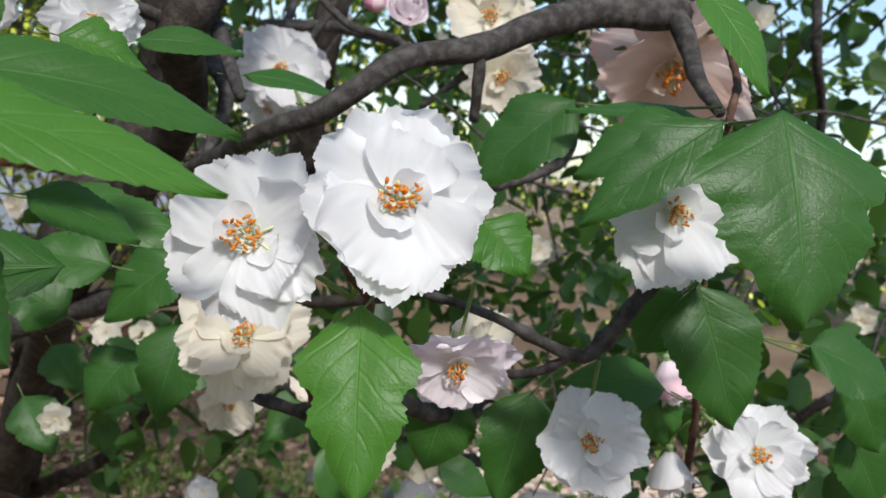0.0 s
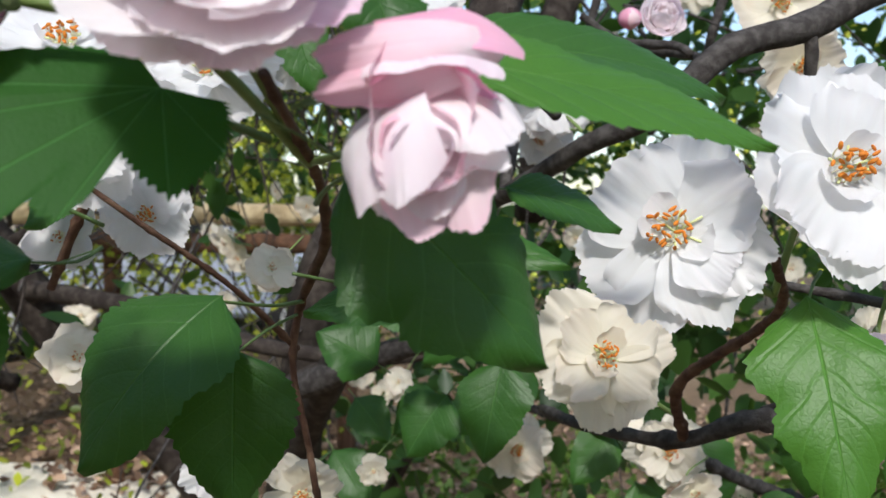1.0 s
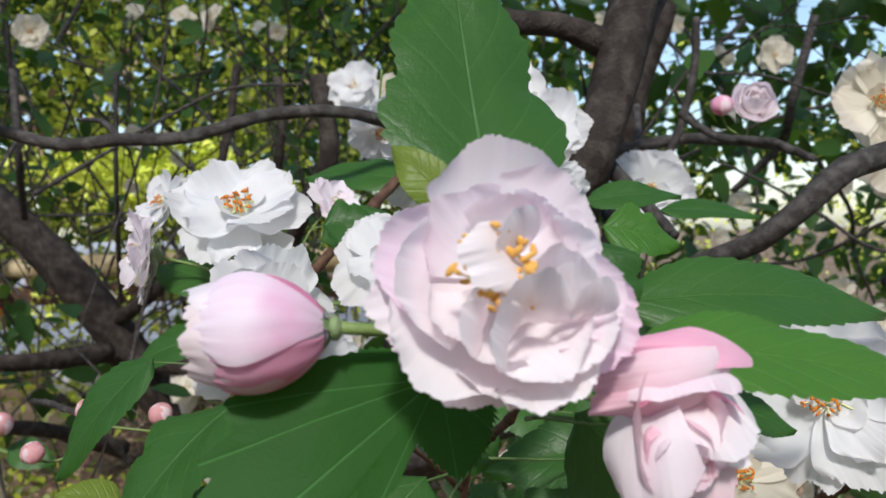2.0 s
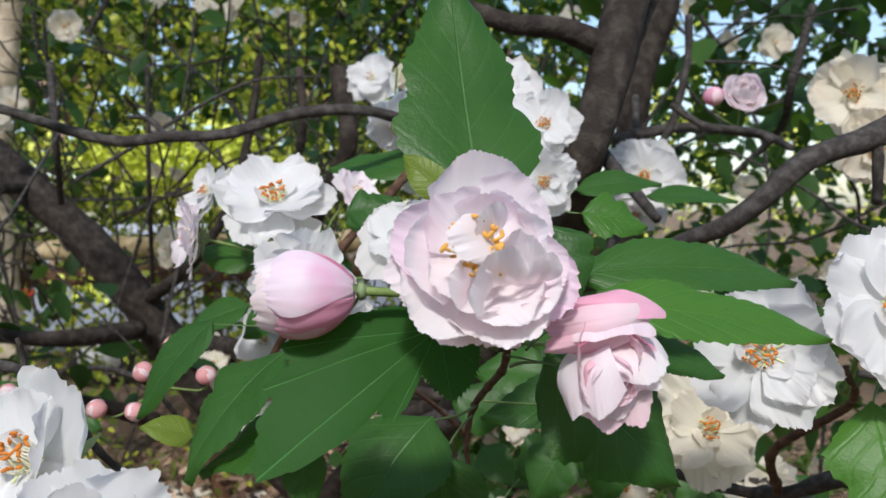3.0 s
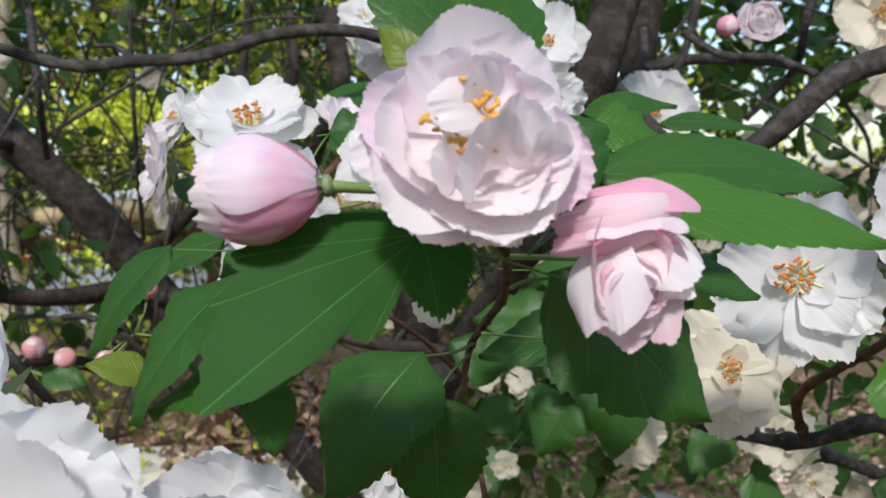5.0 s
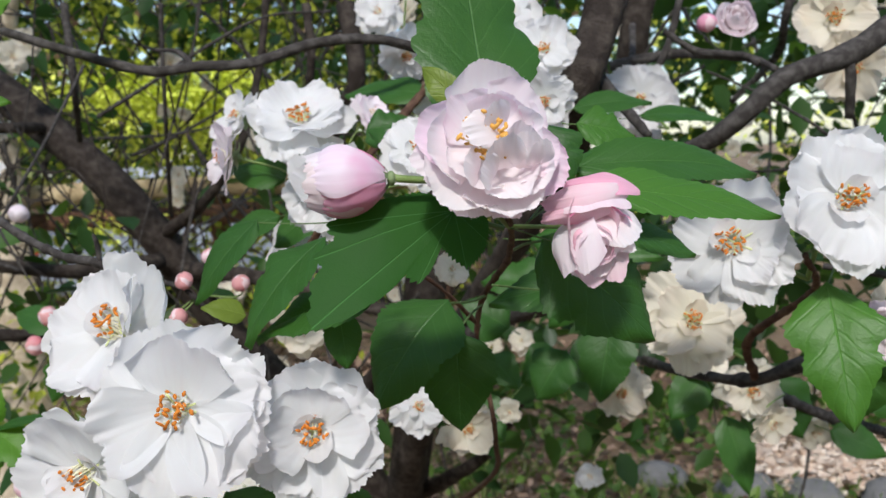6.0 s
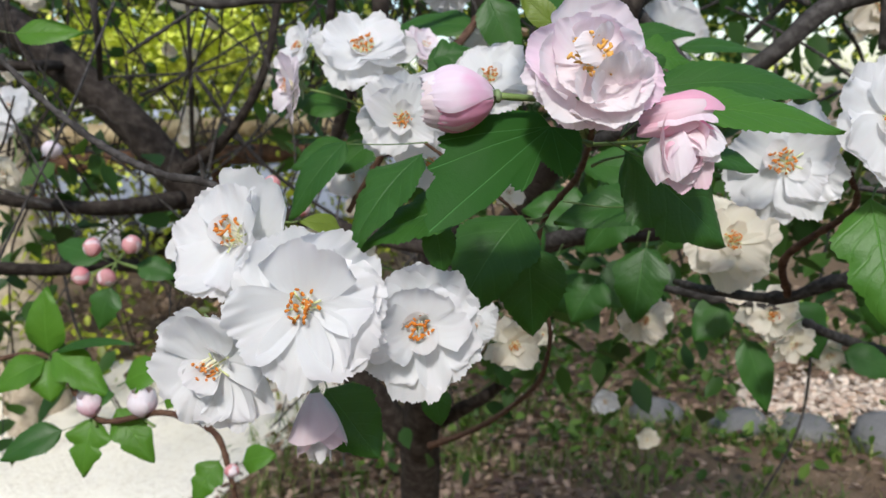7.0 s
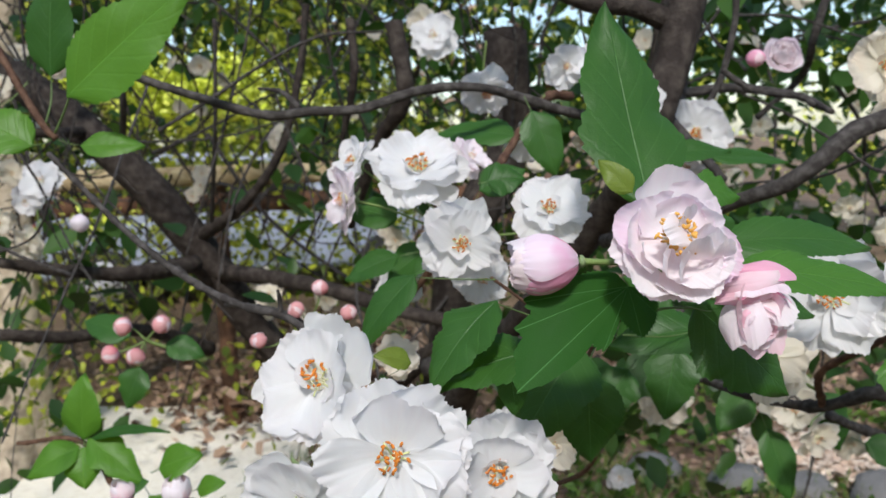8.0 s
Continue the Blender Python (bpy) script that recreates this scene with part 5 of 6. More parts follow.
leaf(corner_twig, (-0.4454, 0.2187, 1.4985), (-0.4803, 0.2105, 1.5179), 0.0274, (0.0419, -0.7498, 0.6050), (-0.4278, 0.2141, 1.5025), bend=10, seed=67.0, material=LEAF_SPRING)
open_blossom((-0.7509, 0.5547, 1.4669), (0.2829, -0.8476, 0.4489), 0.0482, (-0.7409, 0.5631, 1.4380), 95, "small white blossom on an outer twig", fine=False)
open_blossom((-0.7760, 0.5600, 1.4480), (0.1000, -0.8500, -0.3000), 0.0380, (-0.7409, 0.5631, 1.4380), 97, "white blossom drooping on an outer twig", fine=False)
flower_bud((-0.7115, 0.5606, 1.4315), (0.0947, -0.4410, -0.8925), 0.0182, (-0.7301, 0.5686, 1.4487), 96, "drooping pink-white bud on a twig", outer=PETAL_BLUSH, fine=False)

# blossoms lower down and further in
lower_twig = twig("flowering_twig", [(0.0850, 0.6403, 1.2153), (0.0187, 0.5607, 1.2543), (-0.0367, 0.5264, 1.2871), (-0.0787, 0.5344, 1.2907), (-0.1274, 0.5821, 1.2898)], (0.0039, 0.0040, 0.0039, 0.0036, 0.0029), "dark twig with cream blossoms below", material=BARK, seed=14.0)
open_blossom((-0.2038, 0.5390, 1.3108), (0.3041, -0.8910, 0.3373), 0.0217, (-0.1985, 0.5750, 1.3256), 100, "cream-white blossom in the shade of the crown", material=PETAL_CREAM, fine=False, group="shaded blossoms")
open_blossom((-0.1331, 0.6065, 1.2538), (0.2019, -0.9697, -0.1378), 0.0496, (-0.1238, 0.6438, 1.2683), 101, "cream-white blossom in the shade of the crown", material=PETAL_CREAM, fine=True, group="shaded blossoms")
open_blossom((-0.0216, 0.4863, 1.2710), (0.4500, -0.7975, -0.4019), 0.0332, (-0.0099, 0.5234, 1.2798), 102, "cream-white blossom in the shade of the crown", material=PETAL_CREAM, fine=False, group="shaded blossoms")
open_blossom((-0.0327, 0.5269, 1.2817), (0.2072, -0.9773, -0.0446), 0.0454, (-0.0209, 0.5644, 1.2928), 103, "cream-white blossom in the shade of the crown", material=PETAL_CREAM, fine=True, group="shaded blossoms")
open_blossom((-0.1883, 0.3313, 1.3108), (0.3742, -0.8867, -0.2715), 0.0344, (-0.1880, 0.3643, 1.3173), 104, "cream-white blossom in the shade of the crown", material=PETAL_CREAM, fine=True, group="shaded blossoms")
open_blossom((-0.2018, 0.2880, 1.3344), (0.5691, -0.8128, 0.1246), 0.0295, (-0.2037, 0.3202, 1.3404), 105, "cream-white blossom in the shade of the crown", material=PETAL_WHITE, fine=True, group="shaded blossoms")
open_blossom((0.0141, 0.5775, 1.2348), (0.4789, -0.8758, -0.0597), 0.0303, (0.0285, 0.6158, 1.2455), 106, "cream-white blossom in the shade of the crown", material=PETAL_CREAM, fine=False, group="shaded blossoms")
open_blossom((-0.1893, 0.7781, 1.1074), (0.2939, -0.9450, -0.1436), 0.0334, (-0.1777, 0.8165, 1.1248), 107, "cream-white blossom in the shade of the crown", material=PETAL_WHITE, fine=False, group="shaded blossoms")
open_blossom((-0.1468, 0.8350, 1.0413), (0.2939, -0.9450, -0.1436), 0.0270, (-0.1329, 0.8742, 1.0587), 108, "cream-white blossom in the shade of the crown", material=PETAL_CREAM, fine=False, group="shaded blossoms")
open_blossom((-0.1946, 0.4522, 1.2808), (0.2843, -0.9305, -0.2309), 0.0184, (-0.1910, 0.4869, 1.2910), 109, "cream-white blossom in the shade of the crown", material=PETAL_CREAM, fine=False, group="shaded blossoms")
open_blossom((0.0248, 0.3269, 1.3794), (0.5577, -0.8276, -0.0634), 0.0340, (0.0375, 0.3641, 1.3867), 110, "cream-white blossom in the shade of the crown", material=PETAL_CREAM, fine=True, group="shaded blossoms")
open_blossom((0.0318, 0.3662, 1.3441), (0.3710, -0.8984, -0.2349), 0.0311, (0.0451, 0.4036, 1.3507), 111, "cream-white blossom in the shade of the crown", material=PETAL_CREAM, fine=True, group="shaded blossoms")
open_blossom((-0.0607, 0.4797, 1.3112), (0.2976, -0.8553, 0.4241), 0.0243, (-0.0509, 0.5165, 1.3221), 112, "cream-white blossom in the shade of the crown", material=PETAL_CREAM, fine=False, group="shaded blossoms")
open_blossom((-0.2773, 0.3105, 1.3653), (0.5601, -0.7689, 0.3082), 0.0270, (-0.2823, 0.3423, 1.3750), 113, "cream-white blossom in the shade of the crown", material=PETAL_CREAM, fine=False, group="shaded blossoms")
open_blossom((-0.1734, 0.2661, 1.4075), (0.5601, -0.7689, 0.3082), 0.0170, (-0.1749, 0.2990, 1.4168), 114, "cream-white blossom in the shade of the crown", material=PETAL_CREAM, fine=False, group="shaded blossoms")
leaf(lower_twig, (-0.0513, 0.5384, 1.2583), (-0.0329, 0.5253, 1.2039), 0.0283, (0.2805, -0.7834, 0.5269), bend=20, seed=70.0, fine=False)
leaf(lower_twig, (-0.0659, 0.5381, 1.2877), (-0.0868, 0.5165, 1.2612), 0.0310, (0.2805, -0.7834, 0.5269), bend=20, seed=71.0, fine=False)
leaf(lower_twig, (-0.0151, 0.5544, 1.2848), (0.0050, 0.5438, 1.2429), 0.0398, (0.2805, -0.7834, 0.5269), bend=20, seed=72.0, fine=False)
leaf(lower_twig, (-0.1252, 0.5226, 1.3131), (-0.1617, 0.4973, 1.2958), 0.0398, (0.2805, -0.7834, 0.5269), bend=20, seed=73.0, fine=False)
leaf(lower_twig, (-0.1634, 0.5091, 1.3065), (-0.1910, 0.4873, 1.2932), 0.0398, (0.2805, -0.7834, 0.5269), bend=20, seed=74.0, fine=False)
leaf(lower_twig, (-0.1166, 0.5281, 1.3303), (-0.1366, 0.5067, 1.3031), 0.0310, (0.2805, -0.7834, 0.5269), bend=20, seed=75.0, fine=False)
leaf(lower_twig, (0.0570, 0.5767, 1.2763), (0.0719, 0.5672, 1.2521), 0.0398, (0.2805, -0.7834, 0.5269), bend=20, seed=76.0, fine=False)
leaf(lower_twig, (0.0228, 0.5603, 1.2430), (0.0633, 0.5605, 1.2266), 0.0265, (0.2805, -0.7834, 0.5269), bend=20, seed=77.0, fine=False)
leaf(lower_twig, (-0.0954, 0.5349, 1.3290), (-0.1112, 0.5243, 1.3623), 0.0265, (0.2805, -0.7834, 0.5269), bend=20, seed=78.0, fine=False)

# limbs of the tree
tree = tagged(new("crabapple_tree"), "old flowering crabapple tree with dark grey limbs", "tree")
limb("branch", [(0.1286, 0.4644, 1.5814), (0.1187, 0.4413, 1.5517), (0.0966, 0.4198, 1.5353), (0.0647, 0.4096, 1.5299), (0.0347, 0.3937, 1.5173), (0.0099, 0.3773, 1.5015), (-0.0209, 0.3616, 1.4913), (-0.0378, 0.3552, 1.4766), (-0.0558, 0.3590, 1.4627), (-0.0795, 0.3734, 1.4529), (-0.1191, 0.4222, 1.4330), (-0.1735, 0.5012, 1.4120)], (0.0091, 0.0099, 0.0089, 0.0076, 0.0068, 0.0062, 0.0058, 0.0052, 0.0048, 0.0042, 0.0045, 0.0054), BARK, tree, "dark grey branch with smooth bark", 12, 0.14, 1.5, 0)
limb("branch", [(0.1019, 0.4199, 1.5371), (0.1079, 0.4083, 1.5226), (0.1099, 0.3860, 1.5019), (0.1157, 0.3642, 1.4860)], (0.0055, 0.0049, 0.0038, 0.0027), BARK, tree, "", 12, 0.14, 2.5, 0)
limb("branch", [(0.0099, 0.3772, 1.5008), (0.0108, 0.3761, 1.4904), (0.0114, 0.3840, 1.4696)], (0.0032, 0.0030, 0.0023), BARK, tree, "", 8, 0.14, 3.5, 0)
limb("branch", [(-0.1191, 0.4222, 1.4330), (-0.1233, 0.4666, 1.4728), (-0.1585, 0.5107, 1.5055), (-0.1875, 0.5664, 1.5540)], (0.0034, 0.0043, 0.0051, 0.0056), BARK, tree, "", 8, 0.14, 3.7, 0)
limb("branch", [(-0.1555, 0.5082, 1.4822), (-0.1317, 0.5297, 1.4980), (-0.1159, 0.5622, 1.5224), (-0.1181, 0.6162, 1.5586)], (0.0020, 0.0021, 0.0026, 0.0028), BARK, tree, "", 8, 0.14, 3.8, 0)
limb("branch", [(-0.0879, 0.5132, 1.5385), (-0.0654, 0.5112, 1.5228), (-0.0361, 0.4899, 1.5153), (-0.0282, 0.4791, 1.5085)], (0.0024, 0.0027, 0.0026, 0.0019), BARK, tree, "", 8, 0.14, 3.9, 0)
limb("branch", [(-0.3856, 0.6883, 1.2500), (-0.3035, 0.6504, 1.2828), (-0.2291, 0.6127, 1.3171), (-0.1663, 0.5936, 1.3348), (-0.1139, 0.5736, 1.3428)], (0.0113, 0.0107, 0.0092, 0.0069, 0.0047), BARK, tree, "", 10, 0.14, 4.1, 0)
limb("branch", [(-0.4324, 0.2791, 1.5411), (-0.3724, 0.2760, 1.5216), (-0.3361, 0.2764, 1.5116), (-0.3124, 0.2842, 1.5129), (-0.2860, 0.2928, 1.5133), (-0.2566, 0.3083, 1.5224), (-0.2320, 0.3217, 1.5242), (-0.2140, 0.3378, 1.5209), (-0.1780, 0.3695, 1.5079), (-0.1367, 0.4138, 1.4988)], (0.0024, 0.0026, 0.0028, 0.0028, 0.0028, 0.0028, 0.0028, 0.0029, 0.0030, 0.0036), BARK, tree, "grey branch with lichen-pale upper side", 12, 0.14, 4.5, 0)
limb("branch", [(-0.3370, 0.3187, 1.5170), (-0.3519, 0.3252, 1.5276), (-0.3703, 0.3300, 1.5309)], (0.0021, 0.0016, 0.0010), BARK, tree, "", 7, 0.14, 4.6, 0)
limb("limb", [(-0.0980, 0.4789, 1.6360), (-0.1115, 0.4497, 1.5864), (-0.1172, 0.4347, 1.5514), (-0.1272, 0.4181, 1.5146), (-0.1352, 0.4138, 1.4923), (-0.1608, 0.5077, 1.4502), (-0.2708, 0.6305, 1.3162), (-0.3843, 0.8360, 1.1849), (-0.4996, 1.0277, 0.9848), (-0.5533, 1.1456, 0.8538)], (0.0147, 0.0142, 0.0132, 0.0123, 0.0117, 0.0118, 0.0140, 0.0170, 0.0228, 0.0255), BARK_OLD, tree, "upright dark limb", 14, 0.14, 5.5, 0)
limb("branch", [(-0.1942, 0.4020, 1.5883), (-0.1696, 0.4091, 1.5776), (-0.1468, 0.4271, 1.5773), (-0.1192, 0.4404, 1.5656)], (0.0045, 0.0055, 0.0066, 0.0080), BARK_OLD, tree, "", 12, 0.14, 6.5, 0)
limb("branch", [(-0.1161, 0.4409, 1.5588), (-0.1078, 0.4606, 1.5748), (-0.0964, 0.4985, 1.6095)], (0.0080, 0.0069, 0.0058), BARK_OLD, tree, "", 12, 0.14, 6.6, 0)
limb("branch", [(-0.0756, 0.5684, 1.6078), (-0.0780, 0.5648, 1.5715), (-0.0920, 0.5566, 1.5235), (-0.1155, 0.5471, 1.4982)], (0.0028, 0.0028, 0.0028, 0.0020), BARK, tree, "", 7, 0.14, 7.5, 0)
limb("branch", [(-0.1238, 0.4394, 1.5027), (-0.1031, 0.3917, 1.4808), (-0.0896, 0.3633, 1.4657)], (0.0047, 0.0033, 0.0026), BARK, tree, "", 8, 0.14, 7.6, 0)
limb("branch", [(-0.0177, 0.4738, 1.5038), (-0.0346, 0.5221, 1.5171), (-0.0824, 0.5600, 1.5272), (-0.1310, 0.5650, 1.5225)], (0.0020, 0.0030, 0.0041, 0.0042), BARK, tree, "", 8, 0.14, 7.7, 0)
limb("limb", [(-1.2836, 0.9376, 1.7070), (-1.0804, 0.8824, 1.6073), (-0.9472, 0.8606, 1.5281), (-0.8705, 0.8743, 1.4540), (-0.8297, 0.8992, 1.3914), (-0.8011, 0.9301, 1.3244), (-0.7484, 0.9815, 1.2014), (-0.6677, 1.0520, 1.0741), (-0.5570, 1.1642, 0.8453)], (0.0274, 0.0253, 0.0259, 0.0251, 0.0247, 0.0253, 0.0246, 0.0239, 0.0258), BARK_OLD, tree, "thick leaning trunk limb", 16, 0.14, 8.5, 0)
limb("branch", [(-0.2579, 0.1343, 1.4290), (-0.2573, 0.1334, 1.4348), (-0.2568, 0.1312, 1.4395)], (0.0008, 0.0010, 0.0006), BARK, tree, "", 7, 0.14, 12.5, 0)
limb("limb", [(-0.9015, 0.6381, 1.3693), (-0.8632, 0.7008, 1.3496), (-0.8171, 0.7670, 1.3358), (-0.7942, 0.8802, 1.3312)], (0.0068, 0.0085, 0.0104, 0.0146), BARK_OLD, tree, "", 12, 0.14, 9.5, 0)
limb("branch", [(-0.8595, 0.5871, 1.2947), (-0.8250, 0.6490, 1.2782), (-0.8035, 0.7599, 1.2616), (-0.8019, 0.9103, 1.1993)], (0.0071, 0.0081, 0.0089, 0.0118), BARK_OLD, tree, "", 9, 0.14, 9.6, 0)
limb("branch", [(-0.9855, 0.7412, 1.5253), (-0.9306, 0.7803, 1.5238), (-0.9395, 0.8627, 1.5252)], (0.0067, 0.0076, 0.0081), BARK_OLD, tree, "", 8, 0.14, 9.7, 0)
limb("branch", [(-0.7985, 0.9060, 1.3693), (-0.7036, 0.8702, 1.4176), (-0.6323, 0.8518, 1.4904), (-0.6105, 0.8748, 1.5919), (-0.6028, 0.8910, 1.6796)], (0.0099, 0.0078, 0.0059, 0.0052, 0.0052), BARK_OLD, tree, "", 8, 0.14, 9.8, 0)
limb("branch", [(-0.8012, 0.9288, 1.3161), (-0.5911, 0.8375, 1.3119), (-0.4137, 0.7852, 1.2847), (-0.2736, 0.7773, 1.2802), (-0.1692, 0.7628, 1.3085)], (0.0135, 0.0104, 0.0081, 0.0064, 0.0049), BARK_OLD, tree, "", 8, 0.14, 9.9, 0)
limb("branch", [(-0.6501, 1.0924, 1.0233), (-0.4713, 0.9647, 1.1926), (-0.2853, 0.8262, 1.2774), (-0.1245, 0.7244, 1.3091), (-0.0327, 0.7045, 1.3290)], (0.0208, 0.0130, 0.0088, 0.0063, 0.0049), BARK_OLD, tree, "", 9, 0.14, 10.1, 0)
limb("branch", [(-0.5382, 1.1279, 0.9036), (-0.3905, 1.0689, 1.0075), (-0.3098, 1.0064, 1.1193), (-0.2313, 0.9388, 1.2033)], (0.0150, 0.0090, 0.0060, 0.0040), BARK_OLD, tree, "", 9, 0.14, 10.2, 0)
limb("branch", [(-0.4216, 0.7289, 1.6232), (-0.4106, 0.7203, 1.5445), (-0.4553, 0.7508, 1.4935), (-0.5256, 0.8186, 1.3934)], (0.0097, 0.0091, 0.0083, 0.0071), BARK_OLD, tree, "", 9, 0.14, 10.3, 0)
limb("branch", [(-0.5078, 0.8102, 1.6438), (-0.5018, 0.8017, 1.5767), (-0.5350, 0.8319, 1.4990)], (0.0054, 0.0054, 0.0043), BARK_OLD, tree, "", 8, 0.14, 10.4, 0)
limb("branch", [(-0.6066, 0.6698, 1.6337), (-0.6322, 0.6973, 1.5226), (-0.7178, 0.8096, 1.3999)], (0.0024, 0.0026, 0.0030), BARK, tree, "", 6, 0.14, 10.5, 0)
limb("branch", [(-0.7775, 0.7240, 1.6592), (-0.7653, 0.7133, 1.5651), (-0.8302, 0.7886, 1.5017)], (0.0047, 0.0047, 0.0045), BARK, tree, "", 6, 0.14, 10.6, 0)
limb("limb", [(-0.1084, 0.9883, 1.7266), (-0.1351, 0.9736, 1.6468), (-0.1487, 0.9641, 1.5800), (-0.1739, 1.0487, 1.4137)], (0.0189, 0.0189, 0.0176, 0.0193), BARK_OLD, tree, "", 10, 0.14, 10.7, 0)
limb("branch", [(0.0467, 0.9299, 1.6833), (0.0225, 0.9157, 1.5993), (0.0143, 0.9624, 1.5558), (-0.0339, 0.9959, 1.5083)], (0.0049, 0.0049, 0.0045, 0.0041), BARK, tree, "", 7, 0.14, 10.8, 0)
limb("limb", [(-0.3898, 1.1329, 1.6560), (-0.3856, 1.1236, 1.5672), (-0.3846, 1.1345, 1.4793), (-0.4426, 1.0259, 1.3278), (-0.4820, 1.0594, 1.1218), (-0.5410, 1.1271, 0.9038), (-0.5983, 1.2491, 0.6321), (-0.7559, 1.5374, -0.3918)], (0.0327, 0.0327, 0.0333, 0.0330, 0.0316, 0.0326, 0.0367, 0.0511), BARK_OLD, tree, "", 12, 0.14, 11.1, 0)
limb("branch", [(0.3325, 0.8239, 1.6810), (0.3404, 0.8154, 1.6007), (0.3755, 0.8598, 1.5486), (0.3988, 0.9021, 1.4753)], (0.0049, 0.0049, 0.0046, 0.0043), BARK, tree, "", 7, 0.14, 11.2, 0)
limb("branch", [(0.0753, 0.5058, 1.4888), (0.0692, 0.4828, 1.4609), (0.0381, 0.4713, 1.4424), (0.0132, 0.4711, 1.4375)], (0.0030, 0.0032, 0.0032, 0.0025), BARK, tree, "", 8, 0.14, 11.3, 0)
limb("branch", [(0.3465, 0.5883, 1.3515), (0.3115, 0.6053, 1.3169), (0.2997, 0.6415, 1.2772), (0.2983, 0.6735, 1.1978)], (0.0041, 0.0042, 0.0040, 0.0038), BARK, tree, "", 8, 0.14, 11.4, 0)

# fine twigs that criss-cross in the crown
rng = random.Random(5)
for k in range(140):
    a, r = radians(rng.uniform(-34, 64)), rng.uniform(0.75, 2.3)
    p = Vector((-math.sin(a) * r, math.cos(a) * r, 1.42 + rng.uniform(-0.12, 0.42) * r))
    d = Vector((rng.uniform(-1, 1), rng.uniform(-0.5, 0.5), rng.uniform(-1.0, 1.0))).normalized() if k % 3 else Vector((rng.uniform(-0.2, 0.2), 0.1, -1))
    size = rng.uniform(0.2, 0.5) * r
    points = [p]
    for q in range(4):
        d = (d + Vector((rng.uniform(-0.4, 0.4), rng.uniform(-0.3, 0.3), rng.uniform(-0.4, 0.4)))).normalized()
        points.append(points[-1] + d * size / 4)
    thick = rng.uniform(0.0009, 0.0026) * r
    limb("branch", points, [thick, thick * 0.9, thick * 0.8, thick * 0.65, thick * 0.5], BARK, tree, "", 6, 0.2, k * 1.7, 5)



rng = random.Random(15)
for k in range(170):
    a, r = radians(rng.uniform(14, 56)), rng.uniform(1.1, 2.7)
    p = Vector((-math.sin(a) * r, math.cos(a) * r, 1.45 + rng.uniform(-0.10, 0.34) * r))
    d = Vector((rng.uniform(-0.3, 0.3), rng.uniform(-0.2, 0.2), -1)) if k % 2 else Vector((rng.uniform(-1, 1), rng.uniform(-0.5, 0.5), rng.uniform(-0.5, 0.6)))
    size, points = rng.uniform(0.10, 0.34) * r, [p]
    for q in range(4):
        d = (d.normalized() + Vector((rng.uniform(-0.5, 0.5), rng.uniform(-0.4, 0.4), rng.uniform(-0.5, 0.5)))).normalized()
        points.append(points[-1] + d * size / 4)
    thick = rng.uniform(0.0007, 0.0018) * r
    limb("branch", points, [thick, thick * 0.9, thick * 0.8, thick * 0.65, thick * 0.5], BARK_OLD, tree, "", 5, 0.2, k * 1.3, 5)


# ---- ground and distance ----
def scatter(template, uvless_faces, places, sizes, rng, tilt=1.0, down=0.0):
    """Copies of a small template, each at its own place, size and turn: arrays for one mesh."""
    n, k = len(places), len(template)
    yaw, pitch, roll = rng.uniform(0, 2 * np.pi, n), rng.normal(-down, 0.7 * tilt, n), rng.normal(0, 0.7 * tilt, n)
    cy, sy, cp, sp, cr, sr = np.cos(yaw), np.sin(yaw), np.cos(pitch), np.sin(pitch), np.cos(roll), np.sin(roll)
    z, o = np.zeros(n), np.ones(n)
    rz = np.stack([np.stack([cy, -sy, z], 1), np.stack([sy, cy, z], 1), np.stack([z, z, o], 1)], 1)
    rx = np.stack([np.stack([o, z, z], 1), np.stack([z, cp, -sp], 1), np.stack([z, sp, cp], 1)], 1)
    ry = np.stack([np.stack([cr, z, sr], 1), np.stack([z, o, z], 1), np.stack([-sr, z, cr], 1)], 1)
    turn = rz @ rx @ ry
    verts = np.einsum("nij,kj->nki", turn, np.asarray(template)) * sizes[:, None, None] + places[:, None, :]
    faces = [tuple(c + i * k for c in f) for i in range(n) for f in uvless_faces]
    return verts.reshape(-1, 3), faces


LEAFLET = [(0, 0, 0), (0.24, 0.22, 0.05), (0.30, 0.50, 0.04), (0.17, 0.82, 0.0), (0, 1.05, -0.08), (-0.17, 0.82, 0.0), (-0.30, 0.50, 0.04), (-0.24, 0.22, 0.05), (0, 0.5, -0.03)]
LEAFLET_FACES = [(0, 1, 8), (1, 2, 8), (2, 3, 8), (3, 4, 8), (4, 5, 8), (5, 6, 8), (6, 7, 8), (7, 0, 8)]
BLADE = [(-0.035, 0, 0), (0.035, 0, 0), (0.028, 0.06, 0.5), (-0.028, 0.06, 0.5), (0.0, 0.25, 1.0)]
BLADE_FACES = [(0, 1, 2, 3), (3, 2, 4)]


def polar(turn, away, height):
    """A place by degrees to the left of +y, metres away and height."""
    return np.stack([-np.sin(np.radians(turn)) * away, np.cos(np.radians(turn)) * away, height], -1)


def cloud(rng, count, turns, aways, heights, clumps, spread):
    """Places gathered into clumps in a sector of the crown."""
    cores = polar(rng.uniform(*turns, clumps), rng.uniform(*aways, clumps), rng.uniform(*heights, clumps))
    return cores[rng.integers(0, clumps, count)] + rng.normal(0, spread, (count, 3))


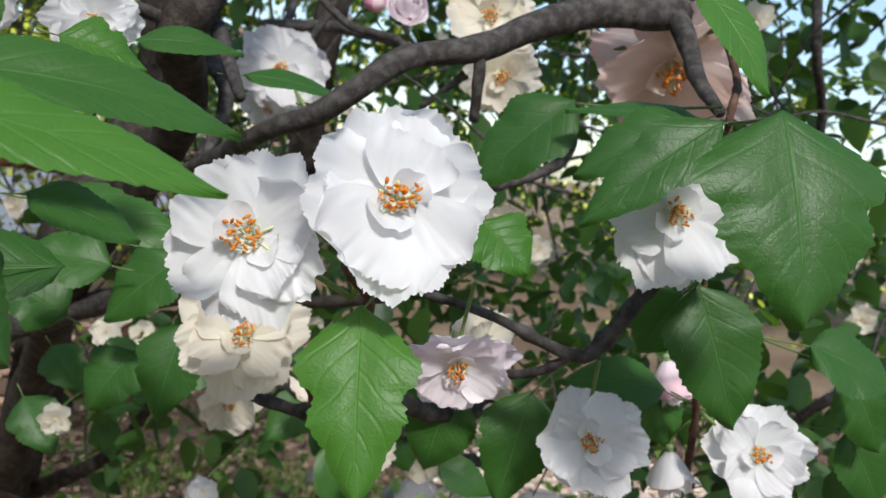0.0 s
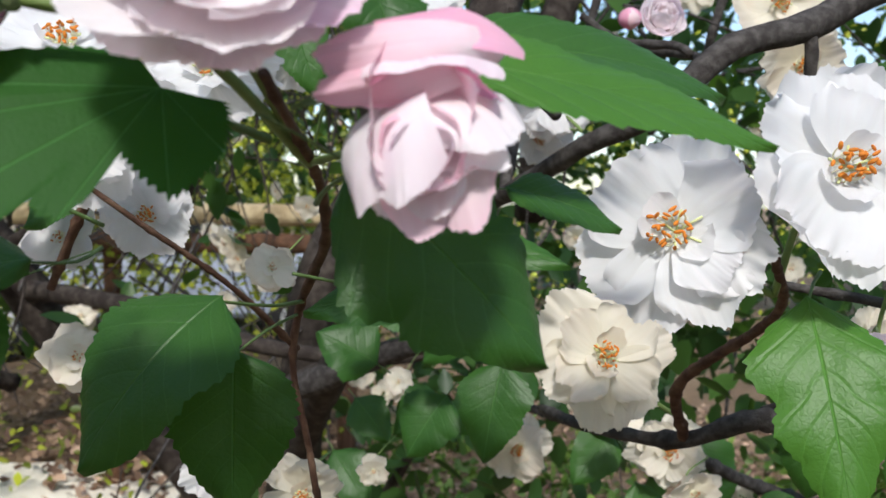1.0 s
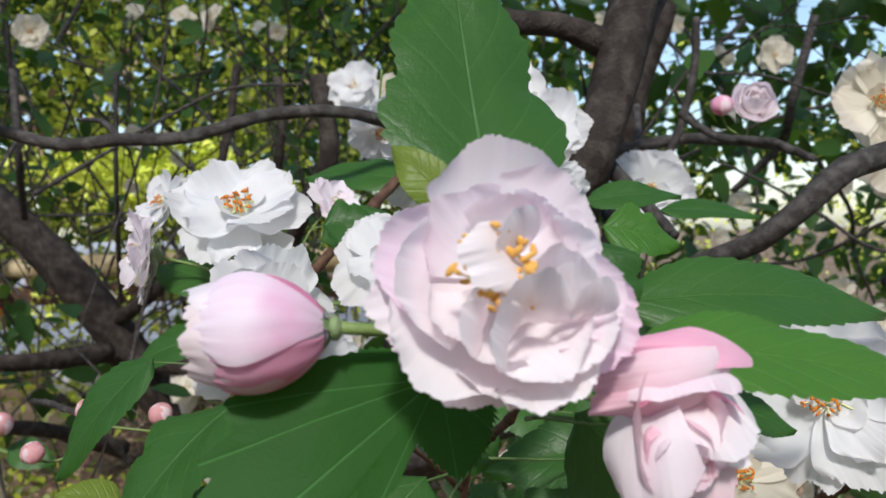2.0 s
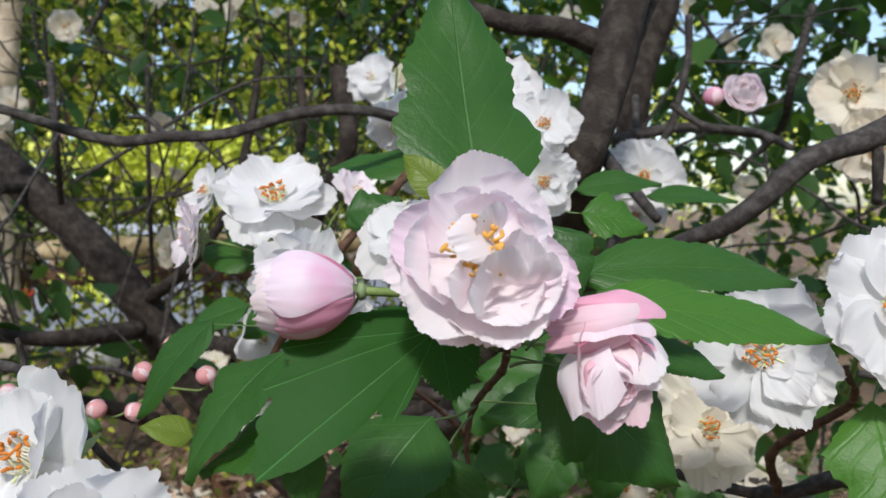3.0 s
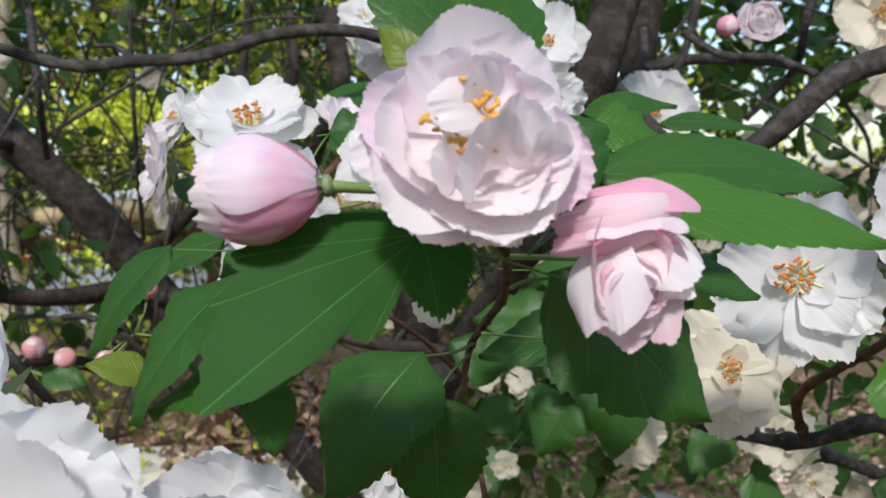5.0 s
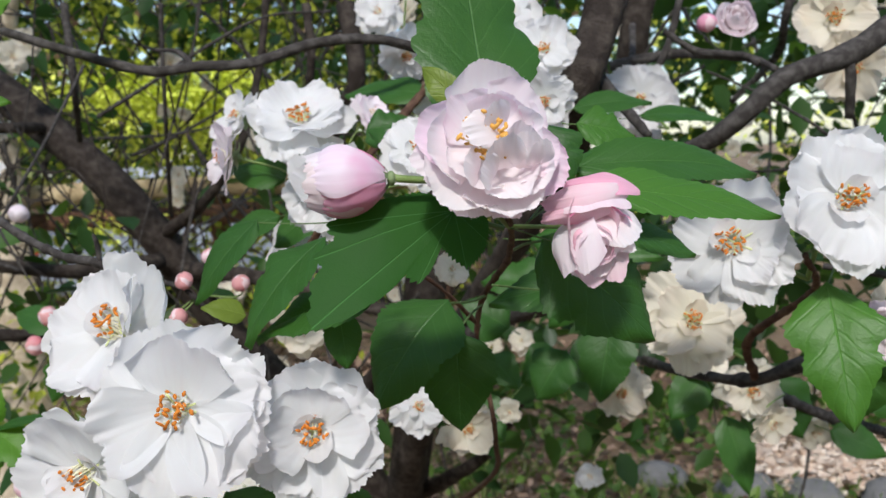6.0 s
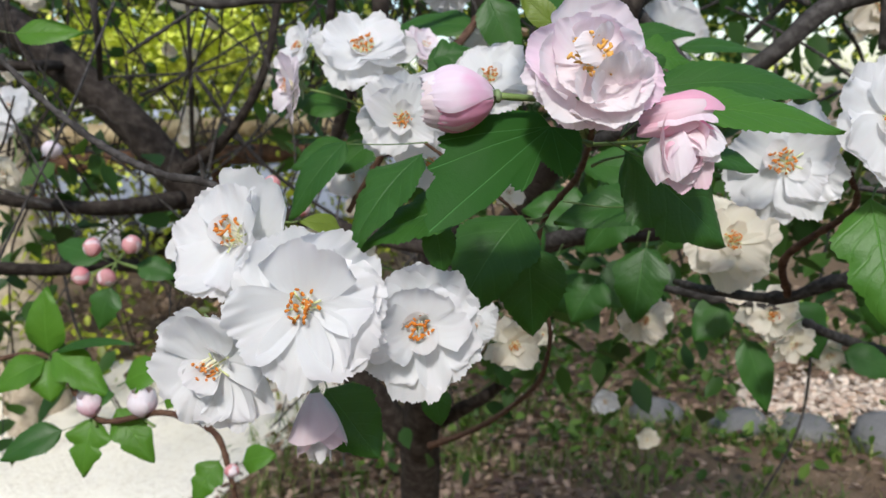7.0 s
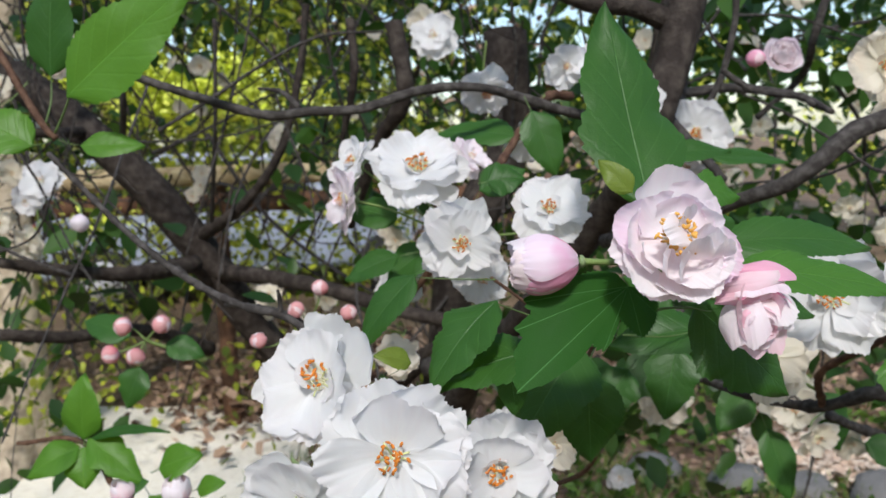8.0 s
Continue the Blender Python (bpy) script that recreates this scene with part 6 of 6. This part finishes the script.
def foliage(name, label, places, size, material, seed, template=LEAFLET, faces=LEAFLET_FACES, tilt=1.0, category="foliage"):
    rng = np.random.default_rng(seed)
    verts, f = scatter(template, faces, places, size * rng.uniform(0.6, 1.25, len(places)), rng, tilt, 0.3)
    return tagged(new(name, mesh_of(name, verts.tolist(), f, material)), label, category, "", "stuff")


# dark one of a lit and shaded leaf pair, shade put into its green
LEAVES_SHADE = foliage_material("shaded_leaves", (0.020, 0.060, 0.016), (0.055, 0.130, 0.025), (0.16, 0.34, 0.03))
# sun spots and dark gaps are painted as leaf-to-leaf colour here
LEAVES_SUN_PAINTED = foliage_material("sun_painted_leaves", (0.05, 0.09, 0.012), (0.56, 0.60, 0.05), (0.5, 0.6, 0.06), 0.4, 1.5)
LEAVES_WEED = foliage_material("weed_leaves", (0.06, 0.13, 0.02), (0.22, 0.34, 0.06), (0.2, 0.36, 0.04))
# brighter than any real leaf: the strong sunlight is put into the colour
LEAVES_SUN_GLOW = foliage_material("sun_glow_leaves", (0.58, 0.68, 0.04), (0.92, 0.95, 0.20), (0.7, 0.8, 0.06), 0.2, 1.2)
GRASS = foliage_material("grass", (0.11, 0.19, 0.03), (0.40, 0.41, 0.13), (0.15, 0.25, 0.05), 0.3)

# ground: bare soil with dry litter
m, nt, out = node_material("soil")
skin = node(nt, "ShaderNodeBsdfPrincipled", Roughness=0.95)
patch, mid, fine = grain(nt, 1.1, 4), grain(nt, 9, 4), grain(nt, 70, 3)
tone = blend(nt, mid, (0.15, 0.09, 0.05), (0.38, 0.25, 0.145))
# broad noise turns some of the soil paler
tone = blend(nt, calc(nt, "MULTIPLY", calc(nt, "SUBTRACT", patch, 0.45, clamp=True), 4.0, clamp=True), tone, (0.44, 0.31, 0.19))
tone = blend(nt, calc(nt, "MULTIPLY", fine, 0.5), tone, (0.05, 0.036, 0.024))
nt.links.new(tone, skin.inputs["Base Color"])
nt.links.new(bumped(nt, calc(nt, "ADD", mid, fine), 0.9, 0.03), skin.inputs["Normal"])
nt.links.new(skin.outputs[0], out.inputs["Surface"])
SOIL = m
verts, n = [], 61
for i in range(n):
    for j in range(n):
        x, y = (i / (n - 1) * 2 - 1), (j / (n - 1) * 2 - 1)
        x, y = 300 * x * abs(x) ** 1.6, 300 * y * abs(y) ** 1.6
        verts.append((x, y, 0.06 * noise.noise(Vector((x * 0.5, y * 0.5, 0))) - (0.1 if abs(x) + abs(y) > 40 else 0)))
tagged(new("ground", mesh_of("ground", verts, grid_faces(n, n), SOIL)), "brown soil with dry leaf litter and paler patches", "ground", "", "structure")

rng = np.random.default_rng(11)
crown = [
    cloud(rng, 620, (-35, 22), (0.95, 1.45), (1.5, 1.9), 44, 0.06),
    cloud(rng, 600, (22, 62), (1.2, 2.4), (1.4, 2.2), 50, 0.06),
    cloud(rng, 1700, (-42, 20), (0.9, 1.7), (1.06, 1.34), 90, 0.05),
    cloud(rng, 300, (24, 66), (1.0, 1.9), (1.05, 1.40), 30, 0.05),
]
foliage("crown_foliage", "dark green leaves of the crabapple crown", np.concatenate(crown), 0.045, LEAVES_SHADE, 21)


def overhead(rng, count, clumps, xs, ys, zs, spread):
    cores = np.stack([rng.uniform(*xs, clumps), rng.uniform(*ys, clumps), rng.uniform(*zs, clumps)], 1)
    return cores[rng.integers(0, clumps, count)] + rng.normal(0, spread, (count, 3))


# unseen clumps added between sun and ground; their gaps shape the shade
shade_clumps = [
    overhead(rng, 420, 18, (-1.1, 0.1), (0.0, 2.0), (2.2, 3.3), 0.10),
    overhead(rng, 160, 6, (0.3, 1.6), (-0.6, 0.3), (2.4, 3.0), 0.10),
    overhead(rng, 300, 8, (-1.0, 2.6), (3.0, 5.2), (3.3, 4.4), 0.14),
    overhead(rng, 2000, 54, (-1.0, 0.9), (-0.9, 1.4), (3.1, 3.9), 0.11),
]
foliage("overhead_shade_leaves", "leaf clumps added overhead, out of view, to shade the ground", np.concatenate(shade_clumps), 0.07, LEAVES_SHADE, 26)
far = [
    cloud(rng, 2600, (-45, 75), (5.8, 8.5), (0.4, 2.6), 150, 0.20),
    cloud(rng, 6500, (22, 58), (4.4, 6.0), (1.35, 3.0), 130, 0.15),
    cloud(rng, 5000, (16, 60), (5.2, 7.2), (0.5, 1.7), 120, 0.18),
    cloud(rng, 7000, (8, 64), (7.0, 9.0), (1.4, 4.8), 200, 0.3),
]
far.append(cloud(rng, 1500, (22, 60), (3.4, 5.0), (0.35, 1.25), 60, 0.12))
foliage("hedge_foliage", "shrubs behind the tree, sunlight painted into their yellow-green", np.concatenate(far), 0.055, LEAVES_SUN_PAINTED, 22)
# leaf clusters whose sunlit look is painted into their green
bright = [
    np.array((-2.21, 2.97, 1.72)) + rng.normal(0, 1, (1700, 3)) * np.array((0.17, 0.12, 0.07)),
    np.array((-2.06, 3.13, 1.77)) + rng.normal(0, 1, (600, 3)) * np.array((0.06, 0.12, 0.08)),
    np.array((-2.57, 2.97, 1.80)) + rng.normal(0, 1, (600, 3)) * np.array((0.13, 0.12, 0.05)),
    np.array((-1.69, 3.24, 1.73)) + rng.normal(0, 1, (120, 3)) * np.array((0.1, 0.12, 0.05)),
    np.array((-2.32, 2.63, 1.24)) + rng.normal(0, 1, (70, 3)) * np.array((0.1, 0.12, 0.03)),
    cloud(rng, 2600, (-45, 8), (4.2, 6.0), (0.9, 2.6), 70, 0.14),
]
foliage("sun_painted_foliage", "bright yellow-green leaves with sunlight painted into their colour", np.concatenate(bright), 0.034, LEAVES_SUN_GLOW, 31, tilt=0.55)
blades = np.stack([rng.uniform(-2.0, 4, 9000), rng.uniform(1.8, 3.6, 9000), np.zeros(9000)], 1)
blades = blades[[noise.noise(Vector((x * 0.9, y * 0.9, 4.0))) - 0.10 > 0 for x, y, z in blades]]
near_grass = np.stack([rng.uniform(-1.1, 1.4, 6000), rng.uniform(2.3, 3.5, 6000), np.zeros(6000)], 1)
near_grass = near_grass[[noise.noise(Vector((x * 2.2, y * 2.2, 9.0))) + 0.02 > 0 for x, y, z in near_grass]]
blades = np.concatenate([blades, near_grass])
blades = np.array([p for p in blades if not (p[0] > 0.0 and 3.45 < p[1])])
foliage("grass", "thin green grass growing through litter", blades, 0.10, GRASS, 24, BLADE, BLADE_FACES, 0.35, "grass")
far_wood = [
    cloud(rng, 15000, (10, 90), (9.5, 14), (0.3, 8.5), 360, 0.55),
    cloud(rng, 4000, (-70, 14), (10, 15), (0.3, 3.4), 120, 0.45),
    cloud(rng, 2600, (-70, 14), (8, 12), (3.0, 6.5), 90, 0.4),
    cloud(rng, 7000, (8, 80), (11, 15), (0.5, 9.0), 450, 0.9),
    # unseen ring behind the camera, added so sky light comes from higher up
    cloud(rng, 7000, (100, 260), (5, 8), (0.3, 4.5), 240, 0.4),
]
foliage("far_trees", "trees in the distance, with an unseen ring added behind to block low sky", np.concatenate(far_wood), 0.30, LEAVES_SHADE, 25)

# brown litter on the soil
LITTER = foliage_material("litter", (0.11, 0.060, 0.040), (0.66, 0.45, 0.31), (0.2, 0.1, 0.05), 0.1)
# chips made pale so that their colour paints a patch of sun
SUN_PATCH_LITTER = foliage_material("sun_patch_litter", (0.62, 0.43, 0.31), (0.96, 0.82, 0.67), (0.3, 0.2, 0.1), 0.1, 0.9)
CHIP = [(-0.2, 0, 0), (0.25, 0.05, 0.06), (0.2, 0.7, 0.1), (-0.15, 0.85, 0.02)]
inside = lambda p: not (p[0] < -1.9 and 2.0 < p[1] < 3.9)
litter = np.stack([rng.uniform(-5, 3, 22000), rng.uniform(1.8, 6.0, 22000), rng.uniform(0.0, 0.05, 22000)], 1)
litter = np.concatenate([litter, np.stack([rng.uniform(-1.7, 1.3, 9000), rng.uniform(2.3, 3.7, 9000), rng.uniform(0.0, 0.04, 9000)], 1)])
litter = np.array([p for p in litter if inside(p)])
foliage("leaf_litter", "dry brown leaves and chips on the soil", litter, 0.050, LITTER, 27, CHIP, [(0, 1, 2, 3)], 0.3, "litter")
# strip of these chips where the ground has a sun patch
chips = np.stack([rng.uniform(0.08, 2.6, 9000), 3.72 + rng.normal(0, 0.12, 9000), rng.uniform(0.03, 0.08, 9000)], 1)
foliage("sun_patch_chips", "strip of pale dry chips, a sun patch put into their colour", chips, 0.05, SUN_PATCH_LITTER, 33, CHIP, [(0, 1, 2, 3)], 0.3, "litter")
dry = cloud(rng, 1500, (8, 66), (4.8, 7.5), (0.5, 2.8), 90, 0.16)
foliage("dry_shrubs", "dry tan and brown leaves in the shrubs behind", dry, 0.07, LITTER, 35)
bank = np.stack([rng.normal(-2.35, 0.35, 2600), rng.normal(4.3, 0.4, 2600), np.abs(rng.normal(0, 0.13, 2600))], 1)
foliage("litter_heap", "heap of reddish dry leaves and mulch", bank, 0.09, LITTER, 28, CHIP, [(0, 1, 2, 3)], 0.7, "litter")

weeds = np.stack([rng.uniform(-1.6, 3.2, 260), rng.uniform(2.7, 4.9, 260), np.zeros(260)], 1)
weeds = weeds[rng.integers(0, 260, 4200)] + np.abs(rng.normal(0, 1, (4200, 3))) * np.array((0.07, 0.07, 0.09)) * rng.choice((-1, 1), (4200, 3)) * np.array((1, 1, 0)) + np.abs(rng.normal(0, 0.07, (4200, 1))) * np.array((0, 0, 1))
weeds = np.array([p for p in weeds if not (p[0] > 0.05 and 3.55 < p[1] < 4.2)])
foliage("weeds", "low green weeds among grass and litter", weeds, 0.055, LEAVES_WEED, 29, category="weeds")

# added sandy sheet, near white: a patch of sunlit ground painted as colour
m, nt, out = node_material("sun_patch_sand")
skin = node(nt, "ShaderNodeBsdfPrincipled", Roughness=0.95)
tone = blend(nt, grain(nt, 6, 4), (0.86, 0.79, 0.66), (0.95, 0.90, 0.80))
tone = blend(nt, calc(nt, "MULTIPLY", calc(nt, "SUBTRACT", grain(nt, 30, 4), 0.5, clamp=True), 1.4, clamp=True), tone, (0.45, 0.35, 0.24))
nt.links.new(tone, skin.inputs["Base Color"])
nt.links.new(bumped(nt, grain(nt, 60, 3), 0.7, 0.01), skin.inputs["Normal"])
nt.links.new(skin.outputs[0], out.inputs["Surface"])
verts = []
for i in range(25):
    for j in range(13):
        u, v = i / 24 * 2 - 1, j / 12 * 2 - 1
        x = -3.3 + 1.55 * u + 0.3 * noise.noise(Vector((v * 2, u, 1)))
        y = 2.95 + 0.95 * v + 0.25 * u + 0.25 * noise.noise(Vector((u * 2.5, 3, v)))
        rim = max(abs(u), abs(v)) > 0.95
        verts.append((x, y, 0.06 * noise.noise(Vector((x * 0.5, y * 0.5, 0))) + (-0.02 if rim else 0.022)))
tagged(new("path", mesh_of("path", verts, grid_faces(25, 13), m)), "pale sandy sheet, a patch of bright sun put into its colour", "path", "", "structure")

# grey field stones by the grass
STONE = plain_material("stone", (0.10, 0.097, 0.094), (0.26, 0.25, 0.24), 9, 0.85, 0.8, 0.01)


def stone(place, size, flat, seed):
    verts, faces = [], []
    blob(verts, faces, (0, 0, 0), (0, 0, 1), 1.0, 1.0, 18, 10)
    verts = [v * (1 + 0.28 * noise.noise(v * 1.1 + Vector((seed, 0, 0))) + 0.08 * noise.noise(v * 4 + Vector((seed, 0, 0)))) for v in verts]
    verts = [(v.x * size, v.y * size * 0.75, v.z * size * flat) for v in verts]
    ob = tagged(new("stone", mesh_of("stone", verts, faces, STONE)), "rounded grey field stone lying in grass", "stone", "field stones")
    ob.location = place
    ob.rotation_euler = (0, 0, seed)


for x, y, size, flat, seed in ((0.06, 3.42, 0.15, 0.45, 1.0), (0.32, 3.40, 0.15, 0.45, 2.3), (-0.30, 3.46, 0.12, 0.7, 3.1), (0.60, 3.36, 0.17, 0.6, 4.4), (1.0, 3.42, 0.2, 0.5, 6.1)):
    stone((x, y, size * flat * 0.35), size, flat, seed)

# pale trunk standing in the sun
PALE_BARK = bark_material("pale_bark", (0.46, 0.37, 0.27), (0.76, 0.65, 0.50), 14)
pale = tagged(new("tree_trunk"), "pale tan tree trunk in the sun", "tree trunk")
pale.location = (-3.30, 3.07, 0)
limb("trunk", [(0, 0, -0.1), (0.0, 0, 0.4), (-0.02, 0.02, 1.0), (-0.05, 0.03, 1.5), (-0.12, 0.05, 2.4), (-0.2, 0.1, 3.6)], (0.17, 0.13, 0.115, 0.11, 0.10, 0.08), PALE_BARK, pale, "", 16, 0.12, 2.0)
limb("limb", [(-0.05, 0.03, 1.5), (0.10, -0.02, 2.0), (0.32, -0.05, 2.8)], (0.07, 0.06, 0.045), PALE_BARK, pale, "", 12, 0.12, 4.0)
limb("root", [(0.02, -0.05, 0.30), (0.10, -0.18, 0.08), (0.20, -0.36, -0.05)], (0.09, 0.07, 0.04), PALE_BARK, pale, "", 10, 0.12, 6.0)

# weathered rail fence behind the tree
FENCE_PALE = bark_material("weathered_wood", (0.36, 0.27, 0.15), (0.66, 0.54, 0.34), 12)
FENCE_BROWN = bark_material("brown_wood", (0.07, 0.035, 0.02), (0.20, 0.10, 0.055), 12)
fence = tagged(new("rail_fence"), "weathered fence with pale top rail and brown board", "fence")
fence.matrix_basis = pose(-3.38, 3.34, 0, 0, 0, 17.7)
top = 1.35
limb("rail", [(-0.6, 0, top), (0.84, 0.02, top + 0.01), (2.28, 0, top)], (0.055, 0.055, 0.055), FENCE_PALE, fence, "pale weathered rail", 10, 0.1, 1.0)
limb("rail", [(-0.6, 0, top - 0.14), (0.84, 0.01, top - 0.13), (2.28, 0, top - 0.14)], (0.05, 0.05, 0.05), FENCE_BROWN, fence, "dark brown rail", 10, 0.1, 2.0)
for x in (-0.4, 0.93, 2.08):
    limb("post", [(x, 0.08, -0.1), (x, 0.08, top * 0.5), (x, 0.08, top + 0.04)], (0.05, 0.05, 0.045), FENCE_BROWN, fence, "dark brown post", 10, 0.1, x)

# blossoms and buds scattered deeper in the crown
seeds = []
for k in range(3):
    seeds.append(open_blossom((0.25 * k - 0.2, 1.6, 1.95), (0.1, -1, 0.2), 0.040, (0.25 * k - 0.2, 1.66, 1.97), 300 + k, "cream-white blossom deep in the crown", PETAL_CREAM, group="crown blossoms", fine=False))
picker = random.Random(9)
for k in range(105):
    a, r = radians(picker.uniform(-33, 62)), picker.uniform(0.95, 2.3)
    high = picker.uniform(-0.10, 0.30) if picker.random() < 0.8 else picker.uniform(-0.3, -0.1)
    c = Vector((-math.sin(a) * r, math.cos(a) * r, 1.45 + high * r))
    for q in range(picker.choice((1, 1, 2))):
        at = c + Vector((picker.uniform(-0.03, 0.03), picker.uniform(-0.03, 0.03), picker.uniform(-0.03, 0.03)))
        copy_thing(seeds[k % 3], facing(at, (picker.uniform(-0.8, 0.8) + math.sin(a) * 0.5, -1, picker.uniform(-0.6, 0.7)), picker.uniform(0, 6)))


# a parked car beyond the tree
CAR_PAINT = plain_material("car_paint", (0.30, 0.34, 0.43), (0.40, 0.44, 0.53), 3, 0.22, 0.02, 0.001)
CAR_GLASS = plain_material("car_glass", (0.02, 0.025, 0.03), (0.04, 0.045, 0.05), 2, 0.06, 0.02, 0.001)
RUBBER = plain_material("rubber", (0.015, 0.015, 0.015), (0.03, 0.03, 0.03), 20, 0.8)
ALLOY = plain_material("alloy", (0.45, 0.45, 0.46), (0.6, 0.6, 0.62), 10, 0.3)
RED_LENS = plain_material("red_lens", (0.45, 0.02, 0.015), (0.6, 0.04, 0.03), 10, 0.15)


def slab(outline, y0, y1, inset=0.0):
    """A side outline (x, z) drawn out across y, its upper points drawn in."""
    verts = []
    for y, sign in ((y0, 1), (y1, -1)):
        for x, z in outline:
            verts.append((x, y + sign * inset * max(0.0, z - 0.85), z))
    n = len(outline)
    faces = [tuple(range(n)), tuple(range(2 * n - 1, n - 1, -1))]
    faces += [(k, k + n, (k + 1) % n + n, (k + 1) % n) for k in range(n)]
    return verts, faces


def bevelled(name, verts, faces, material, width):
    bm = bmesh.new()
    vs = [bm.verts.new(v) for v in verts]
    for f in faces:
        bm.faces.new([vs[k] for k in f])
    bmesh.ops.recalc_face_normals(bm, faces=bm.faces)
    bmesh.ops.bevel(bm, geom=bm.edges[:], offset=width, segments=2, affect="EDGES")
    me = bpy.data.meshes.new(name)
    bm.to_mesh(me)
    bm.free()
    me.materials.append(material)
    return me


car = tagged(new("car"), "grey-blue parked hatchback seen through the branches", "car")
body = [(-2.05, 0.35), (-2.1, 0.75), (-1.95, 0.98), (-1.6, 1.40), (-1.2, 1.48), (0.2, 1.46), (0.95, 1.0), (1.85, 0.86), (2.1, 0.62), (2.1, 0.32)]
part("body", bevelled("body", *slab(body, -0.86, 0.86, 0.28), CAR_PAINT, 0.04), car)
for y in (-0.868, 0.868):
    for name, outline in (("rear_window", [(-1.72, 1.0), (-1.45, 1.36), (-0.62, 1.40), (-0.62, 1.0)]), ("front_window", [(-0.54, 1.0), (-0.54, 1.40), (0.16, 1.38), (0.78, 1.0)])):
        side = 1 if y > 0 else -1
        part("window", bevelled("window", *slab(outline, min(y, y - side * 0.02), max(y, y - side * 0.02), 0.28 if side < 0 else 0.28), CAR_GLASS, 0.004), car, "dark glass side window")
    part("tail_light", bevelled("tail_light", *slab([(-2.13, 0.74), (-2.06, 0.95), (-1.86, 0.92), (-1.9, 0.74)], min(y, y * 0.72), max(y, y * 0.72)), RED_LENS, 0.01), car, "red tail light")
for x in (-1.32, 1.32):
    for y in (-0.80, 0.80):
        verts, faces = tube([(x, y - 0.1, 0.31), (x, y, 0.31), (x, y + 0.1, 0.31)], [0.30, 0.315, 0.30], 24, 0.0, 0.1)
        tyre = part("wheel", mesh_of("wheel", verts, faces, RUBBER), car, "black rubber tyre")
        verts, faces = tube([(x, y - 0.108, 0.31), (x, y, 0.31), (x, y + 0.108, 0.31)], [0.20, 0.19, 0.20], 20, 0.0, 0.1)
        part("rim", mesh_of("rim", verts, faces, ALLOY), tyre, "silver alloy rim")
car.matrix_basis = pose(-4.6, 7.6, 0.0, 0, 0, 28)
